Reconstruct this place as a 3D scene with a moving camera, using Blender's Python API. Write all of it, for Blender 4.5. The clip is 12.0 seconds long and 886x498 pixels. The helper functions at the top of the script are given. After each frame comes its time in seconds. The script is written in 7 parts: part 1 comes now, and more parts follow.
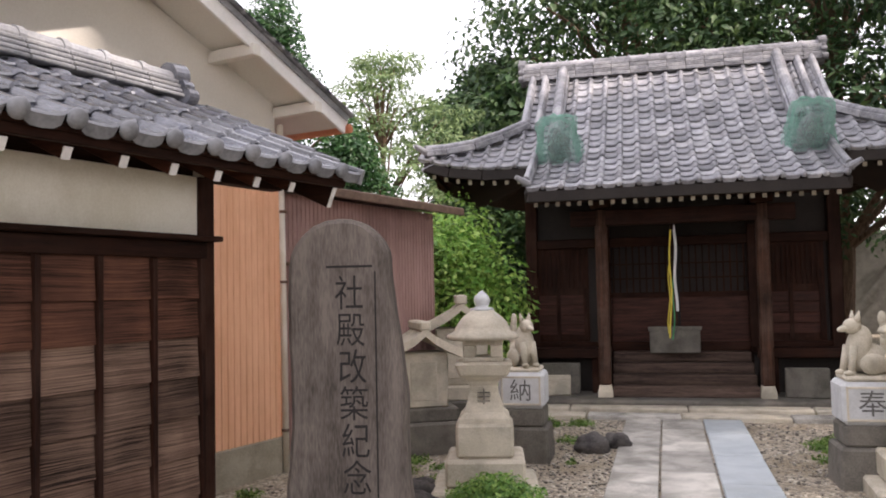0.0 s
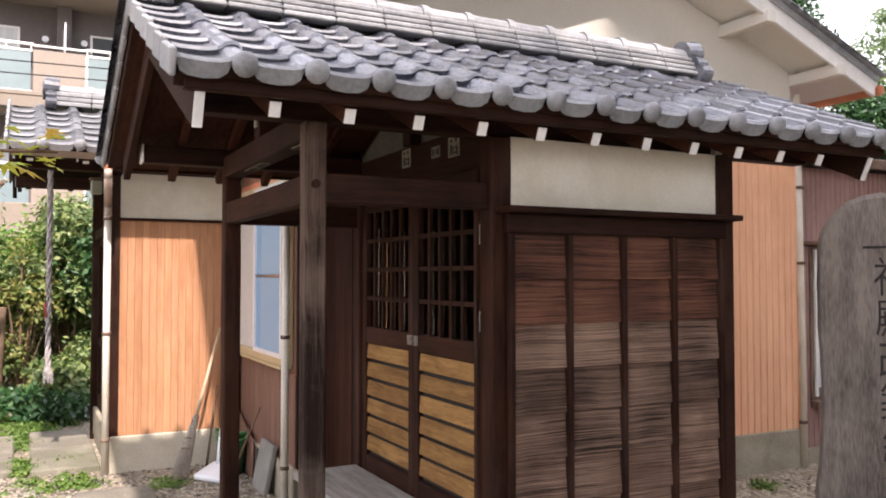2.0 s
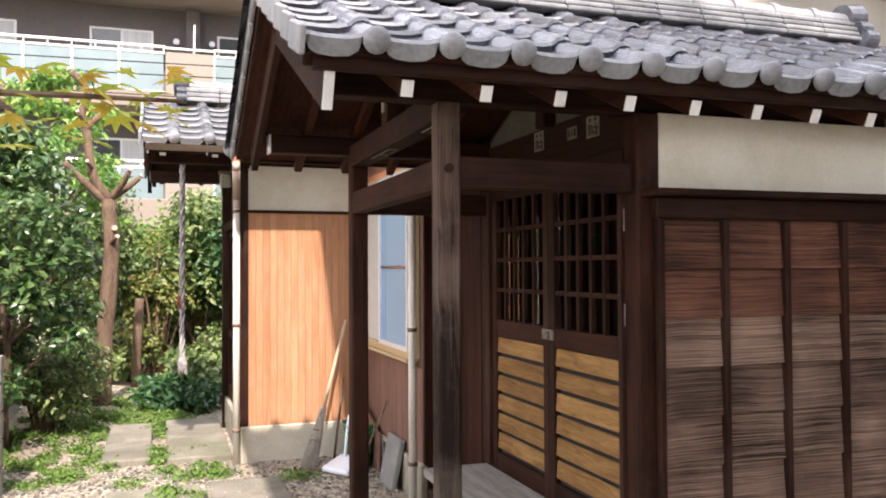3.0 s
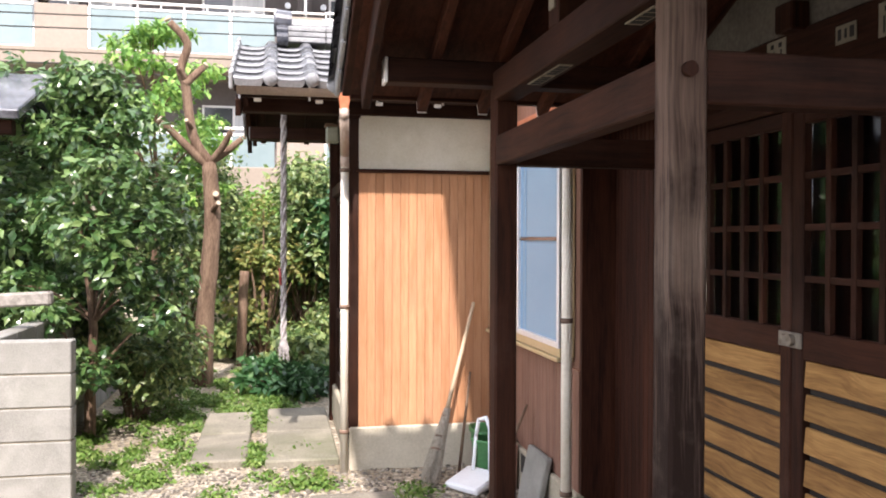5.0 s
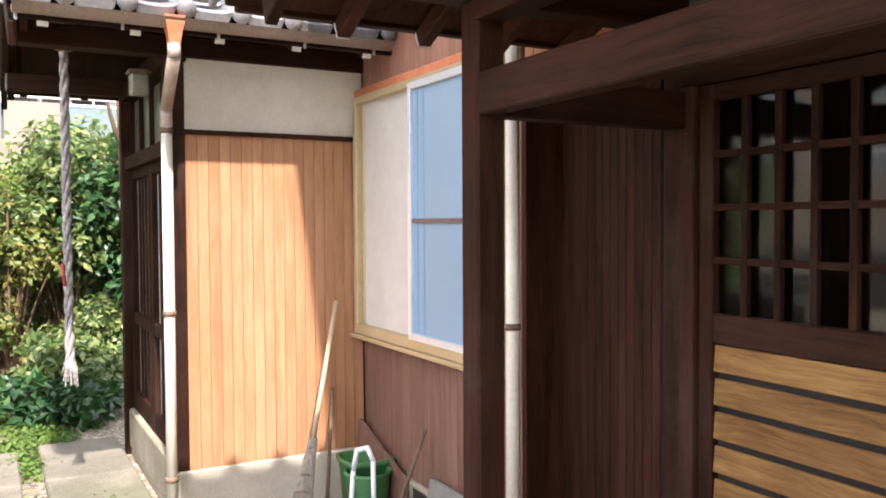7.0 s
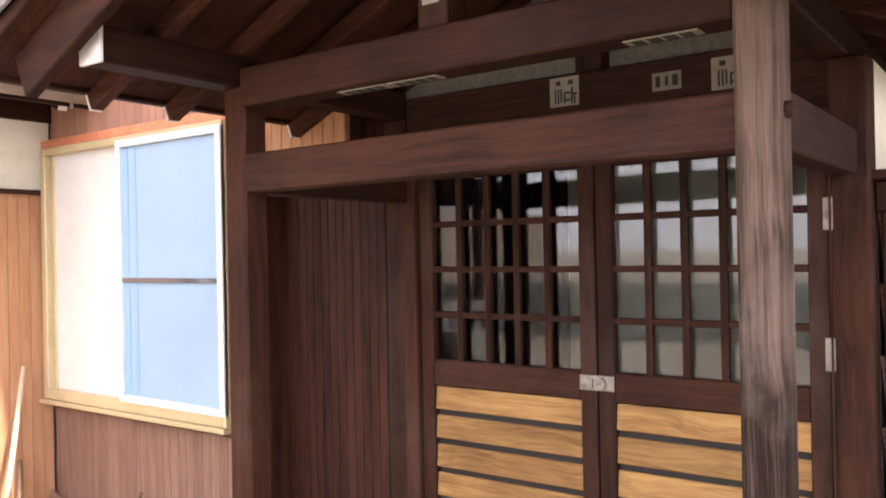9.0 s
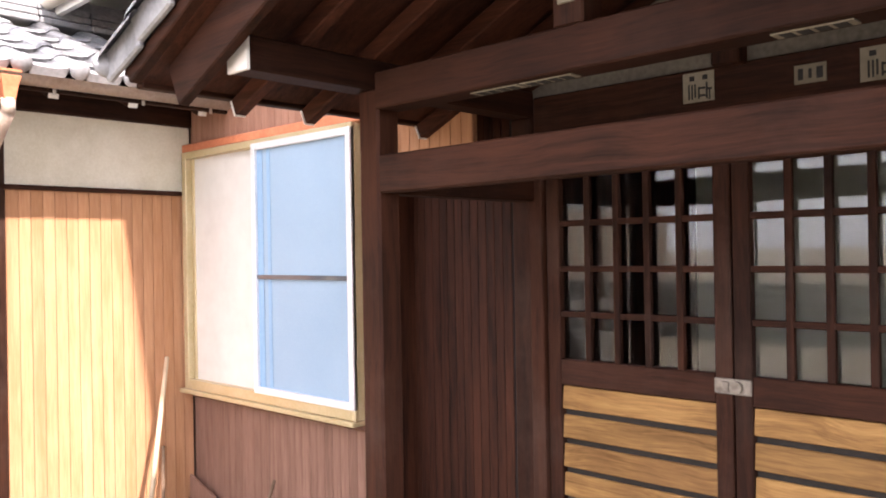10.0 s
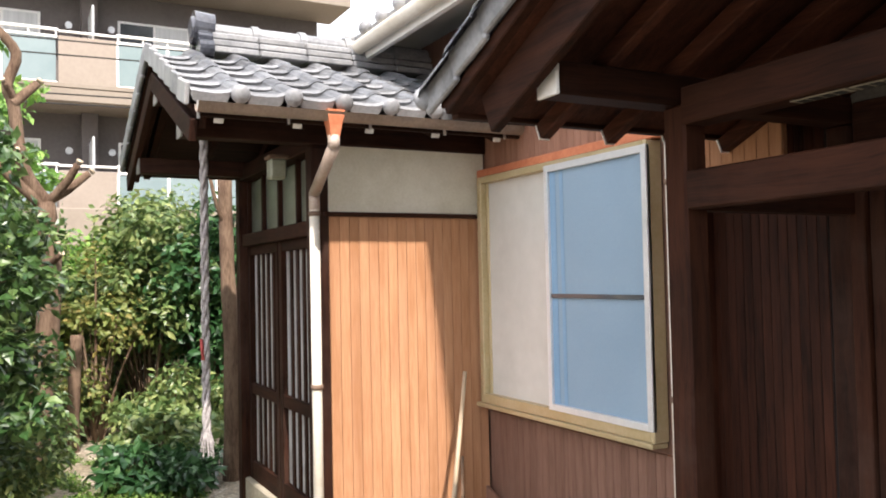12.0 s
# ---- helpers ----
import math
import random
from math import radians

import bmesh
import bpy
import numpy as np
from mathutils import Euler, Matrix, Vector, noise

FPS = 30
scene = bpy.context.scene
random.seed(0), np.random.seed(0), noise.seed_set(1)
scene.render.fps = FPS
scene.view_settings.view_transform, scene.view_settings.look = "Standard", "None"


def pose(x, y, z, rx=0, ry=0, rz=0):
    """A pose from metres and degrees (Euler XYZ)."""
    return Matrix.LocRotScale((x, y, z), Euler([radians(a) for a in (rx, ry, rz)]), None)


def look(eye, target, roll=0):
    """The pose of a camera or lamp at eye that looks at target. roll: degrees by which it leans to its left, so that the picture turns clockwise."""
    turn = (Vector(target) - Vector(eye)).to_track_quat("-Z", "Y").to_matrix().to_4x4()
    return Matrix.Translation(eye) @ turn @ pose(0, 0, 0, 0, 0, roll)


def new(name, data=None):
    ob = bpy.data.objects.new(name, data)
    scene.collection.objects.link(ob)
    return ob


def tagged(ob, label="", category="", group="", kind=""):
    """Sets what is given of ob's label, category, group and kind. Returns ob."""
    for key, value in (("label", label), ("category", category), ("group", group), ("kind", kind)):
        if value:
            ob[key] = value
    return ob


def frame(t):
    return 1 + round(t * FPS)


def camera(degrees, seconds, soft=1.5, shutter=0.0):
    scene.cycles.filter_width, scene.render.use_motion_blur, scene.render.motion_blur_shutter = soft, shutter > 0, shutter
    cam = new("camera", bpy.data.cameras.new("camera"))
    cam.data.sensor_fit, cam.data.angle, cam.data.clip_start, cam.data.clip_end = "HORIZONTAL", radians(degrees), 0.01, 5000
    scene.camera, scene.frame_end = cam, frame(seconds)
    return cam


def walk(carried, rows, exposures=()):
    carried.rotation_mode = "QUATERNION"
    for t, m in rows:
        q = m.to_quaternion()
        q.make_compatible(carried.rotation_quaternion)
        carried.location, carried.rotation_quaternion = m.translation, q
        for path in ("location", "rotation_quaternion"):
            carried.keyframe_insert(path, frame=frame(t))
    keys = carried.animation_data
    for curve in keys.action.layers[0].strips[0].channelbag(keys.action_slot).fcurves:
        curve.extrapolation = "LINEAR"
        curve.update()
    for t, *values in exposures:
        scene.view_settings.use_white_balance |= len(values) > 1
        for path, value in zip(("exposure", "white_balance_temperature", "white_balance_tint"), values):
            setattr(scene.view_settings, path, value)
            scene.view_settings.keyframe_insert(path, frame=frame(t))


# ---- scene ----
cam = camera(56.5, 12.0, soft=1.9)
PATH = [
    (0, (0.11, 0.209, 1.49), (-0.873, 1.948, 1.593), -1.2),
    (0.5, (0.102, 0.205, 1.478), (-1.133, 1.773, 1.587), -1.5),
    (1, (0.096, 0.183, 1.456), (-1.378, 1.532, 1.565), -1.6),
    (1.5, (0.074, 0.186, 1.466), (-1.591, 1.291, 1.541), -1.1),
    (2, (-0.002, 0.173, 1.496), (-1.784, 1.079, 1.562), 0.0),
    (2.5, (-0.117, 0.156, 1.507), (-1.968, 0.909, 1.586), 0.1),
    (3, (-0.243, 0.185, 1.493), (-2.135, 0.834, 1.538), -0.3),
    (3.5, (-0.432, 0.31, 1.474), (-2.375, 0.782, 1.513), 0.3),
    (3.7, (-0.52, 0.34, 1.479), (-2.479, 0.742, 1.486), 0.8),
    (5.3, (-1.631, 0.291, 1.487), (-3.59, 0.692, 1.458), 0.0),
    (5.5, (-1.749, 0.259, 1.476), (-3.692, 0.734, 1.445), 0.0),
    (6, (-2.109, 0.162, 1.481), (-3.98, 0.869, 1.442), 0.1),
    (6.5, (-2.407, 0.08, 1.477), (-4.255, 0.841, 1.388), -0.7),
    (7, (-2.646, -0.008, 1.493), (-4.397, 0.955, 1.427), -0.3),
    (7.5, (-2.77, -0.214, 1.48), (-4.199, 1.185, 1.438), -0.5),
    (7.7, (-2.772, -0.274, 1.53), (-4.054, 1.259, 1.449), -1.6),
    (9.3, (-2.66, -0.486, 1.602), (-3.837, 1.131, 1.623), -1.0),
    (9.5, (-2.676, -0.499, 1.604), (-3.93, 1.059, 1.611), -1.1),
    (10, (-2.705, -0.51, 1.603), (-4.088, 0.934, 1.609), -1.0),
    (10.5, (-2.723, -0.539, 1.611), (-4.277, 0.719, 1.685), -1.7),
    (11, (-2.738, -0.561, 1.611), (-4.421, 0.517, 1.686), -1.6),
    (11.5, (-2.74, -0.602, 1.601), (-4.495, 0.355, 1.676), -1.3),
    (12, (-2.743, -0.618, 1.597), (-4.512, 0.311, 1.666), -1.2),
]
EXPOSURES = [(0, 0.88, 6650, 22), (1, 0.93, 6650, 22), (1.5, 1.02, 6600, 22), (2, 1.2, 6550, 22), (3.5, 1.36, 6450, 19), (6, 1.48, 6250, 19), (7.5, 1.78, 6450, 20),
             (9.5, 2.46, 6600, 25), (10, 2.2, 6600, 24), (10.5, 1.97, 6600, 24), (11, 1.57, 6550, 20), (11.5, 1.27, 6450, 17), (12, 1.2, 6450, 15)]
walk(cam, [(t, look(eye, target, roll)) for t, eye, target, roll in PATH], EXPOSURES)

# ---- world and sun ----
SUN_ELEV, SUN_AZ = 49.0, 98.0   # azimuth clockwise from +y
world = bpy.data.worlds.new("sky")
scene.world = world
world.use_nodes = True
wn, wl = world.node_tree.nodes, world.node_tree.links
bg = wn["Background"]
sky = wn.new("ShaderNodeTexSky")
sky.sky_type = "NISHITA"
sky.sun_disc = False
sky.sun_elevation = radians(SUN_ELEV)
sky.sun_rotation = radians(SUN_AZ)
sky.air_density, sky.dust_density = 1.3, 3.0
haze = wn.new("ShaderNodeMix")
haze.data_type = "RGBA"
haze.inputs["Factor"].default_value = 0.8
haze.inputs["B"].default_value = (9.6, 9.9, 10.2, 1)
wl.new(sky.outputs["Color"], haze.inputs["A"])
wl.new(haze.outputs["Result"], bg.inputs["Color"])
bg.inputs["Strength"].default_value = 0.13
sun = new("sun", bpy.data.lights.new("sun", "SUN"))
sun.data.energy = 3.6
sun.data.angle = radians(1.2)
sun.data.color = (1.0, 0.93, 0.82)
se, sa = radians(SUN_ELEV), radians(SUN_AZ)
sdir = Vector((math.sin(sa) * math.cos(se), math.cos(sa) * math.cos(se), math.sin(se)))
sun.matrix_world = look(sdir * 30, (0, 0, 0))


# ---- materials ----
def ramp(nodes, stops):
    r = nodes.new("ShaderNodeValToRGB")
    el = r.color_ramp.elements
    while len(el) < len(stops):
        el.new(0.5)
    for e, (p, c) in zip(el, stops):
        e.position, e.color = p, (*c, 1)
    return r


def mat(name, dark, light, rough=0.8, scale=6.0, stretch=(1, 1, 1), fine=60.0, bump=0.25, metal=0.0, vary=0.25, stain=None, stain_amount=0.45, spec=0.4, distort=0.6, low=0.36, high=0.62, warp=0.0, patch=0.0):
    """Two scales of noise between two colours, a per-piece shift of value, optional stains and a fine relief."""
    m = bpy.data.materials.new(name)
    m.use_nodes = True
    n, l = m.node_tree.nodes, m.node_tree.links
    b = n["Principled BSDF"]
    co = n.new("ShaderNodeTexCoord")
    info = n.new("ShaderNodeObjectInfo")
    shift = n.new("ShaderNodeVectorMath")
    shift.operation = "ADD"
    sc = n.new("ShaderNodeVectorMath")
    sc.operation = "SCALE"
    comb = n.new("ShaderNodeCombineXYZ")
    for k in "XYZ":
        l.new(info.outputs["Random"], comb.inputs[k])
    l.new(comb.outputs[0], sc.inputs[0])
    sc.inputs["Scale"].default_value = 17.0 if vary else 0.0
    l.new(co.outputs["Object"], shift.inputs[0])
    l.new(sc.outputs[0], shift.inputs[1])
    mp = n.new("ShaderNodeMapping")
    mp.inputs["Scale"].default_value = stretch
    l.new(shift.outputs[0], mp.inputs[0])
    lazy = n.new("ShaderNodeTexNoise")
    lazy.inputs["Scale"].default_value = 2.6
    lazy.inputs["Detail"].default_value = 2
    l.new(shift.outputs[0], lazy.inputs["Vector"])
    if warp:
        bend = n.new("ShaderNodeVectorMath")
        bend.operation = "MULTIPLY_ADD"
        bend.inputs[1].default_value = (warp, warp, warp)
        l.new(lazy.outputs["Fac"], bend.inputs[0])
        l.new(shift.outputs[0], bend.inputs[2])
        l.new(bend.outputs[0], mp.inputs[0])
    big = n.new("ShaderNodeTexNoise")
    big.inputs["Scale"].default_value = scale
    big.inputs["Detail"].default_value = 5
    big.inputs["Distortion"].default_value = distort
    l.new(mp.outputs[0], big.inputs["Vector"])
    small = n.new("ShaderNodeTexNoise")
    small.inputs["Scale"].default_value = fine
    small.inputs["Detail"].default_value = 4
    l.new(mp.outputs[0], small.inputs["Vector"])
    mixn = n.new("ShaderNodeMath")
    mixn.operation = "MULTIPLY_ADD"
    mixn.inputs[1].default_value = 0.4
    l.new(small.outputs["Fac"], mixn.inputs[0])
    half = n.new("ShaderNodeMath")
    half.operation = "MULTIPLY"
    half.inputs[1].default_value = 0.6
    l.new(big.outputs["Fac"], half.inputs[0])
    l.new(half.outputs[0], mixn.inputs[2])
    r = ramp(n, [(low, dark), (high, light)])
    l.new(mixn.outputs[0], r.inputs[0])
    if patch:
        pt = n.new("ShaderNodeMath")
        pt.operation = "MULTIPLY_ADD"
        pt.inputs[1].default_value = patch
        l.new(lazy.outputs["Fac"], pt.inputs[0])
        off = n.new("ShaderNodeMath")
        off.operation = "ADD"
        off.inputs[1].default_value = -0.5 * patch
        l.new(mixn.outputs[0], off.inputs[0])
        l.new(off.outputs[0], pt.inputs[2])
        l.new(pt.outputs[0], r.inputs[0])
    col = r.outputs[0]
    if stain:
        st = n.new("ShaderNodeTexNoise")
        st.inputs["Scale"].default_value = scale * 0.3
        st.inputs["Detail"].default_value = 6
        st.inputs["Roughness"].default_value = 0.7
        l.new(shift.outputs[0], st.inputs["Vector"])
        sr = ramp(n, [(0.48, (0, 0, 0)), (0.68, (stain_amount,) * 3)])
        l.new(st.outputs["Fac"], sr.inputs[0])
        mx = n.new("ShaderNodeMix")
        mx.data_type = "RGBA"
        l.new(sr.outputs[0], mx.inputs["Factor"])
        l.new(col, mx.inputs["A"])
        mx.inputs["B"].default_value = (*stain, 1)
        col = mx.outputs["Result"]
    if vary:
        hs = n.new("ShaderNodeHueSaturation")
        mr = n.new("ShaderNodeMapRange")
        mr.inputs["To Min"].default_value, mr.inputs["To Max"].default_value = 1 - vary, 1 + vary
        l.new(info.outputs["Random"], mr.inputs["Value"])
        l.new(mr.outputs[0], hs.inputs["Value"])
        l.new(col, hs.inputs["Color"])
        col = hs.outputs[0]
    l.new(col, b.inputs["Base Color"])
    b.inputs["Roughness"].default_value = rough
    b.inputs["Metallic"].default_value = metal
    b.inputs["Specular IOR Level"].default_value = spec
    if bump:
        bp = n.new("ShaderNodeBump")
        bp.inputs["Strength"].default_value = bump
        bp.inputs["Distance"].default_value = 0.01
        l.new(mixn.outputs[0], bp.inputs["Height"])
        l.new(bp.outputs[0], b.inputs["Normal"])
    return m


def leaf_mat(name, a, b_, c, rough=0.45, spec=0.35):
    """Leaves: a colour per leaf, a sheen and some light through the blade."""
    m = bpy.data.materials.new(name)
    m.use_nodes = True
    n, l = m.node_tree.nodes, m.node_tree.links
    b = n["Principled BSDF"]
    g = n.new("ShaderNodeNewGeometry")
    r = ramp(n, [(0.0, a), (0.55, b_), (1.0, c)])
    l.new(g.outputs["Random Per Island"], r.inputs[0])
    l.new(r.outputs[0], b.inputs["Base Color"])
    b.inputs["Roughness"].default_value = rough
    b.inputs["Specular IOR Level"].default_value = spec
    tr = n.new("ShaderNodeBsdfTranslucent")
    l.new(r.outputs[0], tr.inputs[0])
    mx = n.new("ShaderNodeMixShader")
    mx.inputs[0].default_value = 0.3
    l.new(b.outputs[0], mx.inputs[1])
    l.new(tr.outputs[0], mx.inputs[2])
    l.new(mx.outputs[0], n["Material Output"].inputs[0])
    return m


W = dict(rough=0.7, fine=24.0, bump=0.16, spec=0.14, low=0.28, high=0.72, warp=0.05, patch=0.5, distort=0.3)
wood_v = mat("dark_timber_upright", (0.007, 0.0025, 0.0013), (0.043, 0.0149, 0.0076), scale=5, stretch=(9, 9, 0.4), stain=(0.07, 0.042, 0.032), stain_amount=0.4, **W)
wood_x = mat("dark_timber_along_x", (0.007, 0.0025, 0.0013), (0.042, 0.0146, 0.0075), scale=5, stretch=(0.4, 9, 9), stain=(0.055, 0.03, 0.023), stain_amount=0.3, **W)
wood_y = mat("dark_timber_along_y", (0.007, 0.0025, 0.0013), (0.04, 0.014, 0.0072), scale=5, stretch=(9, 0.4, 9), stain=(0.055, 0.03, 0.023), stain_amount=0.3, **W)
soffit = mat("reddish_soffit_board", (0.013, 0.0041, 0.0022), (0.08, 0.0268, 0.014), scale=5, stretch=(0.4, 9, 9), stain=(0.03, 0.012, 0.009), stain_amount=0.4, **W)
board_red = mat("reddish_weathered_board", (0.011, 0.0046, 0.0033), (0.22, 0.098, 0.06), scale=5, stretch=(5, 0.28, 30), fine=22, bump=0.35, rough=0.72, vary=0.25, spec=0.15, distort=0.3, low=0.36, high=0.8, warp=0.035, patch=0.4, stain=(0.045, 0.02, 0.015), stain_amount=0.4)
board_grey = mat("grey_weathered_board", (0.011, 0.0062, 0.0045), (0.36, 0.237, 0.172), scale=5, stretch=(5, 0.25, 30), fine=22, bump=0.4, rough=0.8, vary=0.25, spec=0.15, distort=0.3, low=0.36, high=0.79, warp=0.035, patch=0.4, stain=(0.06, 0.03, 0.022), stain_amount=0.5)
post_worn = mat("worn_porch_post", (0.016, 0.0082, 0.006), (0.145, 0.098, 0.075), scale=5, stretch=(9, 9, 0.25), fine=26, bump=0.4, rough=0.85, stain=(0.3, 0.24, 0.19), stain_amount=0.3, vary=0.1, spec=0.15, low=0.4, high=0.74, warp=0.04, patch=0.7)
slat_pale = mat("pale_sugi_slat", (0.12, 0.058, 0.018), (0.33, 0.185, 0.066), scale=5, stretch=(0.5, 6, 9), fine=22, bump=0.15, rough=0.6, vary=0.12, spec=0.15, stain=(0.12, 0.055, 0.022), distort=1.0, warp=0.08, patch=0.3, low=0.3, high=0.68)
orange_board = mat("orange_cedar_strip", (0.36, 0.174, 0.086), (0.48, 0.256, 0.14), scale=3, stretch=(6, 6, 0.4), fine=25, bump=0.1, rough=0.6, vary=0.08, stain=(0.34, 0.175, 0.11), stain_amount=0.45, spec=0.15, patch=0.4)
# Orange siding toned down to red-brown: its shade is in the colour.
shaded_siding = mat("shaded_orange_siding", (0.25, 0.128, 0.086), (0.34, 0.185, 0.13), scale=3, stretch=(6, 6, 0.4), fine=25, bump=0.1, rough=0.6, vary=0.1, spec=0.15, patch=0.3)
brown_strip = mat("brown_strip_siding", (0.13, 0.07, 0.05), (0.21, 0.12, 0.088), scale=3, stretch=(6, 6, 0.4), fine=25, bump=0.12, rough=0.6, vary=0.08, spec=0.15)
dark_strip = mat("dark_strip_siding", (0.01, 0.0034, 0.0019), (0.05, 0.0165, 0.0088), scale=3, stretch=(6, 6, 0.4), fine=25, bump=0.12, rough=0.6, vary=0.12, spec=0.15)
plaster = mat("cream_plaster", (0.64, 0.595, 0.47), (0.75, 0.71, 0.6), scale=2.5, fine=90, bump=0.06, rough=0.9, vary=0.0, stain=(0.42, 0.36, 0.24), stain_amount=0.5)
gable_white = mat("white_render", (0.66, 0.63, 0.56), (0.74, 0.71, 0.64), scale=1.2, fine=60, bump=0.08, rough=0.9, vary=0.0, stain=(0.56, 0.52, 0.44), stain_amount=0.3)
white_paint = mat("white_paint", (0.72, 0.71, 0.68), (0.82, 0.81, 0.78), scale=8, bump=0.05, rough=0.55, vary=0.05)
slab_mat = mat("mossy_slab", (0.14, 0.128, 0.102), (0.27, 0.245, 0.195), scale=3, fine=70, bump=0.25, rough=0.95, vary=0.2, stain=(0.09, 0.095, 0.05), stain_amount=0.6)
concrete = mat("weathered_concrete", (0.24, 0.21, 0.155), (0.4, 0.355, 0.27), scale=4, fine=70, bump=0.2, rough=0.92, vary=0.06, stain=(0.2, 0.18, 0.13))
block_mat = mat("grey_block", (0.175, 0.17, 0.152), (0.26, 0.252, 0.23), scale=6, fine=120, bump=0.25, rough=0.95, vary=0.1, stain=(0.26, 0.26, 0.22))
stone_pale = mat("pale_granite", (0.42, 0.375, 0.285), (0.64, 0.58, 0.465), scale=5, fine=110, bump=0.25, rough=0.88, vary=0.1, stain=(0.2, 0.19, 0.15), stain_amount=0.6)
plinth_pale = mat("cream_mortar_plinth", (0.44, 0.40, 0.31), (0.60, 0.55, 0.44), scale=4, fine=70, bump=0.12, rough=0.92, vary=0.0, stain=(0.28, 0.25, 0.18), stain_amount=0.5)
stone_white = mat("pale_cleaned_stone", (0.5, 0.51, 0.51), (0.63, 0.64, 0.63), scale=5, fine=110, bump=0.25, rough=0.88, vary=0.05, stain=(0.3, 0.3, 0.28), stain_amount=0.6)
stone_dark = mat("dark_mossy_stone", (0.085, 0.078, 0.066), (0.19, 0.172, 0.145), scale=5, fine=90, bump=0.35, rough=0.92, vary=0.15, stain=(0.07, 0.075, 0.05))
stele_mat = mat("purple_grey_slab_stone", (0.075, 0.063, 0.054), (0.195, 0.165, 0.142), scale=3, stretch=(2.5, 2.5, 0.45), fine=45, bump=0.4, rough=0.85, vary=0, patch=0.4, stain=(0.13, 0.115, 0.105), stain_amount=0.4, spec=0.15)
# Stroke colours: the shade inside carved grooves put into slightly raised marks.
carved_faint = mat("faint_groove_shade", (0.06, 0.058, 0.055), (0.14, 0.135, 0.125), scale=9, bump=0.1, vary=0)
carved = mat("groove_shade", (0.012, 0.0105, 0.01), (0.022, 0.019, 0.018), scale=9, bump=0.1, vary=0)
paving = mat("paving_stone", (0.24, 0.23, 0.2), (0.58, 0.55, 0.49), scale=4, fine=120, bump=0.2, rough=0.85, vary=0.3, stain=(0.16, 0.15, 0.12), stain_amount=0.6, patch=0.4)
paving_blue = mat("bluish_paving_stone", (0.36, 0.40, 0.42), (0.47, 0.51, 0.52), scale=4, fine=120, bump=0.15, rough=0.7, vary=0.1, stain=(0.3, 0.32, 0.31))
tile_mat = mat("smoked_clay_tile", (0.022, 0.025, 0.035), (0.1, 0.107, 0.132), scale=6, fine=50, bump=0.12, rough=0.2, vary=0.55, stain=(0.26, 0.26, 0.255), stain_amount=0.3, spec=0.7)
tile_hall = mat("weathered_hall_tile", (0.09, 0.094, 0.105), (0.3, 0.3, 0.32), scale=7, fine=50, bump=0.15, rough=0.45, vary=0.35, stain=(0.42, 0.41, 0.40), stain_amount=0.5, spec=0.6)
tile_annex = mat("weathered_annex_tile", (0.03, 0.033, 0.039), (0.13, 0.135, 0.144), scale=7, fine=50, bump=0.15, rough=0.3, vary=0.4, stain=(0.2, 0.2, 0.19), stain_amount=0.35, spec=0.6)
tile_lip = mat("matt_grey_tile_lip", (0.15, 0.155, 0.165), (0.27, 0.275, 0.285), scale=8, fine=60, bump=0.12, rough=0.5, vary=0.2, stain=(0.1, 0.1, 0.1), spec=0.4)
tile_edge = mat("grey_tile_edge", (0.16, 0.165, 0.175), (0.30, 0.305, 0.315), scale=8, fine=60, bump=0.12, rough=0.45, vary=0.2, stain=(0.36, 0.35, 0.33), spec=0.6)
pipe_mat = mat("cream_downpipe", (0.62, 0.57, 0.47), (0.74, 0.69, 0.60), scale=4, bump=0.03, rough=0.5, vary=0.05, stain=(0.5, 0.4, 0.28), stain_amount=0.4)
pipe_brown = mat("brown_gutter", (0.4, 0.32, 0.265), (0.58, 0.5, 0.43), scale=3, bump=0.03, rough=0.5, vary=0.1, stain=(0.22, 0.12, 0.08))
band_grey = mat("tarnished_hasp_metal", (0.14, 0.12, 0.10), (0.28, 0.25, 0.21), scale=20, bump=0.1, rough=0.5, metal=0.5, vary=0)
step_grey = mat("worn_grey_plank", (0.16, 0.145, 0.125), (0.30, 0.275, 0.245), scale=4, stretch=(0.5, 7, 7), fine=25, bump=0.2, rough=0.85, vary=0, warp=0.04)
hall_step = mat("worn_hall_step", (0.04, 0.026, 0.021), (0.13, 0.088, 0.068), scale=4, stretch=(0.5, 7, 7), fine=25, bump=0.2, rough=0.8, vary=0.2, warp=0.04, spec=0.15)
hall_post_wood = mat("worn_hall_post", (0.018, 0.009, 0.006), (0.11, 0.053, 0.033), scale=5, stretch=(9, 9, 0.25), fine=26, bump=0.3, rough=0.8, vary=0.15, spec=0.15, low=0.36, high=0.74, patch=0.5, stain=(0.2, 0.15, 0.12), stain_amount=0.3)
hall_panel = mat("red_brown_hall_panel", (0.02, 0.007, 0.005), (0.075, 0.027, 0.017), scale=4, stretch=(0.5, 7, 7), fine=25, bump=0.15, rough=0.6, vary=0.2, spec=0.2)
rain_red = mat("terracotta_rainhead", (0.42, 0.13, 0.06), (0.55, 0.2, 0.10), scale=6, bump=0.05, rough=0.55, vary=0.08)
band_mat = mat("rusty_band", (0.11, 0.07, 0.05), (0.2, 0.13, 0.09), scale=9, bump=0.1, rough=0.7)
metal_orange = mat("orange_ribbed_sheet", (0.74, 0.39, 0.225), (0.86, 0.5, 0.31), scale=1.6, stretch=(3, 3, 0.3), fine=20, bump=0.06, rough=0.6, vary=0.05, stain=(0.46, 0.19, 0.09), stain_amount=0.35)
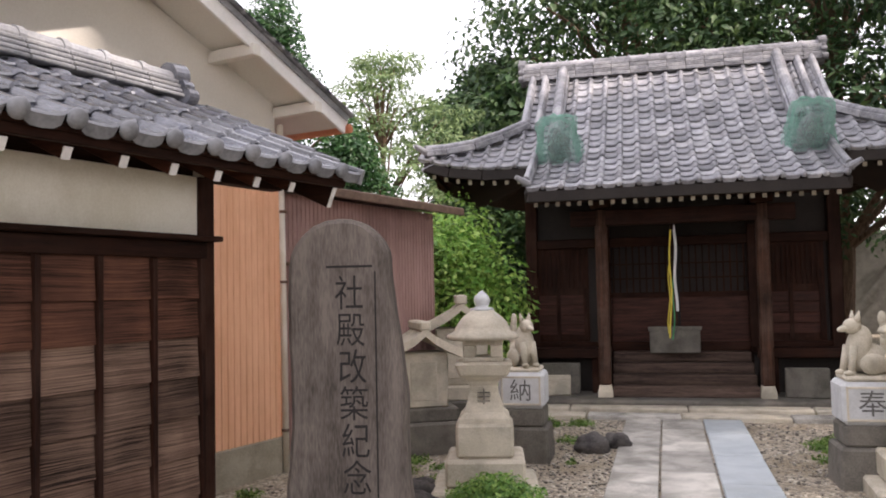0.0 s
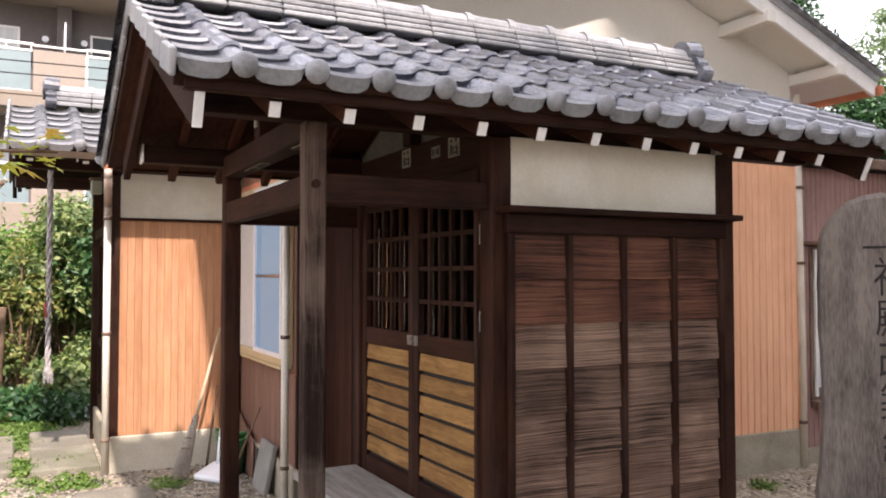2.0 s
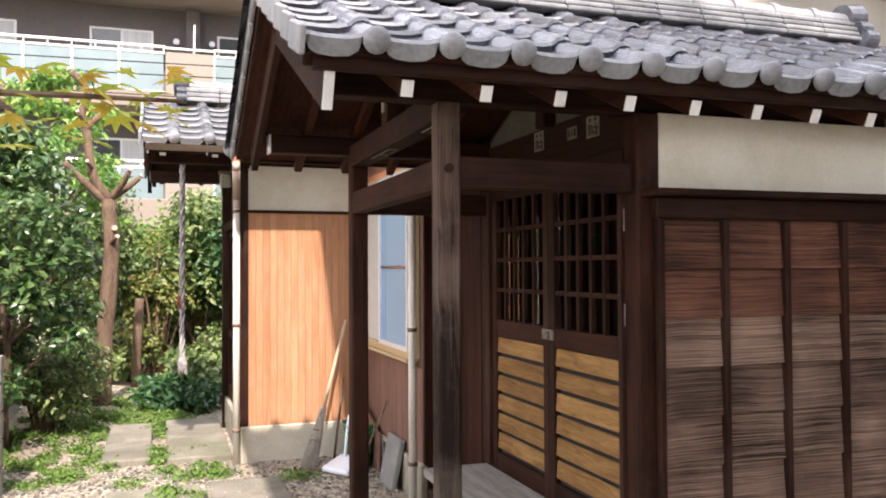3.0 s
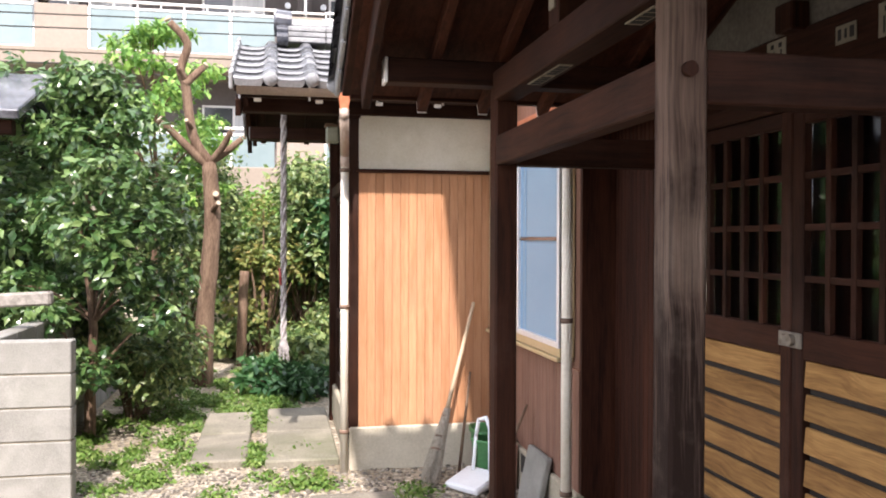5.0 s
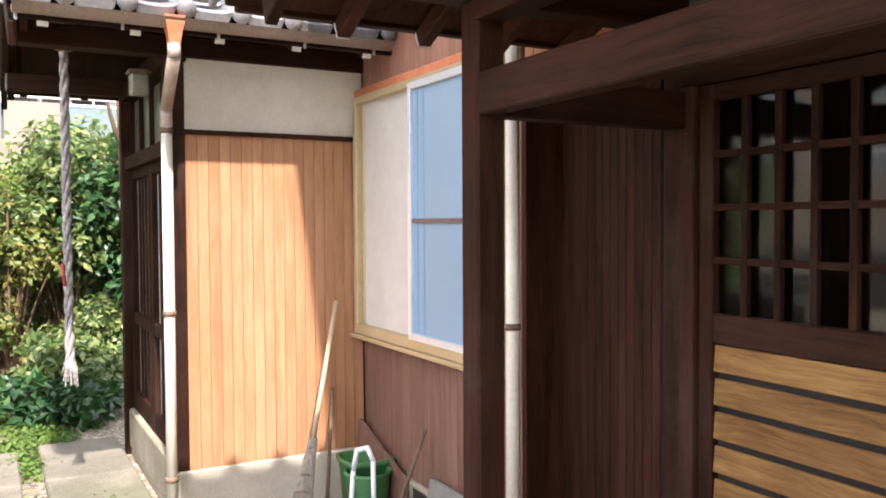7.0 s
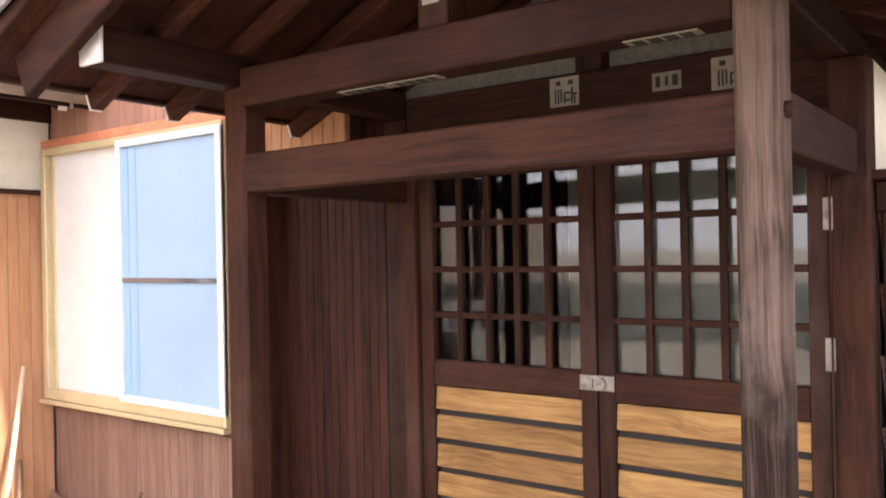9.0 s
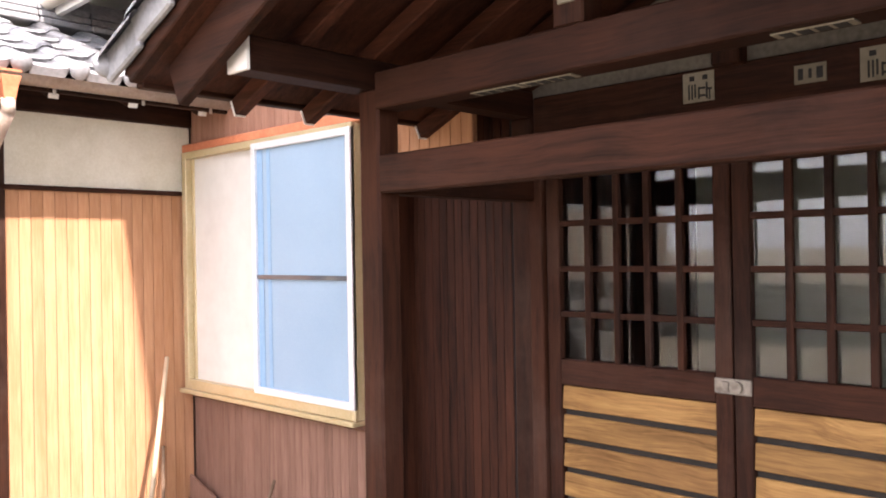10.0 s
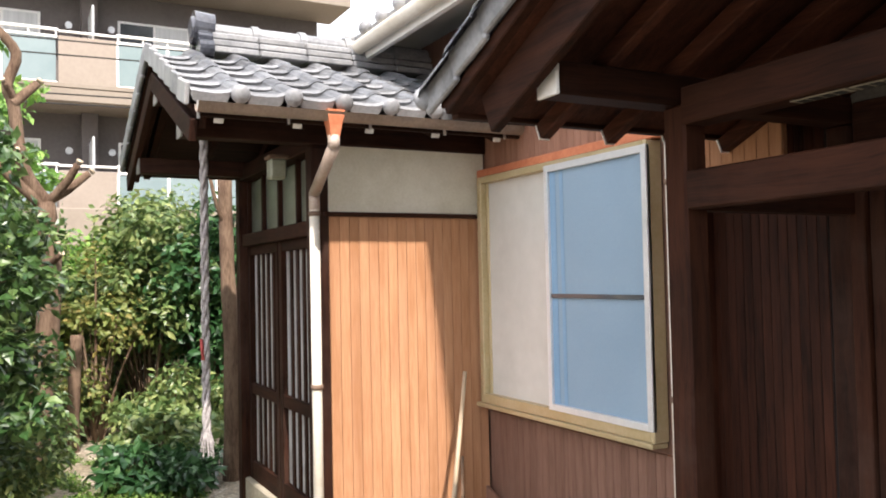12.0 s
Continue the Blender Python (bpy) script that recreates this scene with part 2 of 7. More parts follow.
metal_purple = mat("purple_brown_sheet", (0.33, 0.2, 0.178), (0.44, 0.275, 0.245), scale=1.6, stretch=(3, 3, 0.3), fine=20, bump=0.06, rough=0.55, vary=0.05, stain=(0.1, 0.05, 0.045), stain_amount=0.5)
brass_frame = mat("champagne_aluminium", (0.46, 0.375, 0.205), (0.54, 0.45, 0.28), scale=5, bump=0.02, rough=0.4, metal=0.35, vary=0.04)
frosted = mat("frosted_pane", (0.5, 0.495, 0.455), (0.575, 0.57, 0.53), scale=1.5, fine=15, bump=0.0, rough=0.22, vary=0.0)
screen_blue = mat("blue_insect_screen", (0.2, 0.295, 0.385), (0.245, 0.345, 0.435), scale=1.2, fine=200, bump=0.05, rough=0.6, vary=0.0)
alu = mat("pale_aluminium", (0.60, 0.62, 0.62), (0.72, 0.73, 0.73), scale=5, bump=0.02, rough=0.4, metal=0.4, vary=0.03)
steel = mat("galvanised_steel", (0.45, 0.45, 0.44), (0.62, 0.62, 0.6), scale=15, bump=0.05, rough=0.35, metal=0.8, vary=0.05)
straw = mat("broom_straw", (0.2, 0.175, 0.14), (0.38, 0.34, 0.28), scale=9, stretch=(8, 8, 0.6), bump=0.3, rough=0.9)
bamboo = mat("broom_bamboo", (0.46, 0.35, 0.23), (0.6, 0.48, 0.34), scale=6, stretch=(5, 5, 0.7), bump=0.1, rough=0.6)
plastic_white = mat("white_plastic", (0.72, 0.74, 0.76), (0.8, 0.82, 0.84), scale=4, bump=0.02, rough=0.45, vary=0.02)
plastic_green = mat("green_plastic", (0.04, 0.15, 0.05), (0.07, 0.23, 0.08), scale=4, bump=0.02, rough=0.45, vary=0.02)
rope_mat = mat("grey_bell_rope", (0.22, 0.20, 0.20), (0.44, 0.41, 0.40), scale=30, bump=0.4, rough=0.95, vary=0.3)
red_cloth = mat("faded_red_strand", (0.35, 0.05, 0.05), (0.5, 0.1, 0.09), scale=30, bump=0.3, rough=0.95)
yellow_cloth = mat("yellow_cloth", (0.62, 0.48, 0.05), (0.75, 0.6, 0.1), scale=9, bump=0.2, rough=0.9)
green_cloth = mat("green_cloth", (0.03, 0.16, 0.07), (0.06, 0.24, 0.1), scale=9, bump=0.2, rough=0.9)
white_cloth = mat("white_cloth", (0.6, 0.6, 0.58), (0.72, 0.72, 0.7), scale=9, bump=0.2, rough=0.9)
net_green = mat("green_netting", (0.22, 0.42, 0.35), (0.34, 0.56, 0.48), scale=12, fine=90, bump=0.5, rough=0.8, vary=0)
bark = mat("bark", (0.085, 0.052, 0.036), (0.21, 0.145, 0.1), scale=5, stretch=(3, 3, 0.7), fine=30, bump=0.7, rough=0.95, vary=0.1, spec=0.15)
bark_cut = mat("pale_cut_wood", (0.34, 0.27, 0.19), (0.46, 0.38, 0.28), scale=15, bump=0.1)
lichen_rock = mat("lava_rock", (0.03, 0.027, 0.026), (0.10, 0.09, 0.082), scale=8, fine=60, bump=0.7, rough=0.95)
apt_wall = mat("taupe_tile_wall", (0.115, 0.1, 0.095), (0.145, 0.127, 0.12), scale=0.8, fine=12, bump=0.03, rough=0.8, vary=0)
apt_pale = mat("beige_tile_wall", (0.215, 0.18, 0.145), (0.25, 0.212, 0.172), scale=0.8, fine=12, bump=0.03, rough=0.8, vary=0)
apt_panel = mat("beige_balcony_panel", (0.24, 0.2, 0.165), (0.28, 0.235, 0.195), scale=0.8, fine=12, bump=0.03, rough=0.8, vary=0)
apt_glass = mat("balcony_glass", (0.17, 0.225, 0.235), (0.21, 0.265, 0.27), scale=0.4, fine=3, bump=0, rough=0.15, vary=0.04)
win_dark = mat("dark_window_glass", (0.05, 0.055, 0.06), (0.10, 0.105, 0.11), scale=0.7, fine=3, bump=0, rough=0.08, vary=0.1, spec=0.7)
curtain = mat("pale_curtain", (0.5, 0.51, 0.5), (0.62, 0.63, 0.62), scale=2, stretch=(1, 6, 0.2), fine=9, bump=0.1, rough=0.8, vary=0.05)
# Near-black: the shade of unlit rooms and gaps put into the colour.
shade_black = mat("near_black_shade", (0.014, 0.011, 0.010), (0.03, 0.024, 0.02), scale=2, bump=0, vary=0)
paper = mat("votive_paper", (0.17, 0.15, 0.11), (0.23, 0.205, 0.155), scale=14, bump=0.05, rough=0.9, vary=0.12)
ink = mat("black_ink", (0.012, 0.012, 0.012), (0.025, 0.024, 0.022), scale=20, bump=0, vary=0)
leaf_ever = leaf_mat("evergreen_leaf", (0.021, 0.052, 0.021), (0.046, 0.098, 0.034), (0.098, 0.155, 0.052))
leaf_camellia = leaf_mat("glossy_hedge_leaf", (0.03, 0.08, 0.024), (0.08, 0.155, 0.045), (0.2, 0.29, 0.1), 0.28, 0.6)
leaf_garden = leaf_mat("light_garden_leaf", (0.06, 0.12, 0.035), (0.15, 0.22, 0.07), (0.34, 0.38, 0.14), 0.38, 0.45)
leaf_deep = leaf_mat("deep_green_leaf", (0.018, 0.06, 0.022), (0.04, 0.115, 0.035), (0.085, 0.18, 0.06), 0.35, 0.45)
leaf_bright = leaf_mat("bright_leaf", (0.081, 0.189, 0.041), (0.176, 0.338, 0.068), (0.338, 0.486, 0.121))
leaf_fresh = leaf_mat("fresh_green_leaf", (0.12, 0.28, 0.05), (0.26, 0.47, 0.09), (0.44, 0.6, 0.16))
leaf_feather = leaf_mat("pale_feathery_leaf", (0.098, 0.168, 0.07), (0.182, 0.266, 0.112), (0.28, 0.364, 0.168))
leaf_bronze = leaf_mat("yellow_green_leaf", (0.12, 0.17, 0.04), (0.2, 0.23, 0.06), (0.32, 0.26, 0.08))
leaf_maple = leaf_mat("maple_leaf", (0.34, 0.42, 0.05), (0.5, 0.5, 0.07), (0.6, 0.36, 0.07))
leaf_maple_green = leaf_mat("green_maple_leaf", (0.12, 0.24, 0.04), (0.2, 0.33, 0.05), (0.34, 0.42, 0.07))
weed = leaf_mat("weed_leaf", (0.07, 0.15, 0.025), (0.13, 0.23, 0.045), (0.22, 0.3, 0.08))


# Gable plaster, far darker and greyer than the cream plaster.
dark_gable_plaster = mat("dark_grey_plaster", (0.07, 0.063, 0.05), (0.14, 0.128, 0.104), scale=3, fine=60, bump=0.1, rough=0.95, vary=0, stain=(0.05, 0.04, 0.035))
lamp_glass = mat("dusty_lamp_glass", (0.25, 0.26, 0.19), (0.36, 0.37, 0.29), scale=9, bump=0.05, rough=0.4, vary=0)


def glass_mat(name, tint):
    m = bpy.data.materials.new(name)
    m.use_nodes = True
    b = m.node_tree.nodes["Principled BSDF"]
    b.inputs["Base Color"].default_value = (*tint, 1)
    b.inputs["Transmission Weight"].default_value = 1.0
    b.inputs["Roughness"].default_value = 0.03
    b.inputs["IOR"].default_value = 1.45
    return m


glass = glass_mat("window_glass", (0.75, 0.8, 0.8))


def gravel_mat():
    m = bpy.data.materials.new("gravel_ground")
    m.use_nodes = True
    n, l = m.node_tree.nodes, m.node_tree.links
    b = n["Principled BSDF"]
    co = n.new("ShaderNodeTexCoord")
    v = n.new("ShaderNodeTexVoronoi")
    v.inputs["Scale"].default_value = 42
    l.new(co.outputs["Object"], v.inputs["Vector"])
    hs = n.new("ShaderNodeSeparateColor")
    l.new(v.outputs["Color"], hs.inputs[0])
    r = ramp(n, [(0.0, (0.15, 0.128, 0.098)), (0.5, (0.32, 0.272, 0.205)), (0.85, (0.47, 0.405, 0.31)), (1.0, (0.6, 0.54, 0.44))])
    l.new(hs.outputs[0], r.inputs[0])
    big = n.new("ShaderNodeTexNoise")
    big.inputs["Scale"].default_value = 0.9
    big.inputs["Detail"].default_value = 7
    big.inputs["Roughness"].default_value = 0.65
    l.new(co.outputs["Object"], big.inputs["Vector"])
    br = ramp(n, [(0.47, (0, 0, 0)), (0.60, (1, 1, 1))])
    l.new(big.outputs["Fac"], br.inputs[0])
    soil = n.new("ShaderNodeTexNoise")
    soil.inputs["Scale"].default_value = 30
    soil.inputs["Detail"].default_value = 6
    l.new(co.outputs["Object"], soil.inputs["Vector"])
    so = ramp(n, [(0.35, (0.12, 0.098, 0.068)), (0.65, (0.33, 0.27, 0.18))])
    l.new(soil.outputs["Fac"], so.inputs[0])
    mx = n.new("ShaderNodeMix")
    mx.data_type = "RGBA"
    l.new(br.outputs[0], mx.inputs["Factor"])
    l.new(r.outputs[0], mx.inputs["A"])
    l.new(so.outputs[0], mx.inputs["B"])
    l.new(mx.outputs["Result"], b.inputs["Base Color"])
    b.inputs["Roughness"].default_value = 0.95
    bp = n.new("ShaderNodeBump")
    bp.inputs["Strength"].default_value = 0.8
    bp.inputs["Distance"].default_value = 0.015
    bp.invert = True
    l.new(v.outputs["Distance"], bp.inputs["Height"])
    l.new(bp.outputs[0], b.inputs["Normal"])
    return m


gravel = gravel_mat()

# ---- building helpers ----
OFF = {}


def thing(name, loc=(0, 0, 0), rz=0.0, label="", category="", group="", kind="", local=False):
    """An Empty at the base of a thing. local: its parts are given from that base, else from the world's origin."""
    ob = new(name)
    ob.empty_display_size = 0.1
    ob.matrix_world = pose(*loc, 0, 0, rz)
    OFF[ob.name] = Vector((0, 0, 0)) if local else Vector(loc)
    return tagged(ob, label, category, group, kind)


def part(name, bm, material, parent=None, label="", smooth=False):
    """Link a bmesh as one mesh object under a thing or under a part."""
    me = bpy.data.meshes.new(name)
    top = parent
    while top is not None and top.parent is not None:
        top = top.parent
    if top is not None and top.name in OFF:
        bmesh.ops.translate(bm, verts=bm.verts, vec=-OFF[top.name])
    bm.normal_update()
    bm.to_mesh(me)
    bm.free()
    for mm in (material if isinstance(material, (list, tuple)) else [material]):
        me.materials.append(mm)
    if smooth:
        me.polygons.foreach_set("use_smooth", [True] * len(me.polygons))
    ob = new(name, me)
    if parent is not None:
        ob.parent = parent
    if label:
        ob["label"] = label
    return ob


def add_box(bm, lo, hi, bevel=0.0):
    lo, hi = Vector(lo), Vector(hi)
    m = Matrix.Translation((lo + hi) / 2) @ Matrix.Diagonal((*(hi - lo), 1))
    vs = bmesh.ops.create_cube(bm, size=1, matrix=m)["verts"]
    if bevel:
        es = list({e for v in vs for e in v.link_edges})
        bmesh.ops.bevel(bm, geom=es, offset=bevel, segments=1, affect="EDGES", profile=0.5)
    return vs


def box(name, lo, hi, material, parent=None, bevel=0.005, label="", m=None):
    bm = bmesh.new()
    add_box(bm, lo, hi, bevel)
    if m is not None:
        bmesh.ops.transform(bm, matrix=m, verts=bm.verts)
    return part(name, bm, material, parent, label)


def add_beam(bm, a, b, w, h, bevel=0.0, up=(0, 0, 1)):
    """A bar of section w by h from a to b."""
    a, b = Vector(a), Vector(b)
    d = (b - a).normalized()
    side = d.cross(Vector(up)).normalized()
    upv = side.cross(d)
    m = Matrix((side, d, upv)).transposed().to_4x4()
    m.translation = (a + b) / 2
    m = m @ Matrix.Diagonal((w, (b - a).length, h, 1))
    vs = bmesh.ops.create_cube(bm, size=1, matrix=m)["verts"]
    if bevel:
        es = list({e for v in vs for e in v.link_edges})
        bmesh.ops.bevel(bm, geom=es, offset=bevel, segments=1, affect="EDGES", profile=0.5)


def beam(name, a, b, w, h, material, parent=None, bevel=0.005, label=""):
    bm = bmesh.new()
    add_beam(bm, a, b, w, h, bevel)
    return part(name, bm, material, parent, label)


def add_tube(bm, a, b, r0, r1=None, seg=12):
    a, b = Vector(a), Vector(b)
    r1 = r0 if r1 is None else r1
    q = (b - a).to_track_quat("Z", "Y").to_matrix().to_4x4()
    m = Matrix.Translation((a + b) / 2) @ q
    bmesh.ops.create_cone(bm, cap_ends=True, segments=seg, radius1=r0, radius2=r1, depth=(b - a).length, matrix=m)


def tube(name, a, b, r0, material, parent=None, r1=None, seg=12, label="", smooth=True):
    bm = bmesh.new()
    add_tube(bm, a, b, r0, r1, seg)
    ob = part(name, bm, material, parent, label)
    if smooth:
        for p in ob.data.polygons:
            p.use_smooth = len(p.vertices) == 4
    return ob


def lathe(bm, profile, seg=24, m=None, sq=0.0):
    """Turn (radius, z) pairs about z; sq over 0 gives a rounded-square or faceted plan with seg sides."""
    rings = []
    for r, z in profile:
        ring = []
        for i in range(seg):
            a = 2 * math.pi * (i + 0.5) / seg
            k = 1.0
            if sq:
                k = 1 / max(abs(math.cos(a)), abs(math.sin(a))) ** sq
            ring.append(bm.verts.new((r * k * math.cos(a), r * k * math.sin(a), z)))
        rings.append(ring)
    for a, b in zip(rings, rings[1:]):
        for i in range(seg):
            j = (i + 1) % seg
            bm.faces.new((a[i], a[j], b[j], b[i]))
    bm.faces.new(list(reversed(rings[0])))
    bm.faces.new(rings[-1])
    if m is not None:
        vs = [v for r in rings for v in r]
        bmesh.ops.transform(bm, matrix=m, verts=vs)


def writing(name, text, size, m, material, parent=None, depth=0.004):
    """Raised or inlaid characters in the built-in font, as a mesh, centred on the pose m."""
    cu = bpy.data.curves.new(name, "FONT")
    cu.body, cu.size, cu.extrude = text, size, depth / 2
    cu.align_x, cu.align_y = "CENTER", "CENTER"
    cu.resolution_u = 3
    tmp = bpy.data.objects.new(name + "_tmp", cu)
    scene.collection.objects.link(tmp)
    bpy.context.view_layer.update()
    me = bpy.data.meshes.new_from_object(tmp.evaluated_get(bpy.context.evaluated_depsgraph_get()))
    bpy.data.objects.remove(tmp)
    bpy.data.curves.remove(cu)
    me.name = name
    me.materials.clear()
    me.materials.append(material)
    top = parent
    while top is not None and top.parent is not None:
        top = top.parent
    if top is not None:
        m = Matrix.Translation(-OFF.get(top.name, Vector())) @ m
    me.transform(m)
    ob = new(name, me)
    if parent is not None:
        ob.parent = parent
    return ob


def frame_yz(origin, facing):
    """A pose whose x runs along a wall, y up and z out of it; facing: the wall's outward angle in degrees from +x."""
    a = radians(facing)
    z = Vector((math.cos(a), math.sin(a), 0))
    y = Vector((0, 0, 1))
    x = y.cross(z)
    m = Matrix((x, y, z)).transposed().to_4x4()
    m.translation = origin
    return m


# ---- roof tiles ----
def tile_mesh(name, w, l, material, eave=False, amp=0.02, knob=0.043, lip_mat=None, plain=False, set_back=0.009):
    """A pantile: x across, y up the slope, z out. A dished pan beside a raised roll; the front lip is thick
    and bellied below. The eave tile has a deeper lip and a round knob on its roll; a plain one ends without them."""
    prof = [(0.0, -0.2, 0.0), (0.05, -0.75, 0.6), (0.14, -1.0, 0.9), (0.36, -1.15, 1.0), (0.56, -1.0, 0.92), (0.67, -0.55, 0.6), (0.725, 0.35, 0.1),
            (0.78, 1.0, 0.0), (0.87, 1.3, 0.0), (0.96, 1.1, 0.0), (1.02, 0.45, 0.0), (1.045, -0.4, 0.0)]
    if plain:
        prof = prof[:8]
    edge0, top0, top1, bot0 = [], [], [], []
    bm = bmesh.new()
    for u, h, pan in prof:
        x, z = u * w, h * amp
        front = 0.75 * z + 0.026 if pan > 0.3 else z + 0.018 - 0.5 * set_back
        back = 0.0 if pan > 0.3 else set_back
        top1.append(bm.verts.new((x, l, z)))
        top0.append(bm.verts.new((x, 0.014 + back, front)))
        edge0.append(bm.verts.new((x, -0.004 + back, front - 0.009)))
        bot0.append(bm.verts.new((x, 0.002 + back, z - 0.006 - (0.026 * pan if eave else 0.0))))
    n = len(prof) - 1
    for i in range(n):
        bm.faces.new((top0[i], top0[i + 1], top1[i + 1], top1[i]))
    for i in range(n):
        bm.faces.new((edge0[i], edge0[i + 1], top0[i + 1], top0[i]))
        bm.faces.new((bot0[i], bot0[i + 1], edge0[i + 1], edge0[i]))
    if eave and not plain:
        bmesh.ops.create_uvsphere(bm, u_segments=14, v_segments=8, radius=knob,
                                  matrix=Matrix.Translation((0.88 * w, -0.012, amp * 0.35)) @ Matrix.Diagonal((1, 0.7, 1, 1)))
    bm.normal_update()
    me = bpy.data.meshes.new(name)
    bm.to_mesh(me)
    bm.free()
    me.materials.append(material)
    me.materials.append(lip_mat or material)
    if eave:
        me.polygons.foreach_set("material_index", [1 if i >= n else 0 for i in range(len(me.polygons))])
        me.polygons.foreach_set("use_smooth", [i >= 3 * n for i in range(len(me.polygons))])
    else:
        # the lip's upper edge is coloured paler for the sky's glint on it
        me.polygons.foreach_set("material_index", [1 if n <= i and (i - n) % 2 == 0 and prof[(i - n) // 2][2] > 0.3 and prof[(i - n) // 2 + 1][2] > 0.3 else 0 for i in range(len(me.polygons))])
    return me


def place(me, name, m, parent):
    ob = bpy.data.objects.new(name, me)
    scene.collection.objects.link(ob)
    ob.parent = parent
    ob.matrix_basis = m
    return ob


def slope_frame(origin, across, up):
    a, u = Vector(across).normalized(), Vector(up).normalized()
    m = Matrix((a, u, a.cross(u))).transposed().to_4x4()
    m.translation = origin
    return m


TILE = tile_mesh("roof_tile", 0.24, 0.235, tile_mat, lip_mat=tile_lip)
TILE_EAVE = tile_mesh("eave_tile", 0.24, 0.235, tile_mat, eave=True, lip_mat=tile_lip)
TILE_END = tile_mesh("roof_tile", 0.24, 0.235, tile_mat, lip_mat=tile_lip, plain=True)
TILE_END_EAVE = tile_mesh("eave_tile", 0.24, 0.235, tile_mat, eave=True, lip_mat=tile_lip, plain=True)
TILE_PALE = tile_mesh("roof_tile", 0.24, 0.235, tile_annex, lip_mat=tile_lip, set_back=0.004)
TILE_PALE_EAVE = tile_mesh("eave_tile", 0.24, 0.235, tile_annex, eave=True, lip_mat=tile_lip, set_back=0.004)


def tiled_slope(roof, off, eave_pt, across, up, columns, rows, pitch=0.24, gauge=0.19, skip=None, pale=False):
    """Rows of pantiles from the eave upward; each tile is a piece of the roof."""
    across, up = Vector(across).normalized(), Vector(up).normalized()
    rng = random.Random(5)
    for j in range(rows):
        for i in range(columns):
            p = Vector(eave_pt) + across * pitch * i + up * gauge * j
            if skip and skip(p):
                continue
            m = slope_frame(p - off, across, up) @ pose(0, 0, rng.uniform(-0.002, 0.003), rng.uniform(-0.8, 0.8), rng.uniform(-0.7, 0.7), rng.uniform(-0.5, 0.5))
            kinds = (TILE_PALE_EAVE, TILE_PALE) if pale else (TILE_EAVE, TILE)
            if not pale and i == columns - 1 and across.y > 0:
                kinds = (TILE_END_EAVE, TILE_END)
            place(kinds[0] if j == 0 else kinds[1], "eave_tile" if j == 0 else "roof_tile", m, roof)


def ridge_of_tiles(parent, a, b, z, name="ridge", width=0.25, cap=0.07, layers=3, lh=0.042, mat_flat=None, seg_len=0.27, ends=(True, True)):
    """Flat courses and a row of half-round caps from a to b (x, y pairs) at height z, with a rolled end tile."""
    mat_flat = mat_flat or tile_edge
    a3, b3 = Vector((a[0], a[1], z)), Vector((b[0], b[1], z))
    d = (b3 - a3).normalized()
    n = max(1, round((b3 - a3).length / seg_len))
    for k in range(layers):
        w = width - 0.03 * k
        for i in range(n):
            p, q = a3.lerp(b3, i / n), a3.lerp(b3, (i + 1) / n)
            up = Vector((0, 0, lh * (k + 0.5)))
            bm = bmesh.new()
            add_beam(bm, p + up + d * 0.002, q + up - d * 0.002, w, lh - 0.007, 0.006)
            part("ridge_course_tile", bm, mat_flat, parent)
    top = Vector((0, 0, lh * layers))
    for i in range(n):
        p, q = a3.lerp(b3, i / n) + top, a3.lerp(b3, (i + 1) / n) + top
        bm = bmesh.new()
        add_tube(bm, p, q + d * 0.01, cap, cap * 0.97, 14)
        add_tube(bm, q - d * 0.025, q + d * 0.015, cap * 1.16, cap * 1.16, 14)
        part("ridge_cap_tile", bm, mat_flat, parent, smooth=False)
    for want, e, s in ((ends[0], a3, -1), (ends[1], b3, 1)):
        if not want:
            continue
        bm = bmesh.new()
        o = e + d * s * 0.02
        zt = lh * layers
        side = d.cross(Vector((0, 0, 1)))
        add_tube(bm, o + top + Vector((0, 0, 0.025)) - d * s * 0.06, o + top + Vector((0, 0, 0.035)) + d * s * 0.05, cap * 1.38, cap * 1.38, 18)
        add_tube(bm, o + top + Vector((0, 0, 0.035)) + d * s * 0.045, o + top + Vector((0, 0, 0.035)) + d * s * 0.062, cap * 0.95, cap * 0.8, 18)
        for sg in (-1, 1):
            for rr, off2, dz in ((0.042, width * 0.36, zt * 0.62), (0.05, width * 0.5, zt * 0.12)):
                c = o + side * sg * off2 + Vector((0, 0, dz))
                add_tube(bm, c - d * 0.04, c + d * 0.04, rr, rr, 14)
        add_beam(bm, o - d * s * 0.03 + Vector((0, 0, zt * 0.5)), o + d * s * 0.03 + Vector((0, 0, zt * 0.5)), width * 0.8, zt, 0.01)
        part("ridge_end_tile", bm, tile_mat if mat_flat is tile_edge else mat_flat, parent)

# ---- ground ----
def ground():
    bm = bmesh.new()
    n = 90
    size = [(-1.0 + 2.0 * i / n) for i in range(n + 1)]
    warp = [math.copysign(abs(v) ** 3.2 * 400 + abs(v) * 12, v) for v in size]
    grid = [[bm.verts.new((x - 4, y + 3, 0.012 * noise.noise(Vector((x * 1.3, y * 1.3, 0))) if abs(x) < 14 and abs(y) < 14 else 0)) for x in warp] for y in warp]
    for j in range(n):
        for i in range(n):
            bm.faces.new((grid[j][i], grid[j][i + 1], grid[j + 1][i + 1], grid[j + 1][i]))
    ob = part("ground", bm, gravel, smooth=True)
    return tagged(ob, "grey-brown gravel and bare earth of the shrine yard", "ground", kind="structure")


ground()


# ---- small roofed hut with porch ----
HX, SL = -3.86, 0.45            # ridge line and slope of the hut's roof
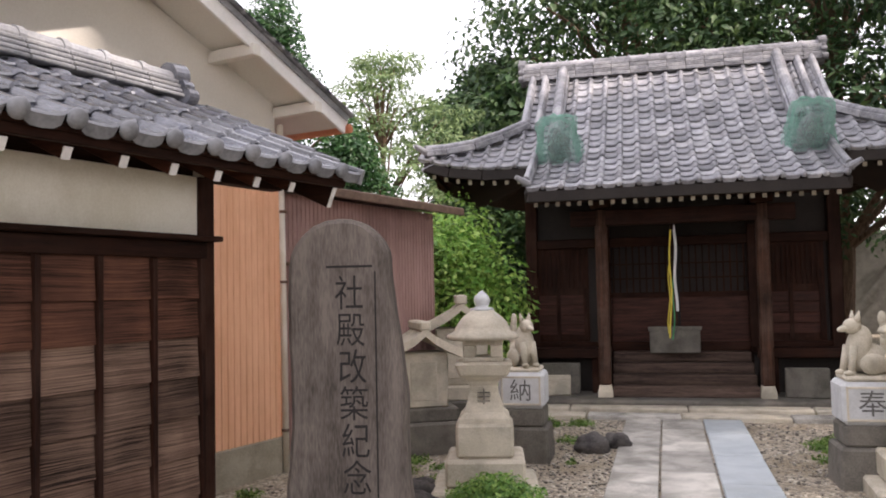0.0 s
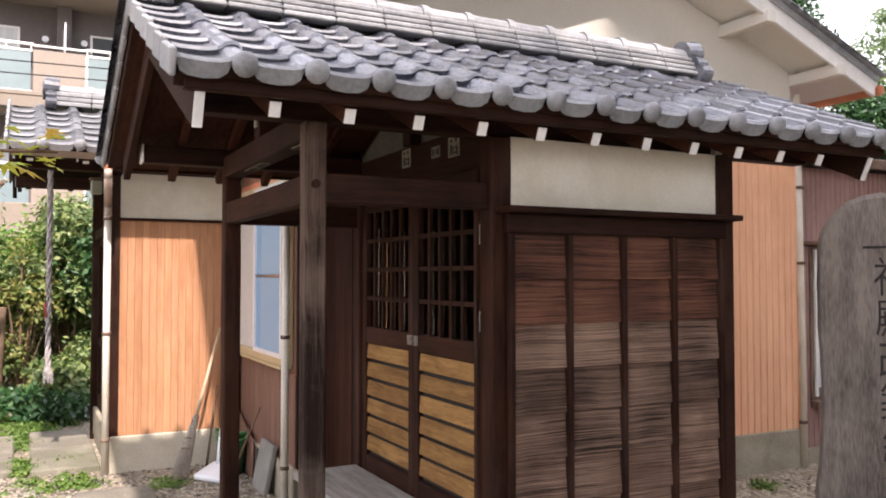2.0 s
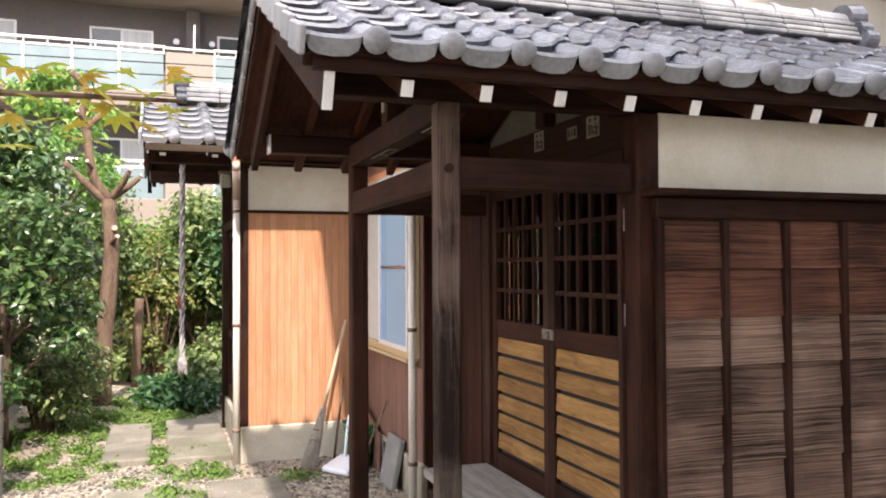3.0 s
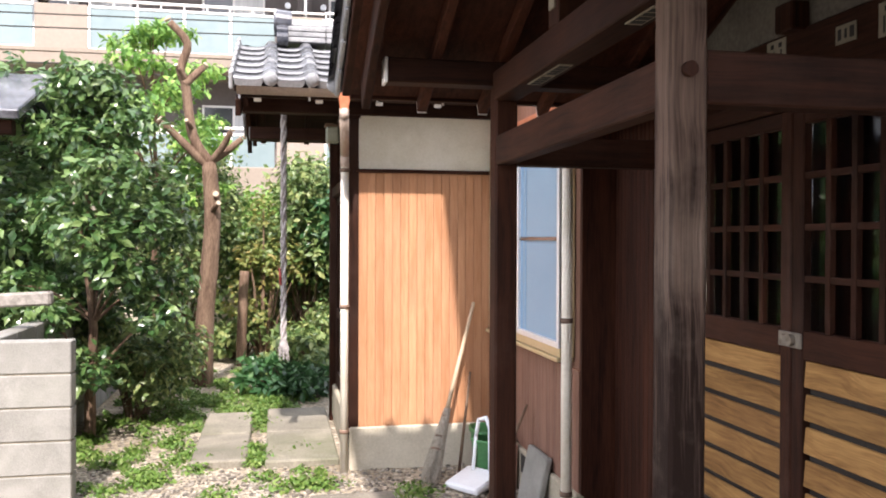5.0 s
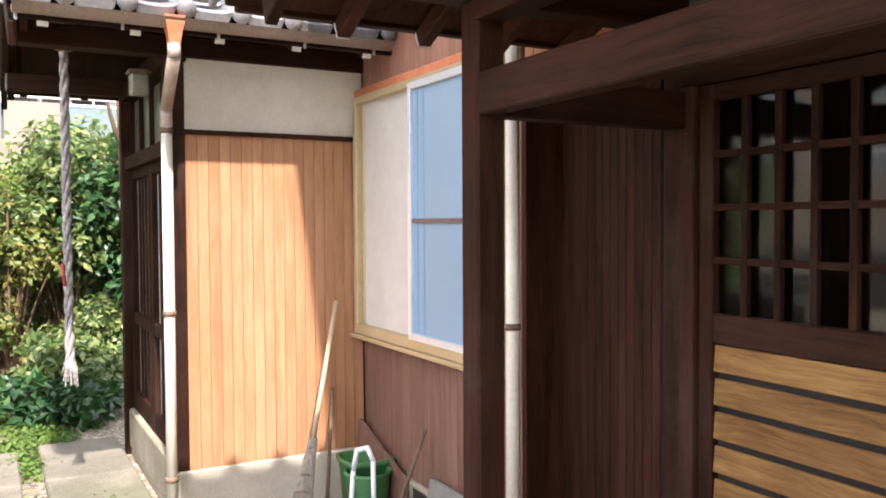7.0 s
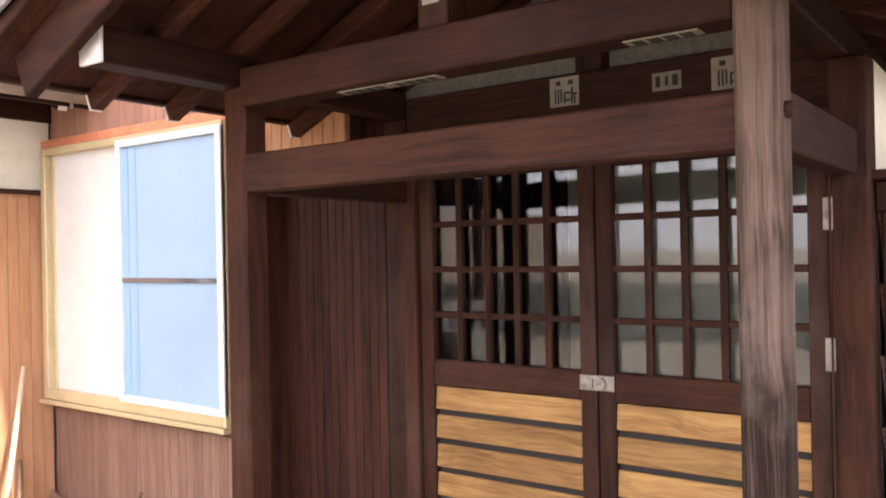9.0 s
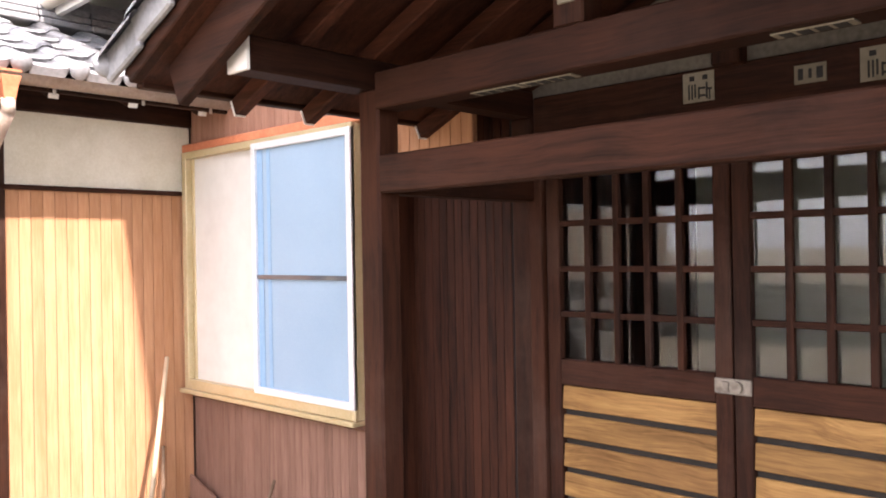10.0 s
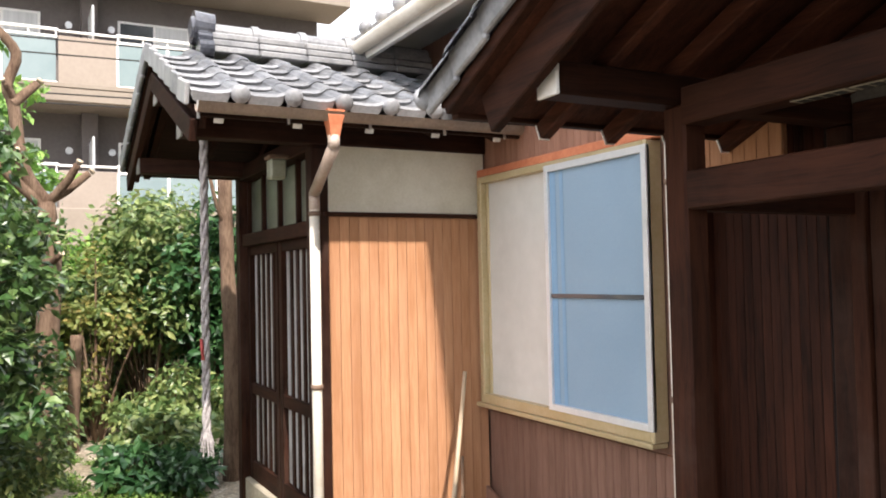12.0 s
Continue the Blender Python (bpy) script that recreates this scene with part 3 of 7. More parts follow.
hut = thing("shrine_hut", (-3.86, 2.2, 0), label="small dark timber hut with grey tiled gable roof and open porch", category="hut")


def hut_build():
    for name, x, y, s, m_ in (("porch_post", -3.1, 1.178, 0.043, post_worn), ("porch_post", -4.605, 1.197, 0.045, wood_v), ("corner_post", -3.085, 1.995, 0.052, wood_v),
                              ("corner_post", -4.64, 1.995, 0.05, wood_v), ("corner_post", -3.06, 3.285, 0.05, wood_v), ("corner_post", -4.64, 3.285, 0.05, wood_v)):
        p = box(name, (x - s, y - s, 0.05), (x + s, y + s, 2.1), m_, hut, 0.008)
        box("foot_stone", (x - s - 0.05, y - s - 0.05, -0.05), (x + s + 0.05, y + s + 0.05, 0.055), stone_dark, p, 0.02)
        if name == "porch_post":
            tube("peg", (x + s - 0.01, y - 0.005, 1.853), (x + s + 0.016, y - 0.005, 1.853), 0.017, wood_v, p, seg=10)
    # tie beams
    box("tie_beam", (-4.562, 1.153, 1.783), (-3.141, 1.217, 1.897), wood_x, hut)
    for x in (-3.1, -4.605):
        box("tie_beam", (x - 0.036, 1.219, 1.783), (x + 0.038, 1.945, 1.9), wood_y, hut)
    box("porch_beam", (-4.562, 1.14, 2.035), (-3.141, 1.24, 2.145), wood_x, hut)
    for x in (-3.125, -4.645):
        b_ = box("eave_beam", (x - 0.047, 0.73, 2.1), (x + 0.047, 3.95, 2.195), wood_y, hut)
        box("painted_end", (x - 0.048, 0.72, 2.099), (x + 0.048, 0.732, 2.196), white_paint, b_, 0.002, "white painted beam end")
    b_ = box("ridge_beam", (HX - 0.05, 0.76, 2.43), (HX + 0.05, 3.95, 2.53), wood_y, hut)
    box("painted_end", (HX - 0.051, 0.75, 2.429), (HX + 0.051, 0.762, 2.531), white_paint, b_, 0.002, "white painted beam end")
    strut = box("king_post", (HX - 0.045, 1.145, 2.145), (HX + 0.045, 1.235, 2.43), wood_v, hut)
    tag = box("votive_tag", (HX - 0.025, 1.139, 2.2), (HX + 0.025, 1.1452, 2.38), paper, strut, 0.0, "small cream votive paper with black writing")
    # rafters and roof deck
    for k in range(-1, 12):
        y = {-1: 0.674, 11: 3.99}.get(k, 0.928 + 0.271 * k)
        barge = k in (-1, 11)
        w, h = (0.035, 0.13) if barge else (0.042, 0.056)
        drop = 0.02 if barge else 0.0
        for sgn in (1, -1):
            run = 1.015 if barge and sgn < 0 else 1.105
            e = Vector((HX + sgn * run, y, 2.066 - drop + SL * (1.105 - run)))
            t_ = Vector((HX + sgn * 0.02, y, 2.066 + SL * 1.085 - drop))
            r = beam("barge_board" if barge else "rafter", e, t_, w, h, wood_x if barge else soffit, hut, 0.004)
            dv = (e - t_).normalized()
            if run < 1.1:
                continue
            beam("painted_end", e + dv * 0.0015, e + dv * 0.008, w - 0.002, h - 0.002, white_paint, r, 0.001, "white painted rafter end")
    roof = None
    for sgn in (1, -1):
        a = Vector((HX + sgn * 1.14, 0, 2.115))
        b = Vector((HX, 0, 2.115 + SL * 1.14))
        bm = bmesh.new()
        add_beam(bm, (a.x, 2.33, a.z), (b.x, 2.33, b.z), 3.42, 0.02)
        d = part("roof_deck", bm, soffit, hut)
        if roof is None:
            roof = d
        # eave fascia
        box("eave_fascia", (HX + sgn * 1.145 - 0.02, 0.62, 2.095), (HX + sgn * 1.145 + 0.02, 4.04, 2.15), wood_y, hut, 0.004)
        box("eave_strip", (HX + sgn * 1.175 - 0.022, 0.6, 2.135), (HX + sgn * 1.175 + 0.022, 4.05, 2.165), wood_y, hut, 0.004)
        # rake strips below the verge tiles
        for y in (0.61, 4.05):
            beam("rake_strip", (HX + sgn * 1.15, y, 2.125), (HX, y, 2.125 + SL * 1.15), 0.045, 0.045, wood_x, hut, 0.004)
    off = OFF[hut.name]
    tiled_slope(roof, off, (HX + 1.225, 0.585, 2.172), (0, 1, 0), (-1, 0, SL), 15, 7)
    tiled_slope(roof, off, (HX - 1.225, 4.14, 2.172), (0, -1, 0), (1, 0, SL), 15, 7)
    # verge tiles down both rakes
    n = 7
    for sgn in (1, -1):
        for y in (0.572, 4.115):
            for j in range(n):
                s0, s1 = j / n, (j + 1.12) / n
                p = Vector((HX + sgn * 1.24 * (1 - s0), y, 2.165 + SL * 1.24 * s0))
                q = Vector((HX + sgn * 1.24 * (1 - min(1, s1)), y, 2.165 + SL * 1.24 * min(1, s1)))
                bm = bmesh.new()
                add_beam(bm, p + Vector((0, 0, -0.008)), q + Vector((0, 0, -0.026)), 0.022, 0.09, 0.006)
                part("verge_tile", bm, tile_edge, roof)
    ridge_of_tiles(roof, (HX, 0.72), (HX, 3.83), 2.716, cap=0.062, layers=4, lh=0.031)
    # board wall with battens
    # Near-black core: the gaps between boards get their shade by colour.
    wall = box("board_wall", (-3.05, 2.03, 0.1), (-3.03, 3.25, 1.77), shade_black, hut, 0)
    for k in range(8):
        z1 = 1.682 - 0.194 * k
        z0 = z1 - 0.2
        bm = bmesh.new()
        vs = add_box(bm, (-3.03, 2.025, z0), (-3.016, 3.24, z1), 0.002)
        for v in bm.verts:
            if v.co.z < (z0 + z1) / 2:
                v.co.x += 0.016
        part("wall_board", bm, board_red if k in (0, 1) else board_grey, wall)
    for k in range(5):
        y = 2.022 + 0.3015 * k
        box("batten", (-3.016, y - 0.014, 0.12), (-2.984, y + 0.014, 1.68), wood_v, wall, 0.003)
    box("top_rail", (-3.03, 2.0, 1.68), (-2.985, 3.26, 1.765), wood_y, wall)
    box("drip_board", (-3.04, 1.965, 1.766), (-2.915, 3.3, 1.792), wood_y, wall, 0.004)
    box("plaster_panel", (-3.06, 2.045, 1.792), (-3.035, 3.237, 2.1), plaster, wall, 0.002)
    box("sill_beam", (-3.1, 1.95, 0.04), (-3.0, 3.33, 0.125), wood_y, hut)
    # closed sides out of view
    box("end_wall", (-4.66, 3.25, 0.1), (-3.04, 3.29, 2.15), plaster, hut, 0)
    box("side_wall", (-4.67, 1.98, 0.1), (-4.63, 3.29, 2.1), dark_strip, hut, 0)
    box("hut_floor", (-4.62, 1.96, 0.05), (-3.06, 3.25, 0.3), concrete, hut, 0.01)
    # wall over the doors: board with papers, plaster above
    box("lintel", (-4.6, 1.93, 1.915), (-3.13, 2.0, 1.97), wood_x, hut)
    over = box("lintel_board", (-4.59, 1.955, 1.97), (-3.13, 1.985, 2.17), wood_x, hut)
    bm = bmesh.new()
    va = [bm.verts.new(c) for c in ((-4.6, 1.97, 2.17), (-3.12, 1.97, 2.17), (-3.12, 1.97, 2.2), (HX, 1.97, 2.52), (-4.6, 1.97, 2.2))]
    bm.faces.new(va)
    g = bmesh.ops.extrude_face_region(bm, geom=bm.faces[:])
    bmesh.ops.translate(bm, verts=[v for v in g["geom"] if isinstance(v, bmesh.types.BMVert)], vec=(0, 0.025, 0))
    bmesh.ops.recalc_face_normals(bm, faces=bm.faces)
    part("gable_plaster", bm, dark_gable_plaster, hut, "dark grey plaster")
    box("strut_block", (HX - 0.0, 1.9, 2.16), (HX + 0.09, 1.968, 2.25), wood_v, hut)
    # papers pasted on beam and board
    def paper_tag(cx, cz, w, h, bars, y=1.9535, parent=over):
        t = box("votive_paper", (cx - w / 2, y - 0.003, cz - h / 2), (cx + w / 2, y, cz + h / 2), paper, parent, 0.0)
        bm = bmesh.new()
        for (bx, bz, bw, bh) in bars:
            add_box(bm, (cx + (bx - bw / 2) * w, y - 0.0042, cz + (bz - bh / 2) * h), (cx + (bx + bw / 2) * w, y - 0.003, cz + (bz + bh / 2) * h))
        part("black_writing", bm, ink, t, "black brush writing")
    strokes = [(-0.3, -0.15, 0.05, 0.5), (-0.2, -0.15, 0.05, 0.5), (-0.1, -0.12, 0.05, 0.45), (0.02, -0.2, 0.05, 0.4), (0.12, -0.05, 0.2, 0.07), (0.12, -0.3, 0.2, 0.07), (0.27, -0.15, 0.06, 0.55),
               (0.36, -0.1, 0.16, 0.07), (0.36, -0.28, 0.05, 0.35), (-0.2, 0.3, 0.16, 0.16), (0.22, 0.3, 0.16, 0.16)]
    paper_tag(-3.925, 2.112, 0.105, 0.095, strokes)
    paper_tag(-3.58, 2.10, 0.09, 0.055, [(-0.3, 0, 0.16, 0.6), (0.0, 0, 0.1, 0.5), (0.3, 0, 0.2, 0.6)])
    paper_tag(-3.39, 2.10, 0.11, 0.095, strokes)
    for cx in (-4.12, -3.95, -3.3):
        t = box("votive_paper", (cx - 0.08, 1.17, 2.0315), (cx + 0.08, 1.215, 2.0345), paper, hut, 0.0)
        bm = bmesh.new()
        for k in range(4):
            add_box(bm, (cx - 0.065 + 0.035 * k, 1.175, 2.0303), (cx - 0.04 + 0.035 * k, 1.21, 2.0315))
        part("black_writing", bm, ink, t)
    # two hinged doors
    for x0, x1 in ((-4.594, -4.534), (-3.132, -3.128)):
        box("door_jamb", (x0, 1.925, 0.3), (x1, 2.02, 1.915), wood_v, hut, 0.004)
    LZ = 1.86
    for x0, x1, cols in ((-4.53, -3.828, 5), (-3.822, -3.135, 5)):
        # Near-black leaf behind the slats colours in their unlit gaps.
        door = box("door_leaf", (x0, 1.975, 0.4), (x1, 1.985, 1.11), shade_black, hut, 0)
        st = 0.056
        for a, b in ((x0, x0 + st), (x1 - st, x1)):
            box("stile", (a, 1.945, 0.36), (b, 1.985, 1.912), wood_v, door, 0.004)
        for z0, z1 in ((0.36, 0.475), (1.112, 1.205), (LZ, 1.912)):
            box("rail", (x0 + st, 1.947, z0), (x1 - st, 1.983, z1), wood_x, door, 0.004)
        pw = (x1 - x0 - 2 * st)
        for i in range(1, cols):
            x = x0 + st + pw * i / cols
            box("lattice_bar", (x - 0.0115, 1.948, 1.205), (x + 0.0115, 1.97, LZ), wood_v, door, 0.002)
        for j in range(1, 4):
            z = 1.205 + (LZ - 1.205) * j / 4
            box("lattice_bar", (x0 + st, 1.951, z - 0.0105), (x1 - st, 1.974, z + 0.0105), wood_x, door, 0.002)
        pane = box("glass_pane", (x0 + st, 1.976, 1.205), (x1 - st, 1.98, LZ), glass, door, 0)
        pane.visible_shadow = False
        for k in range(6):
            z1 = 1.108 - 0.105 * k
            bm = bmesh.new()
            add_box(bm, (x0 + st, 1.958, z1 - 0.083), (x1 - st, 1.97, z1), 0.003)
            for v in bm.verts:
                if v.co.z < z1 - 0.04:
                    v.co.y -= 0.007
            part("slat", bm, slat_pale, door)
    hasp = box("hasp", (-3.885, 1.938, 1.145), (-3.765, 1.946, 1.195), band_grey, hut, 0.003, "steel hasp with padlock staple")
    bm = bmesh.new()
    bmesh.ops.create_cone(bm, cap_ends=True, segments=14, radius1=0.02, radius2=0.02, depth=0.02, matrix=pose(-3.81, 1.932, 1.17, 90))
    add_box(bm, (-3.86, 1.932, 1.155), (-3.835, 1.94, 1.185), 0.002)
    part("staple", bm, band_grey, hasp)
    for z in (0.42, 1.3, 1.68):
        box("hinge", (-3.15, 1.938, z - 0.045), (-3.125, 1.946, z + 0.045), band_grey, hut, 0.002, "worn steel hinge")
    # plank step before the doors
    step = box("plank_step", (-4.58, 1.55, 0.345), (-3.25, 1.93, 0.395), step_grey, hut, 0.008, "worn grey plank step")
    for x in (-4.3, -3.4):
        box("step_leg", (x - 0.04, 1.5, 0.0), (x + 0.04, 1.9, 0.345), wood_v, step, 0.006)
    # stone under the walls
    box("foundation", (-4.7, 1.93, -0.05), (-3.0, 3.34, 0.045), stone_dark, hut, 0.015)


hut_build()


# ---- house behind, with its gable, window wall and side entrance ----
house = thing("house", (-7.0, 3.7, 0), label="old two-part house with cream gable, orange sheet siding and tiled roof", category="house")


screen_edge = mat("blue_screen_doubled", (0.17, 0.29, 0.42), (0.21, 0.34, 0.48), scale=2, bump=0.02, vary=0)
groove_mat = mat("strip_groove", (0.24, 0.112, 0.056), (0.33, 0.16, 0.085), scale=5, bump=0, vary=0)


def strips(name, parent, p0, p1, z0, z1, pitch, material, out, groove=0.0022, thick=0.005):
    """Upright narrow boards from p0 to p1 (x, y), each a piece with a small gap; out is the outward normal."""
    p0, p1, o = Vector((*p0, 0)), Vector((*p1, 0)), Vector((*out, 0))
    n = max(1, round((p1 - p0).length / pitch))
    bm = bmesh.new()
    add_beam(bm, p0 - o * 0.012 + Vector((0, 0, (z0 + z1) / 2)), p1 - o * 0.012 + Vector((0, 0, (z0 + z1) / 2)), 0.02, z1 - z0)
    back = part(name, bm, groove_mat if material is not dark_strip else shade_black, parent)
    d = (p1 - p0) / n
    for i in range(n):
        a, b = p0 + d * i, p0 + d * (i + 1)
        g = d.normalized() * groove / 2
        bm = bmesh.new()
        zc = Vector((0, 0, (z0 + z1) / 2))
        add_beam(bm, a + g + o * thick / 2 + zc, b - g + o * thick / 2 + zc, thick, z1 - z0, 0.002)
        part("siding_board", bm, material, back)
    return back


def ribbed(name, parent, p0, p1, z0, z1, pitch, material, out, amp=0.008):
    """A ribbed sheet-metal wall."""
    p0, p1, o = Vector((*p0, 0)), Vector((*p1, 0)), Vector((*out, 0))
    n = max(2, round((p1 - p0).length / pitch))
    bm = bmesh.new()
    prev = None
    for i in range(n):
        for f, h in ((0.0, 0), (0.62, 0), (0.7, 1), (0.92, 1)):
            p = p0.lerp(p1, (i + f) / n) + o * amp * h
            cur = (bm.verts.new((p.x, p.y, z0)), bm.verts.new((p.x, p.y, z1)))
            if prev:
                bm.faces.new((prev[0], cur[0], cur[1], prev[1]))
            prev = cur
    return part(name, bm, material, parent)


def house_build():
    # gable wall that faces the yard: sheet below, render above
    GX = -4.72
    ribbed("sheet_wall", house, (GX + 0.16, 3.3), (GX + 0.16, 5.66), 0.3, 2.75, 0.07, metal_orange, (1, 0))
    box("plinth", (GX, 3.3, -0.05), (GX + 0.175, 5.64, 0.3), concrete, house, 0.01)
    box("wall_core", (GX - 0.05, 3.3, 0.0), (GX + 0.15, 5.64, 2.75), gable_white, house, 0)
    YR, ZR, EY0, EY1, EZ = 3.75, 3.92, 1.32, 6.1, 3.05
    bm = bmesh.new()
    va = [bm.verts.new((GX + 0.1, y, z)) for y, z in ((1.8, 2.6), (5.66, 2.6), (5.66, 3.15), (YR, ZR - 0.06), (1.8, 3.15))]
    bm.faces.new(va)
    g = bmesh.ops.extrude_face_region(bm, geom=bm.faces[:])
    bmesh.ops.translate(bm, verts=[v for v in g["geom"] if isinstance(v, bmesh.types.BMVert)], vec=(-0.15, 0, 0))
    bmesh.ops.recalc_face_normals(bm, faces=bm.faces)
    part("gable_wall", bm, gable_white, house, "cream rendered gable")
    fx = -4.2     # front edge of the roof overhang
    for (ey, ez) in ((EY0, EZ), (EY1, EZ - 0.07)):
        a, b = Vector((0, ey, ez)), Vector((0, YR, ZR))
        sgn = 1 if ey > YR else -1
        xm = (fx - 9.2) / 2
        bm = bmesh.new()
        add_beam(bm, Vector((xm, a.y, a.z)), Vector((xm, b.y, b.z)), 9.2 + fx, 0.05)
        part("roof_slab", bm, gable_white, house)
        bm = bmesh.new()
        up = Vector((0, 0, 0.055))
        add_beam(bm, Vector((xm + 0.02, a.y, a.z)) + up, Vector((xm + 0.02, b.y, b.z)) + up, 9.2 + fx + 0.05, 0.045)
        part("roof_covering", bm, tile_edge, house, "grey tile covering")
        beam("barge_board", Vector((fx + 0.01, a.y, a.z - 0.02)), Vector((fx + 0.01, b.y, b.z - 0.02)), 0.03, 0.13, white_paint, house, 0.004, "white painted barge board")
        for f in (0.18, 0.5, 0.82):
            p = a.lerp(b, f) + Vector((0, 0, -0.07))
            box("purlin_end", (GX + 0.1, p.y - 0.045, p.z - 0.06), (fx + 0.05, p.y + 0.045, p.z + 0.03), gable_white, house, 0.006)
        n = 22
        for i in range(n):
            p = a.lerp(b, (i + 0.5) / n) + Vector((fx + 0.03, 0, 0.1))
            d = (b - a).normalized() * 0.11
            bm = bmesh.new()
            add_beam(bm, p - d, p + d, 0.1, 0.04, 0.012)
            part("verge_tile", bm, tile_edge, house)
    # eave over the window side, with gutter and round tile ends
    tube("eave_gutter", (-9.2, EY0 - 0.04, EZ - 0.03), (fx + 0.05, EY0 - 0.04, EZ - 0.03), 0.045, pipe_mat, house, seg=14)
    bm = bmesh.new()
    add_box(bm, (-9.2, EY0, EZ - 0.1), (fx, EY0 + 0.03, EZ - 0.03))
    part("eave_fascia", bm, white_paint, house)
    for i in range(20):
        x = -9.1 + 0.25 * i
        bm = bmesh.new()
        bmesh.ops.create_uvsphere(bm, u_segments=10, v_segments=6, radius=0.045, matrix=Matrix.Translation((x, EY0 - 0.02, EZ + 0.075)))
        part("eave_tile_end", bm, tile_edge, house, smooth=True)
    tube("eave_gutter", (-9.2, EY1 + 0.02, EZ - 0.1), (fx + 0.05, EY1 + 0.02, EZ - 0.1), 0.04, rain_red, house, seg=12)
    p = tube("gutter_pipe", (-6.55, 1.58, 2.52), (-5.3, 1.62, 2.5), 0.04, pipe_brown, house, seg=14)
    tube("gutter_outlet", (-6.68, 1.575, 2.525), (-6.552, 1.58, 2.52), 0.052, rain_red, p, seg=14)
    # south wall with the window
    WY = 1.765
    box("south_wall", (-9.0, WY + 0.01, 0.0), (-5.24, WY + 0.1, 3.1), brown_strip, house, 0)
    strips("lower_siding", house, (-6.74, WY), (-5.24, WY), 0.25, 0.85, 0.055, brown_strip, (0, -1))
    # Over the window the siding takes the darkened copy, painted as in shade.
    strips("upper_siding", house, (-6.74, WY), (-4.75, WY), 2.2, 2.98, 0.055, shaded_siding, (0, -1))
    strips("upper_siding", house, (-5.22, WY), (-4.72, WY), 2.0, 2.2, 0.055, orange_board, (0, -1))
    box("head_flashing", (-6.76, WY - 0.05, 2.152), (-5.215, WY + 0.005, 2.195), rain_red, house, 0.004, "terracotta painted flashing board")
    box("plinth", (-6.74, WY - 0.03, -0.05), (-5.215, WY + 0.02, 0.25), concrete, house, 0.01)
    # Flat near-black plate; the vent's unlit depth is only coloured in.
    box("plinth_vent", (-6.12, WY - 0.034, 0.12), (-5.9, WY - 0.031, 0.23), shade_black, house, 0.001, "dark vent slot in the plinth")
    win = box("window", (-6.7, WY - 0.02, 0.92), (-5.37, WY + 0.002, 0.95), brass_frame, house, 0.002, "wide sliding window in champagne frame")
    x0, x1, z0, z1 = -6.72, -5.318, 0.905, 2.148
    for lo, hi in (((x0, z0), (x0 + 0.04, z1)), ((x1 - 0.035, z0), (x1 - 0.012, z1)), ((x0 + 0.04, z1 - 0.035), (x1 - 0.035, z1)), ((x0 + 0.04, z0), (x1 - 0.035, z0 + 0.05))):
        box("window_frame", (lo[0], WY - 0.075, lo[1]), (hi[0], WY + 0.005, hi[1]), brass_frame, win, 0.003)
    box("window_sill", (x0 - 0.03, WY - 0.09, z0 - 0.024), (x1 - 0.012, WY + 0.0, z0 - 0.002), brass_frame, win, 0.004)
    box("frosted_pane", (x0 + 0.04, WY - 0.035, z0 + 0.05), (-5.98, WY - 0.025, z1 - 0.035), frosted, win, 0)
    for lo, hi in (((x0 + 0.04, z0 + 0.05), (x0 + 0.065, z1 - 0.035)), ((-6.02, z0 + 0.05), (-5.985, z1 - 0.035))):
        box("sash_stile", (lo[0], WY - 0.04, lo[1]), (hi[0], WY - 0.024, hi[1]), brass_frame, win, 0.002)
    s = box("insect_screen", (-6.03, WY - 0.064, z0 + 0.05), (x1 - 0.04, WY - 0.06, z1 - 0.04), screen_blue, win, 0)
    for lo, hi in (((-6.06, z0 + 0.045), (-6.03, z1 - 0.02)), ((x1 - 0.043, z0 + 0.045), (x1 - 0.012, z1 - 0.02)), ((-6.03, z1 - 0.052), (x1 - 0.04, z1 - 0.02)), ((-6.03, z0 + 0.045), (x1 - 0.04, z0 + 0.075))):
        box("screen_frame", (lo[0], WY - 0.082, lo[1]), (hi[0], WY - 0.058, hi[1]), alu, s, 0.002)
    box("screen_bar", (-6.03, WY - 0.074, 1.488), (x1 - 0.04, WY - 0.063, 1.508), win_dark, s, 0.001)
    box("screen_edge_strip", (-6.03, WY - 0.0665, z0 + 0.075), (-5.985, WY - 0.0645, z1 - 0.052), screen_edge, s, 0)
    box("screen_edge_strip", (-5.95, WY - 0.0665, z0 + 0.075), (-5.925, WY - 0.0645, z1 - 0.052), screen_edge, s, 0)
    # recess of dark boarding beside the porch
    box("recess_core", (-5.27, 1.95, 0.0), (-4.68, 2.05, 3.0), shade_black, house, 0)
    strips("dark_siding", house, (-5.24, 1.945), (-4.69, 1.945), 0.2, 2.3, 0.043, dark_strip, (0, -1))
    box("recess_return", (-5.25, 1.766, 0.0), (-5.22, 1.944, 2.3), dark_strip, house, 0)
    # downpipes
    p = tube("downpipe", (-5.165, 1.668, 0.0), (-5.165, 1.668, 2.25), 0.026, pipe_mat, house)
    for z in (0.28, 1.107, 1.95):
        tube("pipe_band", (-5.165, 1.668, z - 0.012), (-5.165, 1.668, z + 0.012), 0.031, band_mat, p)
    p = tube("downpipe", (-4.53, 5.66, 0.0), (-4.56, 5.66, 2.95), 0.028, pipe_mat, house)
    for z in (0.35, 1.6, 2.2):
        tube("pipe_band", (-4.535, 5.66, z - 0.012), (-4.535, 5.66, z + 0.012), 0.033, band_mat, p)
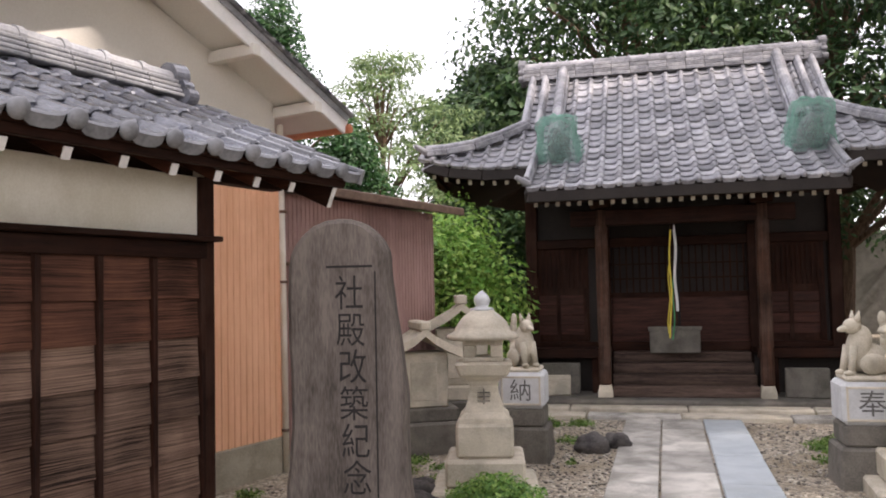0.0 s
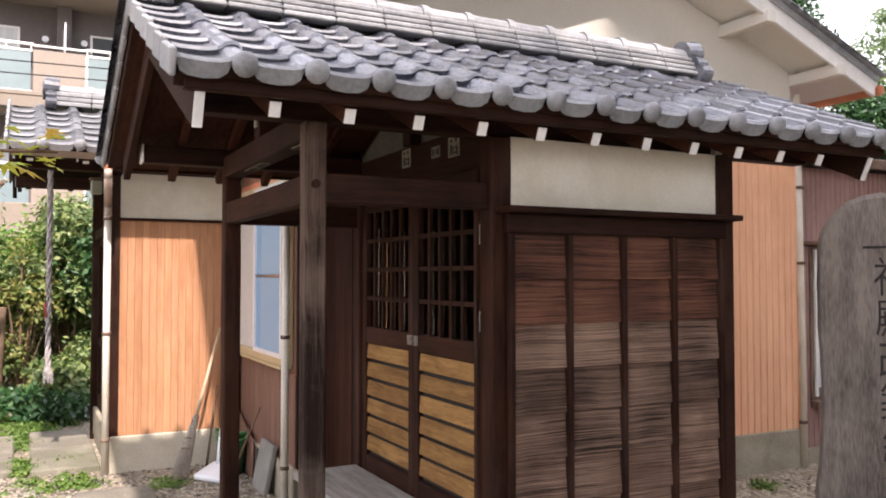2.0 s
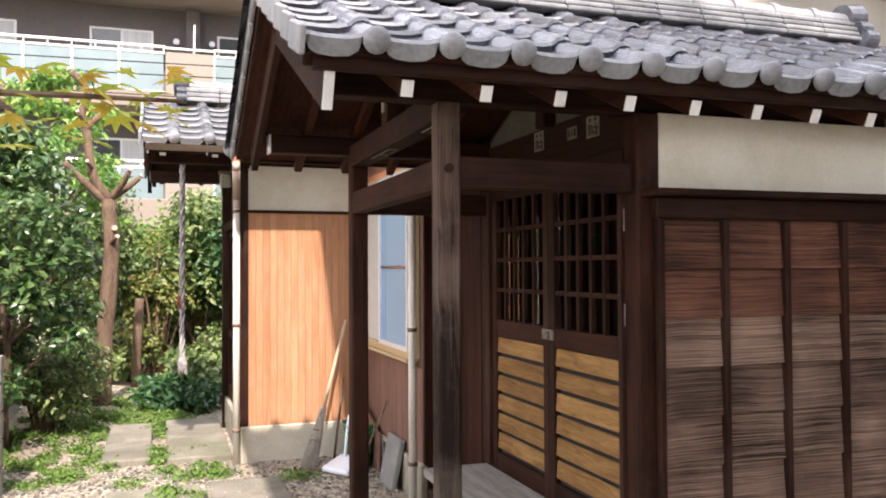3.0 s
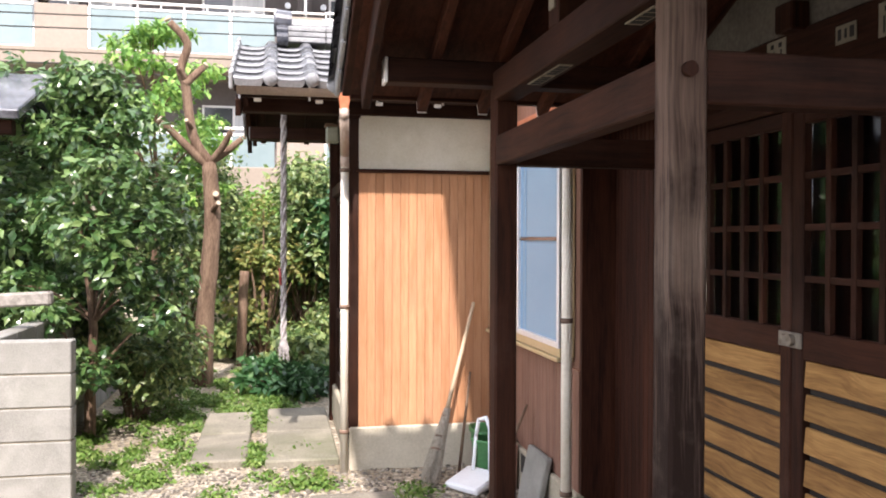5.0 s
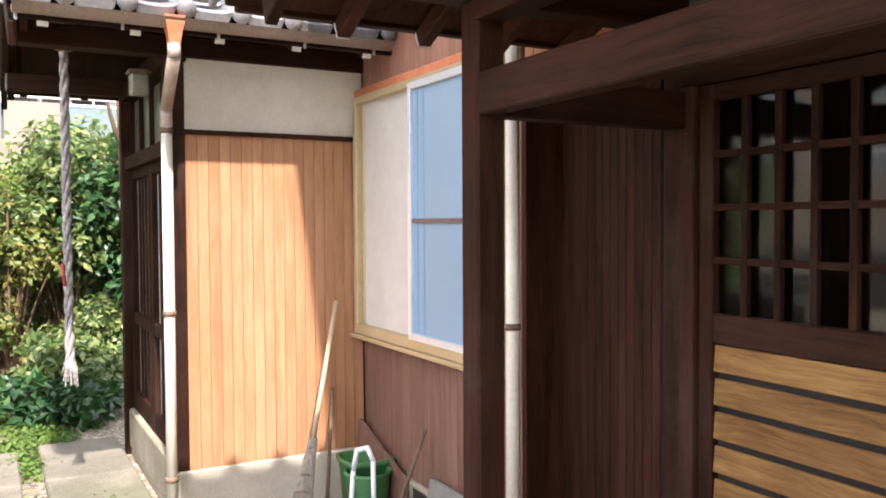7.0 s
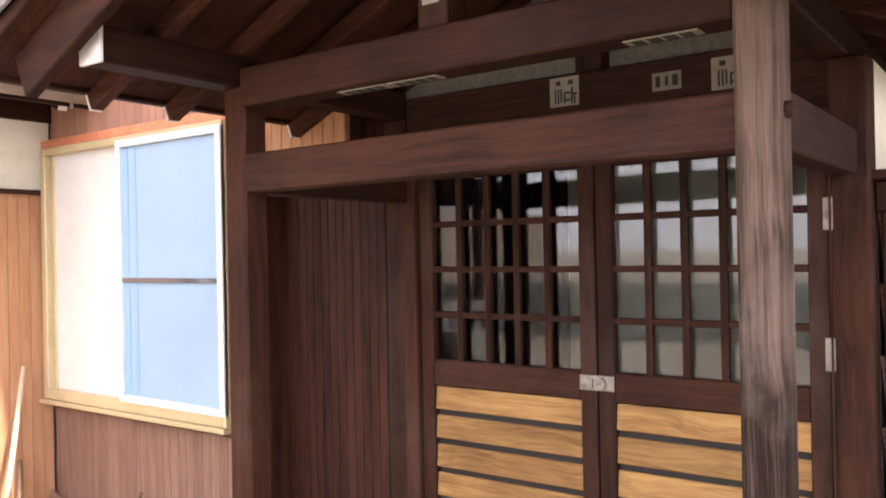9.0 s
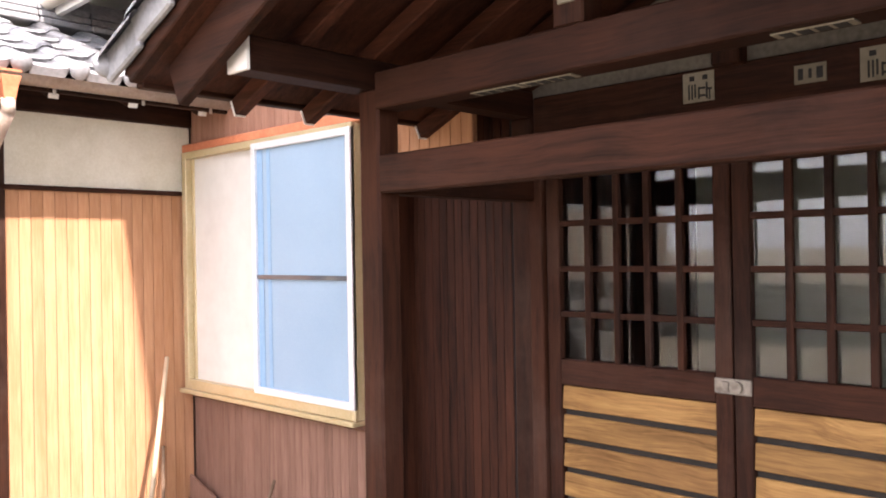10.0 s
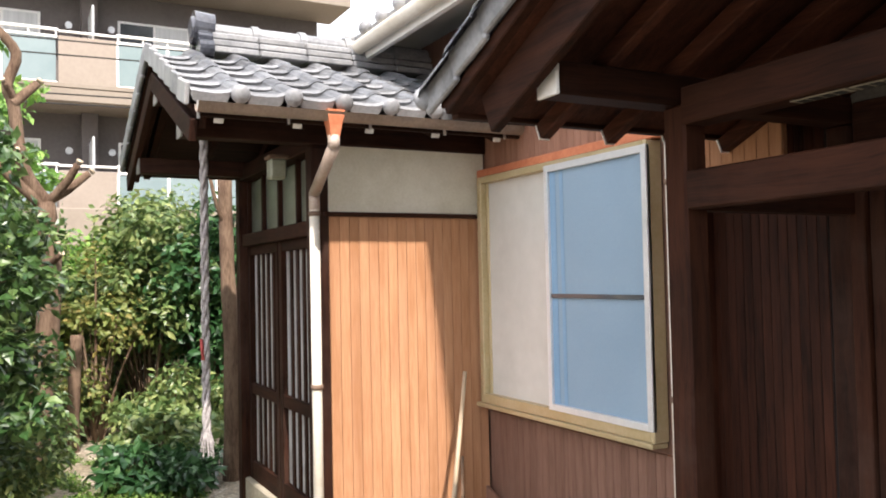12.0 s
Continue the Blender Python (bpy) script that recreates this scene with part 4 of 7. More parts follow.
    box("back_wall", (-9.0, 5.55, 0.0), (-4.72, 5.64, 3.1), gable_white, house, 0)
    box("far_wall", (-9.1, 1.8, 0.0), (-9.0, 5.6, 3.4), gable_white, house, 0)


house_build()


# ---- entrance annex with bell rope ----
transom_glass = mat("dusty_transom_glass", (0.1, 0.108, 0.08), (0.17, 0.18, 0.14), scale=5, bump=0.02, rough=0.3, vary=0.2)
door_grey = mat("weathered_grey_door_board", (0.26, 0.25, 0.235), (0.44, 0.42, 0.39), scale=4, stretch=(6, 6, 0.4), fine=25, bump=0.3, rough=0.9, vary=0.1, stain=(0.08, 0.06, 0.05))
AX, ASL, AE = -7.5, 0.42, 1.17      # ridge line, slope, half span of its roof
annex = thing("entrance_annex", (-7.6, 1.2, 0), label="small tiled entrance annex with sunlit orange cedar side wall", category="annex")


def annex_build():
    X = -6.755
    box("plinth", (-8.35, 0.77, -0.05), (X + 0.012, 1.76, 0.28), plinth_pale, annex, 0.01)
    strips("side_siding", annex, (X, 0.83), (X, 1.755), 0.28, 1.925, 0.0545, orange_board, (1, 0))
    box("side_plaster", (X - 0.05, 0.82, 1.945), (X - 0.005, 1.76, 2.33), plaster, annex, 0.002, "rain-stained cream plaster panel")
    box("side_trim", (X - 0.02, 0.8, 1.923), (X + 0.03, 1.76, 1.945), wood_y, annex, 0.004)
    box("side_core", (X - 0.08, 0.8, 0.2), (X - 0.025, 1.76, 2.4), shade_black, annex, 0)
    for x in (-6.8, -8.3):
        box("corner_post", (x - 0.05, 0.74, 0.0), (x + 0.045, 0.83, 2.36), wood_v, annex)
    box("far_side_wall", (-8.35, 0.8, 0.0), (-8.27, 1.76, 2.4), dark_strip, annex, 0)
    # front with transom lights and barred doors
    box("front_sill", (-8.3, 0.76, 0.05), (-6.84, 0.86, 0.3), concrete, annex, 0.01)
    box("transom_rail", (-8.25, 0.755, 1.83), (-6.84, 0.84, 1.91), wood_x, annex)
    box("head_beam", (-8.35, 0.745, 2.27), (-6.75, 0.84, 2.37), wood_x, annex)
    # Near-black sheet colours in an unlit room behind doors and transom.
    box("front_back", (-8.25, 0.87, 0.2), (-6.84, 0.9, 2.4), shade_black, annex, 0)
    for i in range(4):
        x = -8.25 + 1.42 * i / 4
        box("transom_pane", (x + 0.02, 0.82, 1.92), (x + 0.335, 0.826, 2.26), transom_glass, annex, 0.001, "dusty transom glass")
        box("transom_bar", (x - 0.015, 0.795, 1.91), (x + 0.015, 0.835, 2.27), wood_v, annex, 0.002)
    for i in range(2):
        x0 = -8.25 + 0.71 * i
        d = box("barred_door", (x0 + 0.02, 0.822, 0.3), (x0 + 0.69, 0.845, 1.82), frosted, annex, 0, "sliding door with upright bars and grey glass")
        d.data.materials[0] = door_grey
        for a, b in ((x0 + 0.01, x0 + 0.07), (x0 + 0.64, x0 + 0.70)):
            box("stile", (a, 0.79, 0.3), (b, 0.835, 1.83), wood_v, d, 0.003)
        for z0, z1 in ((0.3, 0.42), (0.86, 0.93), (1.77, 1.83)):
            box("rail", (x0 + 0.07, 0.792, z0), (x0 + 0.64, 0.833, z1), wood_x, d, 0.003)
        for k in range(1, 5):
            x = x0 + 0.07 + 0.57 * k / 5
            box("door_bar", (x - 0.022, 0.811, 0.42), (x + 0.022, 0.8215, 1.77), wood_v, d, 0.002)
    # roof
    y0, y1 = 0.07, 2.1
    for k in range(5):
        y = 0.2 + 0.36 * k
        for sgn in (1, -1):
            e = Vector((AX + sgn * 1.09, y, 2.33))
            r = beam("rafter", e, Vector((AX, y, 2.33 + ASL * 1.09)), 0.045, 0.06, wood_x, annex, 0.003)
            dv = Vector((sgn, 0, -ASL)).normalized()
            beam("painted_end", e + dv * 0.001, e + dv * 0.008, 0.043, 0.058, white_paint, r, 0.001)
    roof = None
    for sgn in (1, -1):
        bm = bmesh.new()
        add_beam(bm, (AX + sgn * 1.13, (y0 + y1) / 2, 2.36), (AX, (y0 + y1) / 2, 2.36 + ASL * 1.13), y1 - y0, 0.02)
        d = part("roof_deck", bm, wood_y, annex)
        roof = roof or d
        box("eave_fascia", (AX + sgn * 1.11 - 0.015, y0 + 0.03, 2.32), (AX + sgn * 1.11 + 0.015, y1, 2.39), wood_y, annex)
        for dz, yy in ((0.0, 0.06), (-0.06, 0.02)):
            beam("barge_board", (AX + sgn * 1.09, y0 + yy, 2.32 + dz), (AX, y0 + yy, 2.32 + dz + ASL * 1.09), 0.035, 0.1, wood_x, annex, 0.004)
    for x, z in ((AX, 2.59), (AX + 0.72, 2.29), (AX - 0.72, 2.29)):
        b_ = box("purlin", (x - 0.05, 0.1, z), (x + 0.05, 1.76, z + 0.1), wood_y, annex)
        box("weathered_end", (x - 0.052, 0.092, z - 0.002), (x + 0.052, 0.102, z + 0.102), block_mat, b_, 0.002, "grey weathered beam end")
    off = OFF[annex.name]
    tiled_slope(roof, off, (AX + AE, 0.065, 2.415), (0, 1, 0), (-1, 0, ASL), 8, 6, skip=lambda p: p.y > 1.8, pale=True)
    tiled_slope(roof, off, (AX - AE, 1.985, 2.415), (0, -1, 0), (1, 0, ASL), 8, 6, pale=True)
    for sgn in (1, -1):
        for j in range(7):
            s0, s1 = j / 7, min(1, (j + 1.12) / 7)
            bm = bmesh.new()
            add_beam(bm, (AX + sgn * AE * (1 - s0), 0.05, 2.405 + ASL * AE * s0), (AX + sgn * AE * (1 - s1), 0.05, 2.388 + ASL * AE * s1), 0.022, 0.1, 0.006)
            part("verge_tile", bm, tile_edge, roof)
    ridge_of_tiles(roof, (AX, 0.37), (AX, 1.8), 2.885, ends=(True, False))
    # gutter, rain head and downpipe
    gx, gz = AX + 1.19, 2.365
    bm = bmesh.new()
    prev = None
    for i in range(9):
        a = math.pi * i / 8
        ring = []
        for y in (0.085, 1.72):
            ring.append(bm.verts.new((gx + 0.042 * math.cos(a), y, gz - 0.042 * math.sin(a))))
        if prev:
            bm.faces.new((prev[0], ring[0], ring[1], prev[1]))
        prev = ring
    bmesh.ops.solidify(bm, geom=bm.faces[:], thickness=0.004)
    part("gutter", bm, pipe_brown, annex, smooth=True)
    for y in (0.1, 0.5, 0.9, 1.3, 1.65):
        box("gutter_bracket", (gx - 0.045, y - 0.006, gz - 0.06), (gx - 0.035, y + 0.006, gz + 0.03), steel, annex, 0.001)
    bm = bmesh.new()
    lathe(bm, [(0.032, 0.0), (0.042, 0.05), (0.055, 0.09), (0.058, 0.12)], 4, pose(gx, 0.70, 2.255, 0, 0, 0))
    part("rain_head", bm, rain_red, annex, "terracotta coloured rain head")
    bm = bmesh.new()
    add_tube(bm, (gx, 0.70, 2.26), (gx, 0.70, 2.2), 0.028)
    add_tube(bm, (gx, 0.70, 2.21), (-6.70, 0.735, 2.03), 0.028)
    add_tube(bm, (-6.70, 0.735, 2.04), (-6.70, 0.735, 1.95), 0.028)
    part("swan_neck", bm, pipe_brown, annex, smooth=True)
    p = tube("downpipe", (-6.70, 0.735, 0.0), (-6.70, 0.735, 1.98), 0.026, pipe_mat, annex)
    for z in (0.267, 1.064, 1.93):
        tube("pipe_band", (-6.70, 0.735, z - 0.012), (-6.70, 0.735, z + 0.012), 0.032, band_mat, p)


annex_build()

# ---- main hall ----
HALL_YAW = 16.0
hall = thing("main_hall", (-2.37, 10.61, 0), HALL_YAW, "dark timber shrine hall with sweeping grey tiled hip-and-gable roof", "shrine hall", local=True)


def hall_front(v):
    """Height of the front slope at v metres behind the porch posts."""
    s = (v + 0.8) / 3.2
    return 2.72 + 2.13 * (0.62 * s + 0.38 * s * s)


def hall_build():
    H = hall
    # stone base and steps
    box("stone_base", (-2.7, -0.35, -0.05), (2.7, 4.6, 0.12), stone_dark, H, 0.02)
    for i in range(4):
        box("base_kerb_stone", (-2.75 + 1.375 * i + 0.006, -0.62, -0.05), (-2.75 + 1.375 * (i + 1) - 0.006, -0.36, 0.07), stone_pale, H, 0.015)
    # posts of the porch
    for x in (-0.965, 0.965):
        p = box("porch_post", (x - 0.075, -0.075, 0.27), (x + 0.075, 0.075, 2.5), hall_post_wood, H, 0.02)
        bm = bmesh.new()
        lathe(bm, [(0.13, 0.1), (0.13, 0.19), (0.1, 0.272)], 4, pose(x, 0, 0), 0.0)
        part("post_stone", bm, stone_pale, p)
    for x in (-1.98, 1.98):
        for y in (1.0, 3.9):
            box("hall_post", (x - 0.08, y - 0.08, 0.12), (x + 0.08, y + 0.08, 2.95), wood_v, H, 0.01)
    for x in (-0.965, 0.965):
        box("hall_post", (x - 0.07, 0.93, 0.12), (x + 0.07, 1.07, 2.9), wood_v, H, 0.01)
    # beams
    box("porch_beam", (-1.35, -0.07, 2.28), (1.35, 0.07, 2.48), wood_x, H, 0.01)
    for x in (-0.965, 0.965):
        box("bracket_block", (x - 0.13, -0.1, 2.5), (x + 0.13, 0.1, 2.6), wood_x, H, 0.01)
        box("shrimp_beam", (x - 0.06, 0.07, 2.3), (x + 0.06, 0.95, 2.45), wood_y, H, 0.01)
    box("porch_purlin", (-1.75, -0.08, 2.60), (1.75, 0.08, 2.72), wood_x, H, 0.01)
    for z in (0.62, 2.05, 2.7):
        box("wall_beam", (-1.98, 0.94, z), (1.98, 1.06, z + 0.13), wood_x, H, 0.01)
    # wooden steps between the posts
    for k in range(4):
        box("wooden_step", (-0.88, -0.02 + 0.24 * k, 0.12 + 0.125 * k), (0.88, 0.24 + 0.24 * k, 0.25 + 0.125 * k), hall_step, H, 0.012, "worn timber step")
    # veranda and its edge
    for sx in (-1, 1):
        lo, hi = sorted((sx * 0.9, sx * 2.15))
        box("veranda_floor", (lo, 0.35, 0.62), (hi, 0.98, 0.68), wood_x, H, 0.008)
        box("veranda_edge", (lo, 0.3, 0.58), (hi, 0.36, 0.7), wood_x, H, 0.008)
        for x in (sx * 1.1, sx * 2.05):
            box("veranda_post", (x - 0.05, 0.36, 0.1), (x + 0.05, 0.46, 0.6), wood_v, H, 0.006)
        # Near-black sheet painted in for the shade under the veranda.
        box("crawl_board", (lo, 0.6, 0.1), (hi, 0.62, 0.6), shade_black, H, 0)
        # side panel with bars
        pan = box("side_panel", (lo + 0.1, 1.0, 0.75), (hi - 0.3, 1.03, 2.05), wood_v, H, 0)
        x0, x1 = lo + 0.15, hi - 0.35
        for k in range(4):
            z = 0.85 + 0.14 * k
            box("panel_board", (x0, 0.985, z), (x1, 1.002, z + 0.13), hall_panel, pan, 0.003)
        for k in range(3):
            x = x0 + (x1 - x0) * k / 2
            box("panel_stile", (x - 0.025, 0.965, 0.78), (x + 0.025, 0.99, 1.5), wood_v, pan, 0.003)
        for k in range(12):
            x = x0 + (x1 - x0) * (k + 0.5) / 12
            box("panel_bar", (x - 0.012, 0.97, 1.5), (x + 0.012, 0.99, 2.02), wood_v, pan, 0.002)
    # central doors with lattice tops
    for x0, x1 in ((-0.9, -0.02), (0.02, 0.9)):
        d = box("hall_door", (x0, 1.0, 0.72), (x1, 1.03, 1.35), hall_panel, H, 0.004)
        box("rail", (x0, 0.975, 1.35), (x1, 1.02, 1.42), wood_x, d, 0.003)
        # Near-black panel: unlit depth behind the lattice, as colour only.
        box("back_panel", (x0, 1.03, 1.42), (x1, 1.05, 2.05), shade_black, d, 0)
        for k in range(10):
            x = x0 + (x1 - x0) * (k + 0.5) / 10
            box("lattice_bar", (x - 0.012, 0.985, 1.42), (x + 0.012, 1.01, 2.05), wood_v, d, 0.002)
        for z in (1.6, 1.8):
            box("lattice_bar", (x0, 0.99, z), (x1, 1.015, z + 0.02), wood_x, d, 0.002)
    # Solid near-black block stands in for the unlit hall interior.
    box("hall_core", (-1.95, 1.04, 0.12), (1.95, 3.9, 2.9), shade_black, H, 0)
    # roof: front, back, side skirts
    def height(u, v):
        vv = v if v < 2.4 else 4.8 - v
        z = hall_front(vv)
        if abs(u) > 2.1:
            z = min(z, 3.72 - 0.49 * (abs(u) - 2.1))
        lift = 0.0
        if abs(u) > 2.3 and vv < 0.7:
            lift = 0.16 * ((abs(u) - 2.3) / 1.0) ** 2
        return z + lift
    def deck(name, us, vs, ok):
        bm = bmesh.new()
        g = {}
        for i, u in enumerate(us):
            for j, v in enumerate(vs):
                g[i, j] = (bm.verts.new((u, v, height(u, v) - 0.05)), bm.verts.new((u, v, height(u, v) - 0.17)))
        for i in range(len(us) - 1):
            for j in range(len(vs) - 1):
                if not ok((us[i] + us[i + 1]) / 2, (vs[j] + vs[j + 1]) / 2):
                    continue
                a, b, c, d = g[i, j], g[i + 1, j], g[i + 1, j + 1], g[i, j + 1]
                bm.faces.new((a[0], b[0], c[0], d[0]))
                bm.faces.new((d[1], c[1], b[1], a[1]))
        bmesh.ops.delete(bm, geom=[v for v in bm.verts if not v.link_faces], context="VERTS")
        return part(name, bm, wood_x, H)
    inside = lambda u, v: (abs(u) < 1.8 and v > -0.8) or (0.05 < v < 4.75)
    us = [-3.3 + 0.15 * i for i in range(45)]
    vs = [-0.8 + 0.2125 * i for i in range(4)] + [0.05 + 0.1567 * i for i in range(31)]
    roof = deck("roof_deck", us, vs, inside)
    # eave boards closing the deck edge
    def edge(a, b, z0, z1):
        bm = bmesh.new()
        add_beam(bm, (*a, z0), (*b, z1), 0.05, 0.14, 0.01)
        # The boards' near-black colour paints in the shade under the eave.
        part("eave_board", bm, shade_black, H)
    edge((-1.8, -0.78), (1.8, -0.78), height(0, -0.78) - 0.12, height(0, -0.78) - 0.12)
    for s in (-1, 1):
        edge((s * 1.8, 0.07), (s * 2.5, 0.07), height(1.8, 0.07) - 0.12, height(2.5, 0.07) - 0.12)
        edge((s * 2.5, 0.07), (s * 2.95, 0.07), height(2.5, 0.07) - 0.12, height(2.95, 0.07) - 0.12)
        edge((s * 2.95, 0.07), (s * 3.3, 0.07), height(2.95, 0.07) - 0.12, height(3.3, 0.07) - 0.11)
        edge((s * 1.8, -0.8), (s * 1.8, 0.1), height(0, -0.8) - 0.12, height(1.8, 0.1) - 0.12)
        edge((s * 3.28, 0.05), (s * 3.28, 2.4), height(3.3, 0.07) - 0.12, height(3.28, 2.4) - 0.12)
    # rafter ends under the eaves
    for i in range(27):
        u = -1.7 + 3.4 * i / 26
        r = beam("rafter", (u, -0.7, height(u, -0.7) - 0.24), (u, 0.9, height(u, 0.9) - 0.26), 0.05, 0.06, wood_y, H, 0.0)
        box("painted_end", (u - 0.024, -0.71, height(u, -0.7) - 0.275), (u + 0.024, -0.703, height(u, -0.7) - 0.215), concrete, r, 0.0)
    for s in (-1, 1):
        for i in range(9):
            u = s * (1.85 + 0.165 * i)
            r = beam("rafter", (u, 0.12, height(u, 0.12) - 0.24), (u, 1.0, height(u, 1.0) - 0.26), 0.05, 0.06, wood_y, H, 0.0)
            box("painted_end", (u - 0.024, 0.11, height(u, 0.12) - 0.275), (u + 0.024, 0.117, height(u, 0.12) - 0.215), concrete, r, 0.0)
    # tiles
    T, TE = tile_mesh("hall_tile", 0.225, 0.25, tile_hall, amp=0.024, set_back=0.0), tile_mesh("hall_eave_tile", 0.225, 0.25, tile_hall, eave=True, knob=0.036, set_back=0.0)
    rng = random.Random(9)
    rest = bmesh.new()
    count = 0
    def lay(p, across, up, first, single):
        nonlocal count
        m = slope_frame(p, across, up) @ pose(0, 0, rng.uniform(-0.003, 0.003), rng.uniform(-1, 1), rng.uniform(-1, 1), rng.uniform(-0.7, 0.7))
        if single and count < 300:
            count += 1
            place(TE if first else T, "roof_tile", m, roof)
        else:
            n0 = len(rest.verts)
            rest.from_mesh(TE if first else T)
            rest.verts.ensure_lookup_table()
            bmesh.ops.transform(rest, matrix=m, verts=rest.verts[n0:])
    def course(u0, n, vstart, single):
        v, j = vstart, 0
        while v < 2.32:
            dz = hall_front(v + 0.05) - hall_front(v)
            up = Vector((0, 0.05, dz)).normalized()
            for i in range(n):
                u = u0 + 0.225 * i
                if abs(u + 0.11) > 2.1 and height(u + 0.11, v) < hall_front(v) - 0.02 + (0.17 if v < 0.7 else 0):
                    if height(u + 0.11, v) < hall_front(v) - 0.02:
                        continue
                z = height(u + 0.11, v)
                z2 = height(u + 0.225, v) - height(u, v)
                lay(Vector((u, v, z - z2 / 2)), Vector((0.225, 0, z2)), up, j == 0, single)
            v += 0.215 * up.y
            j += 1
    course(-1.575, 14, -0.82, True)
    course(-1.8, 1, -0.82, False)
    course(1.575, 1, -0.82, False)
    course(-3.375, 7, 0.03, False)
    course(1.8, 7, 0.03, False)
    # side skirts
    for s in (-1, 1):
        for j in range(6):
            u = s * (3.3 - 0.19 * j)
            for i in range(21):
                v = 0.05 + 0.225 * i
                vv = v if v < 2.4 else 4.8 - v
                if hall_front(vv) < height(u, 2.4) - 0.02:
                    continue
                lay(Vector((u, v if s > 0 else v + 0.225, height(u, 2.4))), Vector((0, 1 if s > 0 else -1, 0)), Vector((-s, 0, 0.49)), j == 0, False)
    ob = part("outer_tiles", rest, tile_hall, roof)
    ob["kind"] = "stuff"
    # back slope cover
    box("back_roof", (-2.1, 2.5, 3.6), (2.1, 2.55, 4.7), tile_edge, H, 0)
    for s in (-1, 1):
        bm = bmesh.new()
        va = [bm.verts.new((s * 2.0, y, z)) for y, z in ((0.9, 3.6), (3.9, 3.6), (2.4, 4.72))]
        bm.faces.new(va)
        part("gable_board", bm, wood_v, H)
    # ridges
    ridge_of_tiles(roof, (-2.22, 2.4), (2.22, 2.4), 4.8, width=0.3, cap=0.075, layers=4, lh=0.06, mat_flat=tile_hall)
    def slope_ridge(pts, r=0.07, label="descending_ridge"):
        for a, b in zip(pts, pts[1:]):
            bm = bmesh.new()
            add_beam(bm, a, b, r * 2.2, r * 1.4, 0.01)
            add_tube(bm, Vector(a) + Vector((0, 0, r)), Vector(b) + Vector((0, 0, r)), r * 0.85, seg=12)
            part("ridge_course", bm, tile_hall, roof)
    for s in (-1, 1):
        slope_ridge([Vector((s * 1.58, v, hall_front(v) + 0.08)) for v in (2.35, 1.9, 1.4, 1.0, 0.65)], 0.085)
        for u in (1.86, 2.06):
            slope_ridge([Vector((s * u, v, hall_front(v) + 0.05)) for v in (2.3, 1.8, 1.4, 1.05)], 0.05)
        hip = [Vector((s * u, v, height(u, v) + 0.07)) for u, v in ((2.0, 1.1), (2.35, 0.8), (2.7, 0.5), (3.05, 0.24), (3.28, 0.06))]
        slope_ridge(hip, 0.06)
        slope_ridge([Vector((s * 1.8, v, hall_front(v) + 0.05)) for v in (0.2, -0.2, -0.55, -0.8)], 0.05)
        bm = bmesh.new()
        add_tube(bm, (s * 3.26, 0.06, height(3.3, 0.06) + 0.08), (s * 3.4, -0.03, height(3.3, 0.06) + 0.17), 0.05, 0.03, 10)
        part("corner_tile", bm, tile_hall, roof)
        bm = bmesh.new()
        add_tube(bm, (s * 1.78, -0.78, hall_front(-0.8) + 0.05), (s * 1.92, -0.86, hall_front(-0.8) + 0.13), 0.05, 0.03, 10)
        part("corner_tile", bm, tile_hall, roof)
        # ornament on the slope under loose green netting
        bm = bmesh.new()
        bmesh.ops.create_icosphere(bm, subdivisions=3, radius=1.0)
        for v in bm.verts:
            q = v.co.normalized()
            v.co = Vector((q.x * 0.15, q.y * 0.11, q.z * 0.25)) * (1 + 0.35 * noise.noise(q * 2.5 + Vector((s * 5, 2, 0))))
        bmesh.ops.transform(bm, matrix=pose(s * 1.53 + 0.05, 0.12, hall_front(0.12) + 0.15, 20, 0, s * 8), verts=bm.verts)
        part("ridge_ornament", bm, tile_hall, roof, smooth=True)
        for layer, grow in ((0, 1.0), (1, 0.9)):
            bm = bmesh.new()
            bmesh.ops.create_icosphere(bm, subdivisions=5 if layer == 0 else 4, radius=1.0)
            for v in bm.verts:
                q = v.co.normalized()
                k = max(abs(q.x), abs(q.y), abs(q.z)) ** 0.7
                v.co = Vector((q.x * 0.25, q.y * 0.2, q.z * 0.45)) / k * grow
                v.co += q * 0.06 * noise.noise(q * 3.2 + Vector((s * 3, layer * 7, 0))) + q * 0.03 * noise.noise(q * 8)
                v.co.x *= 1.0 + 0.25 * (0.3 - v.co.z)
            bmesh.ops.transform(bm, matrix=pose(s * 1.53 + 0.05, 0.12, hall_front(0.12) + 0.15, 20, 0, s * 8), verts=bm.verts)
            bmesh.ops.wireframe(bm, faces=bm.faces[:], thickness=0.0036 if layer == 0 else 0.006, use_replace=True, use_even_offset=False)
            part("netting", bm, net_green, roof, "green netting wrapped round a ridge ornament")


hall_build()

# offering box, bell cords and loose slabs at the hall
def hall_xy(u, v):
    a = radians(HALL_YAW)
    return -2.37 + u * math.cos(a) - v * math.sin(a), 10.61 + u * math.sin(a) + v * math.cos(a)


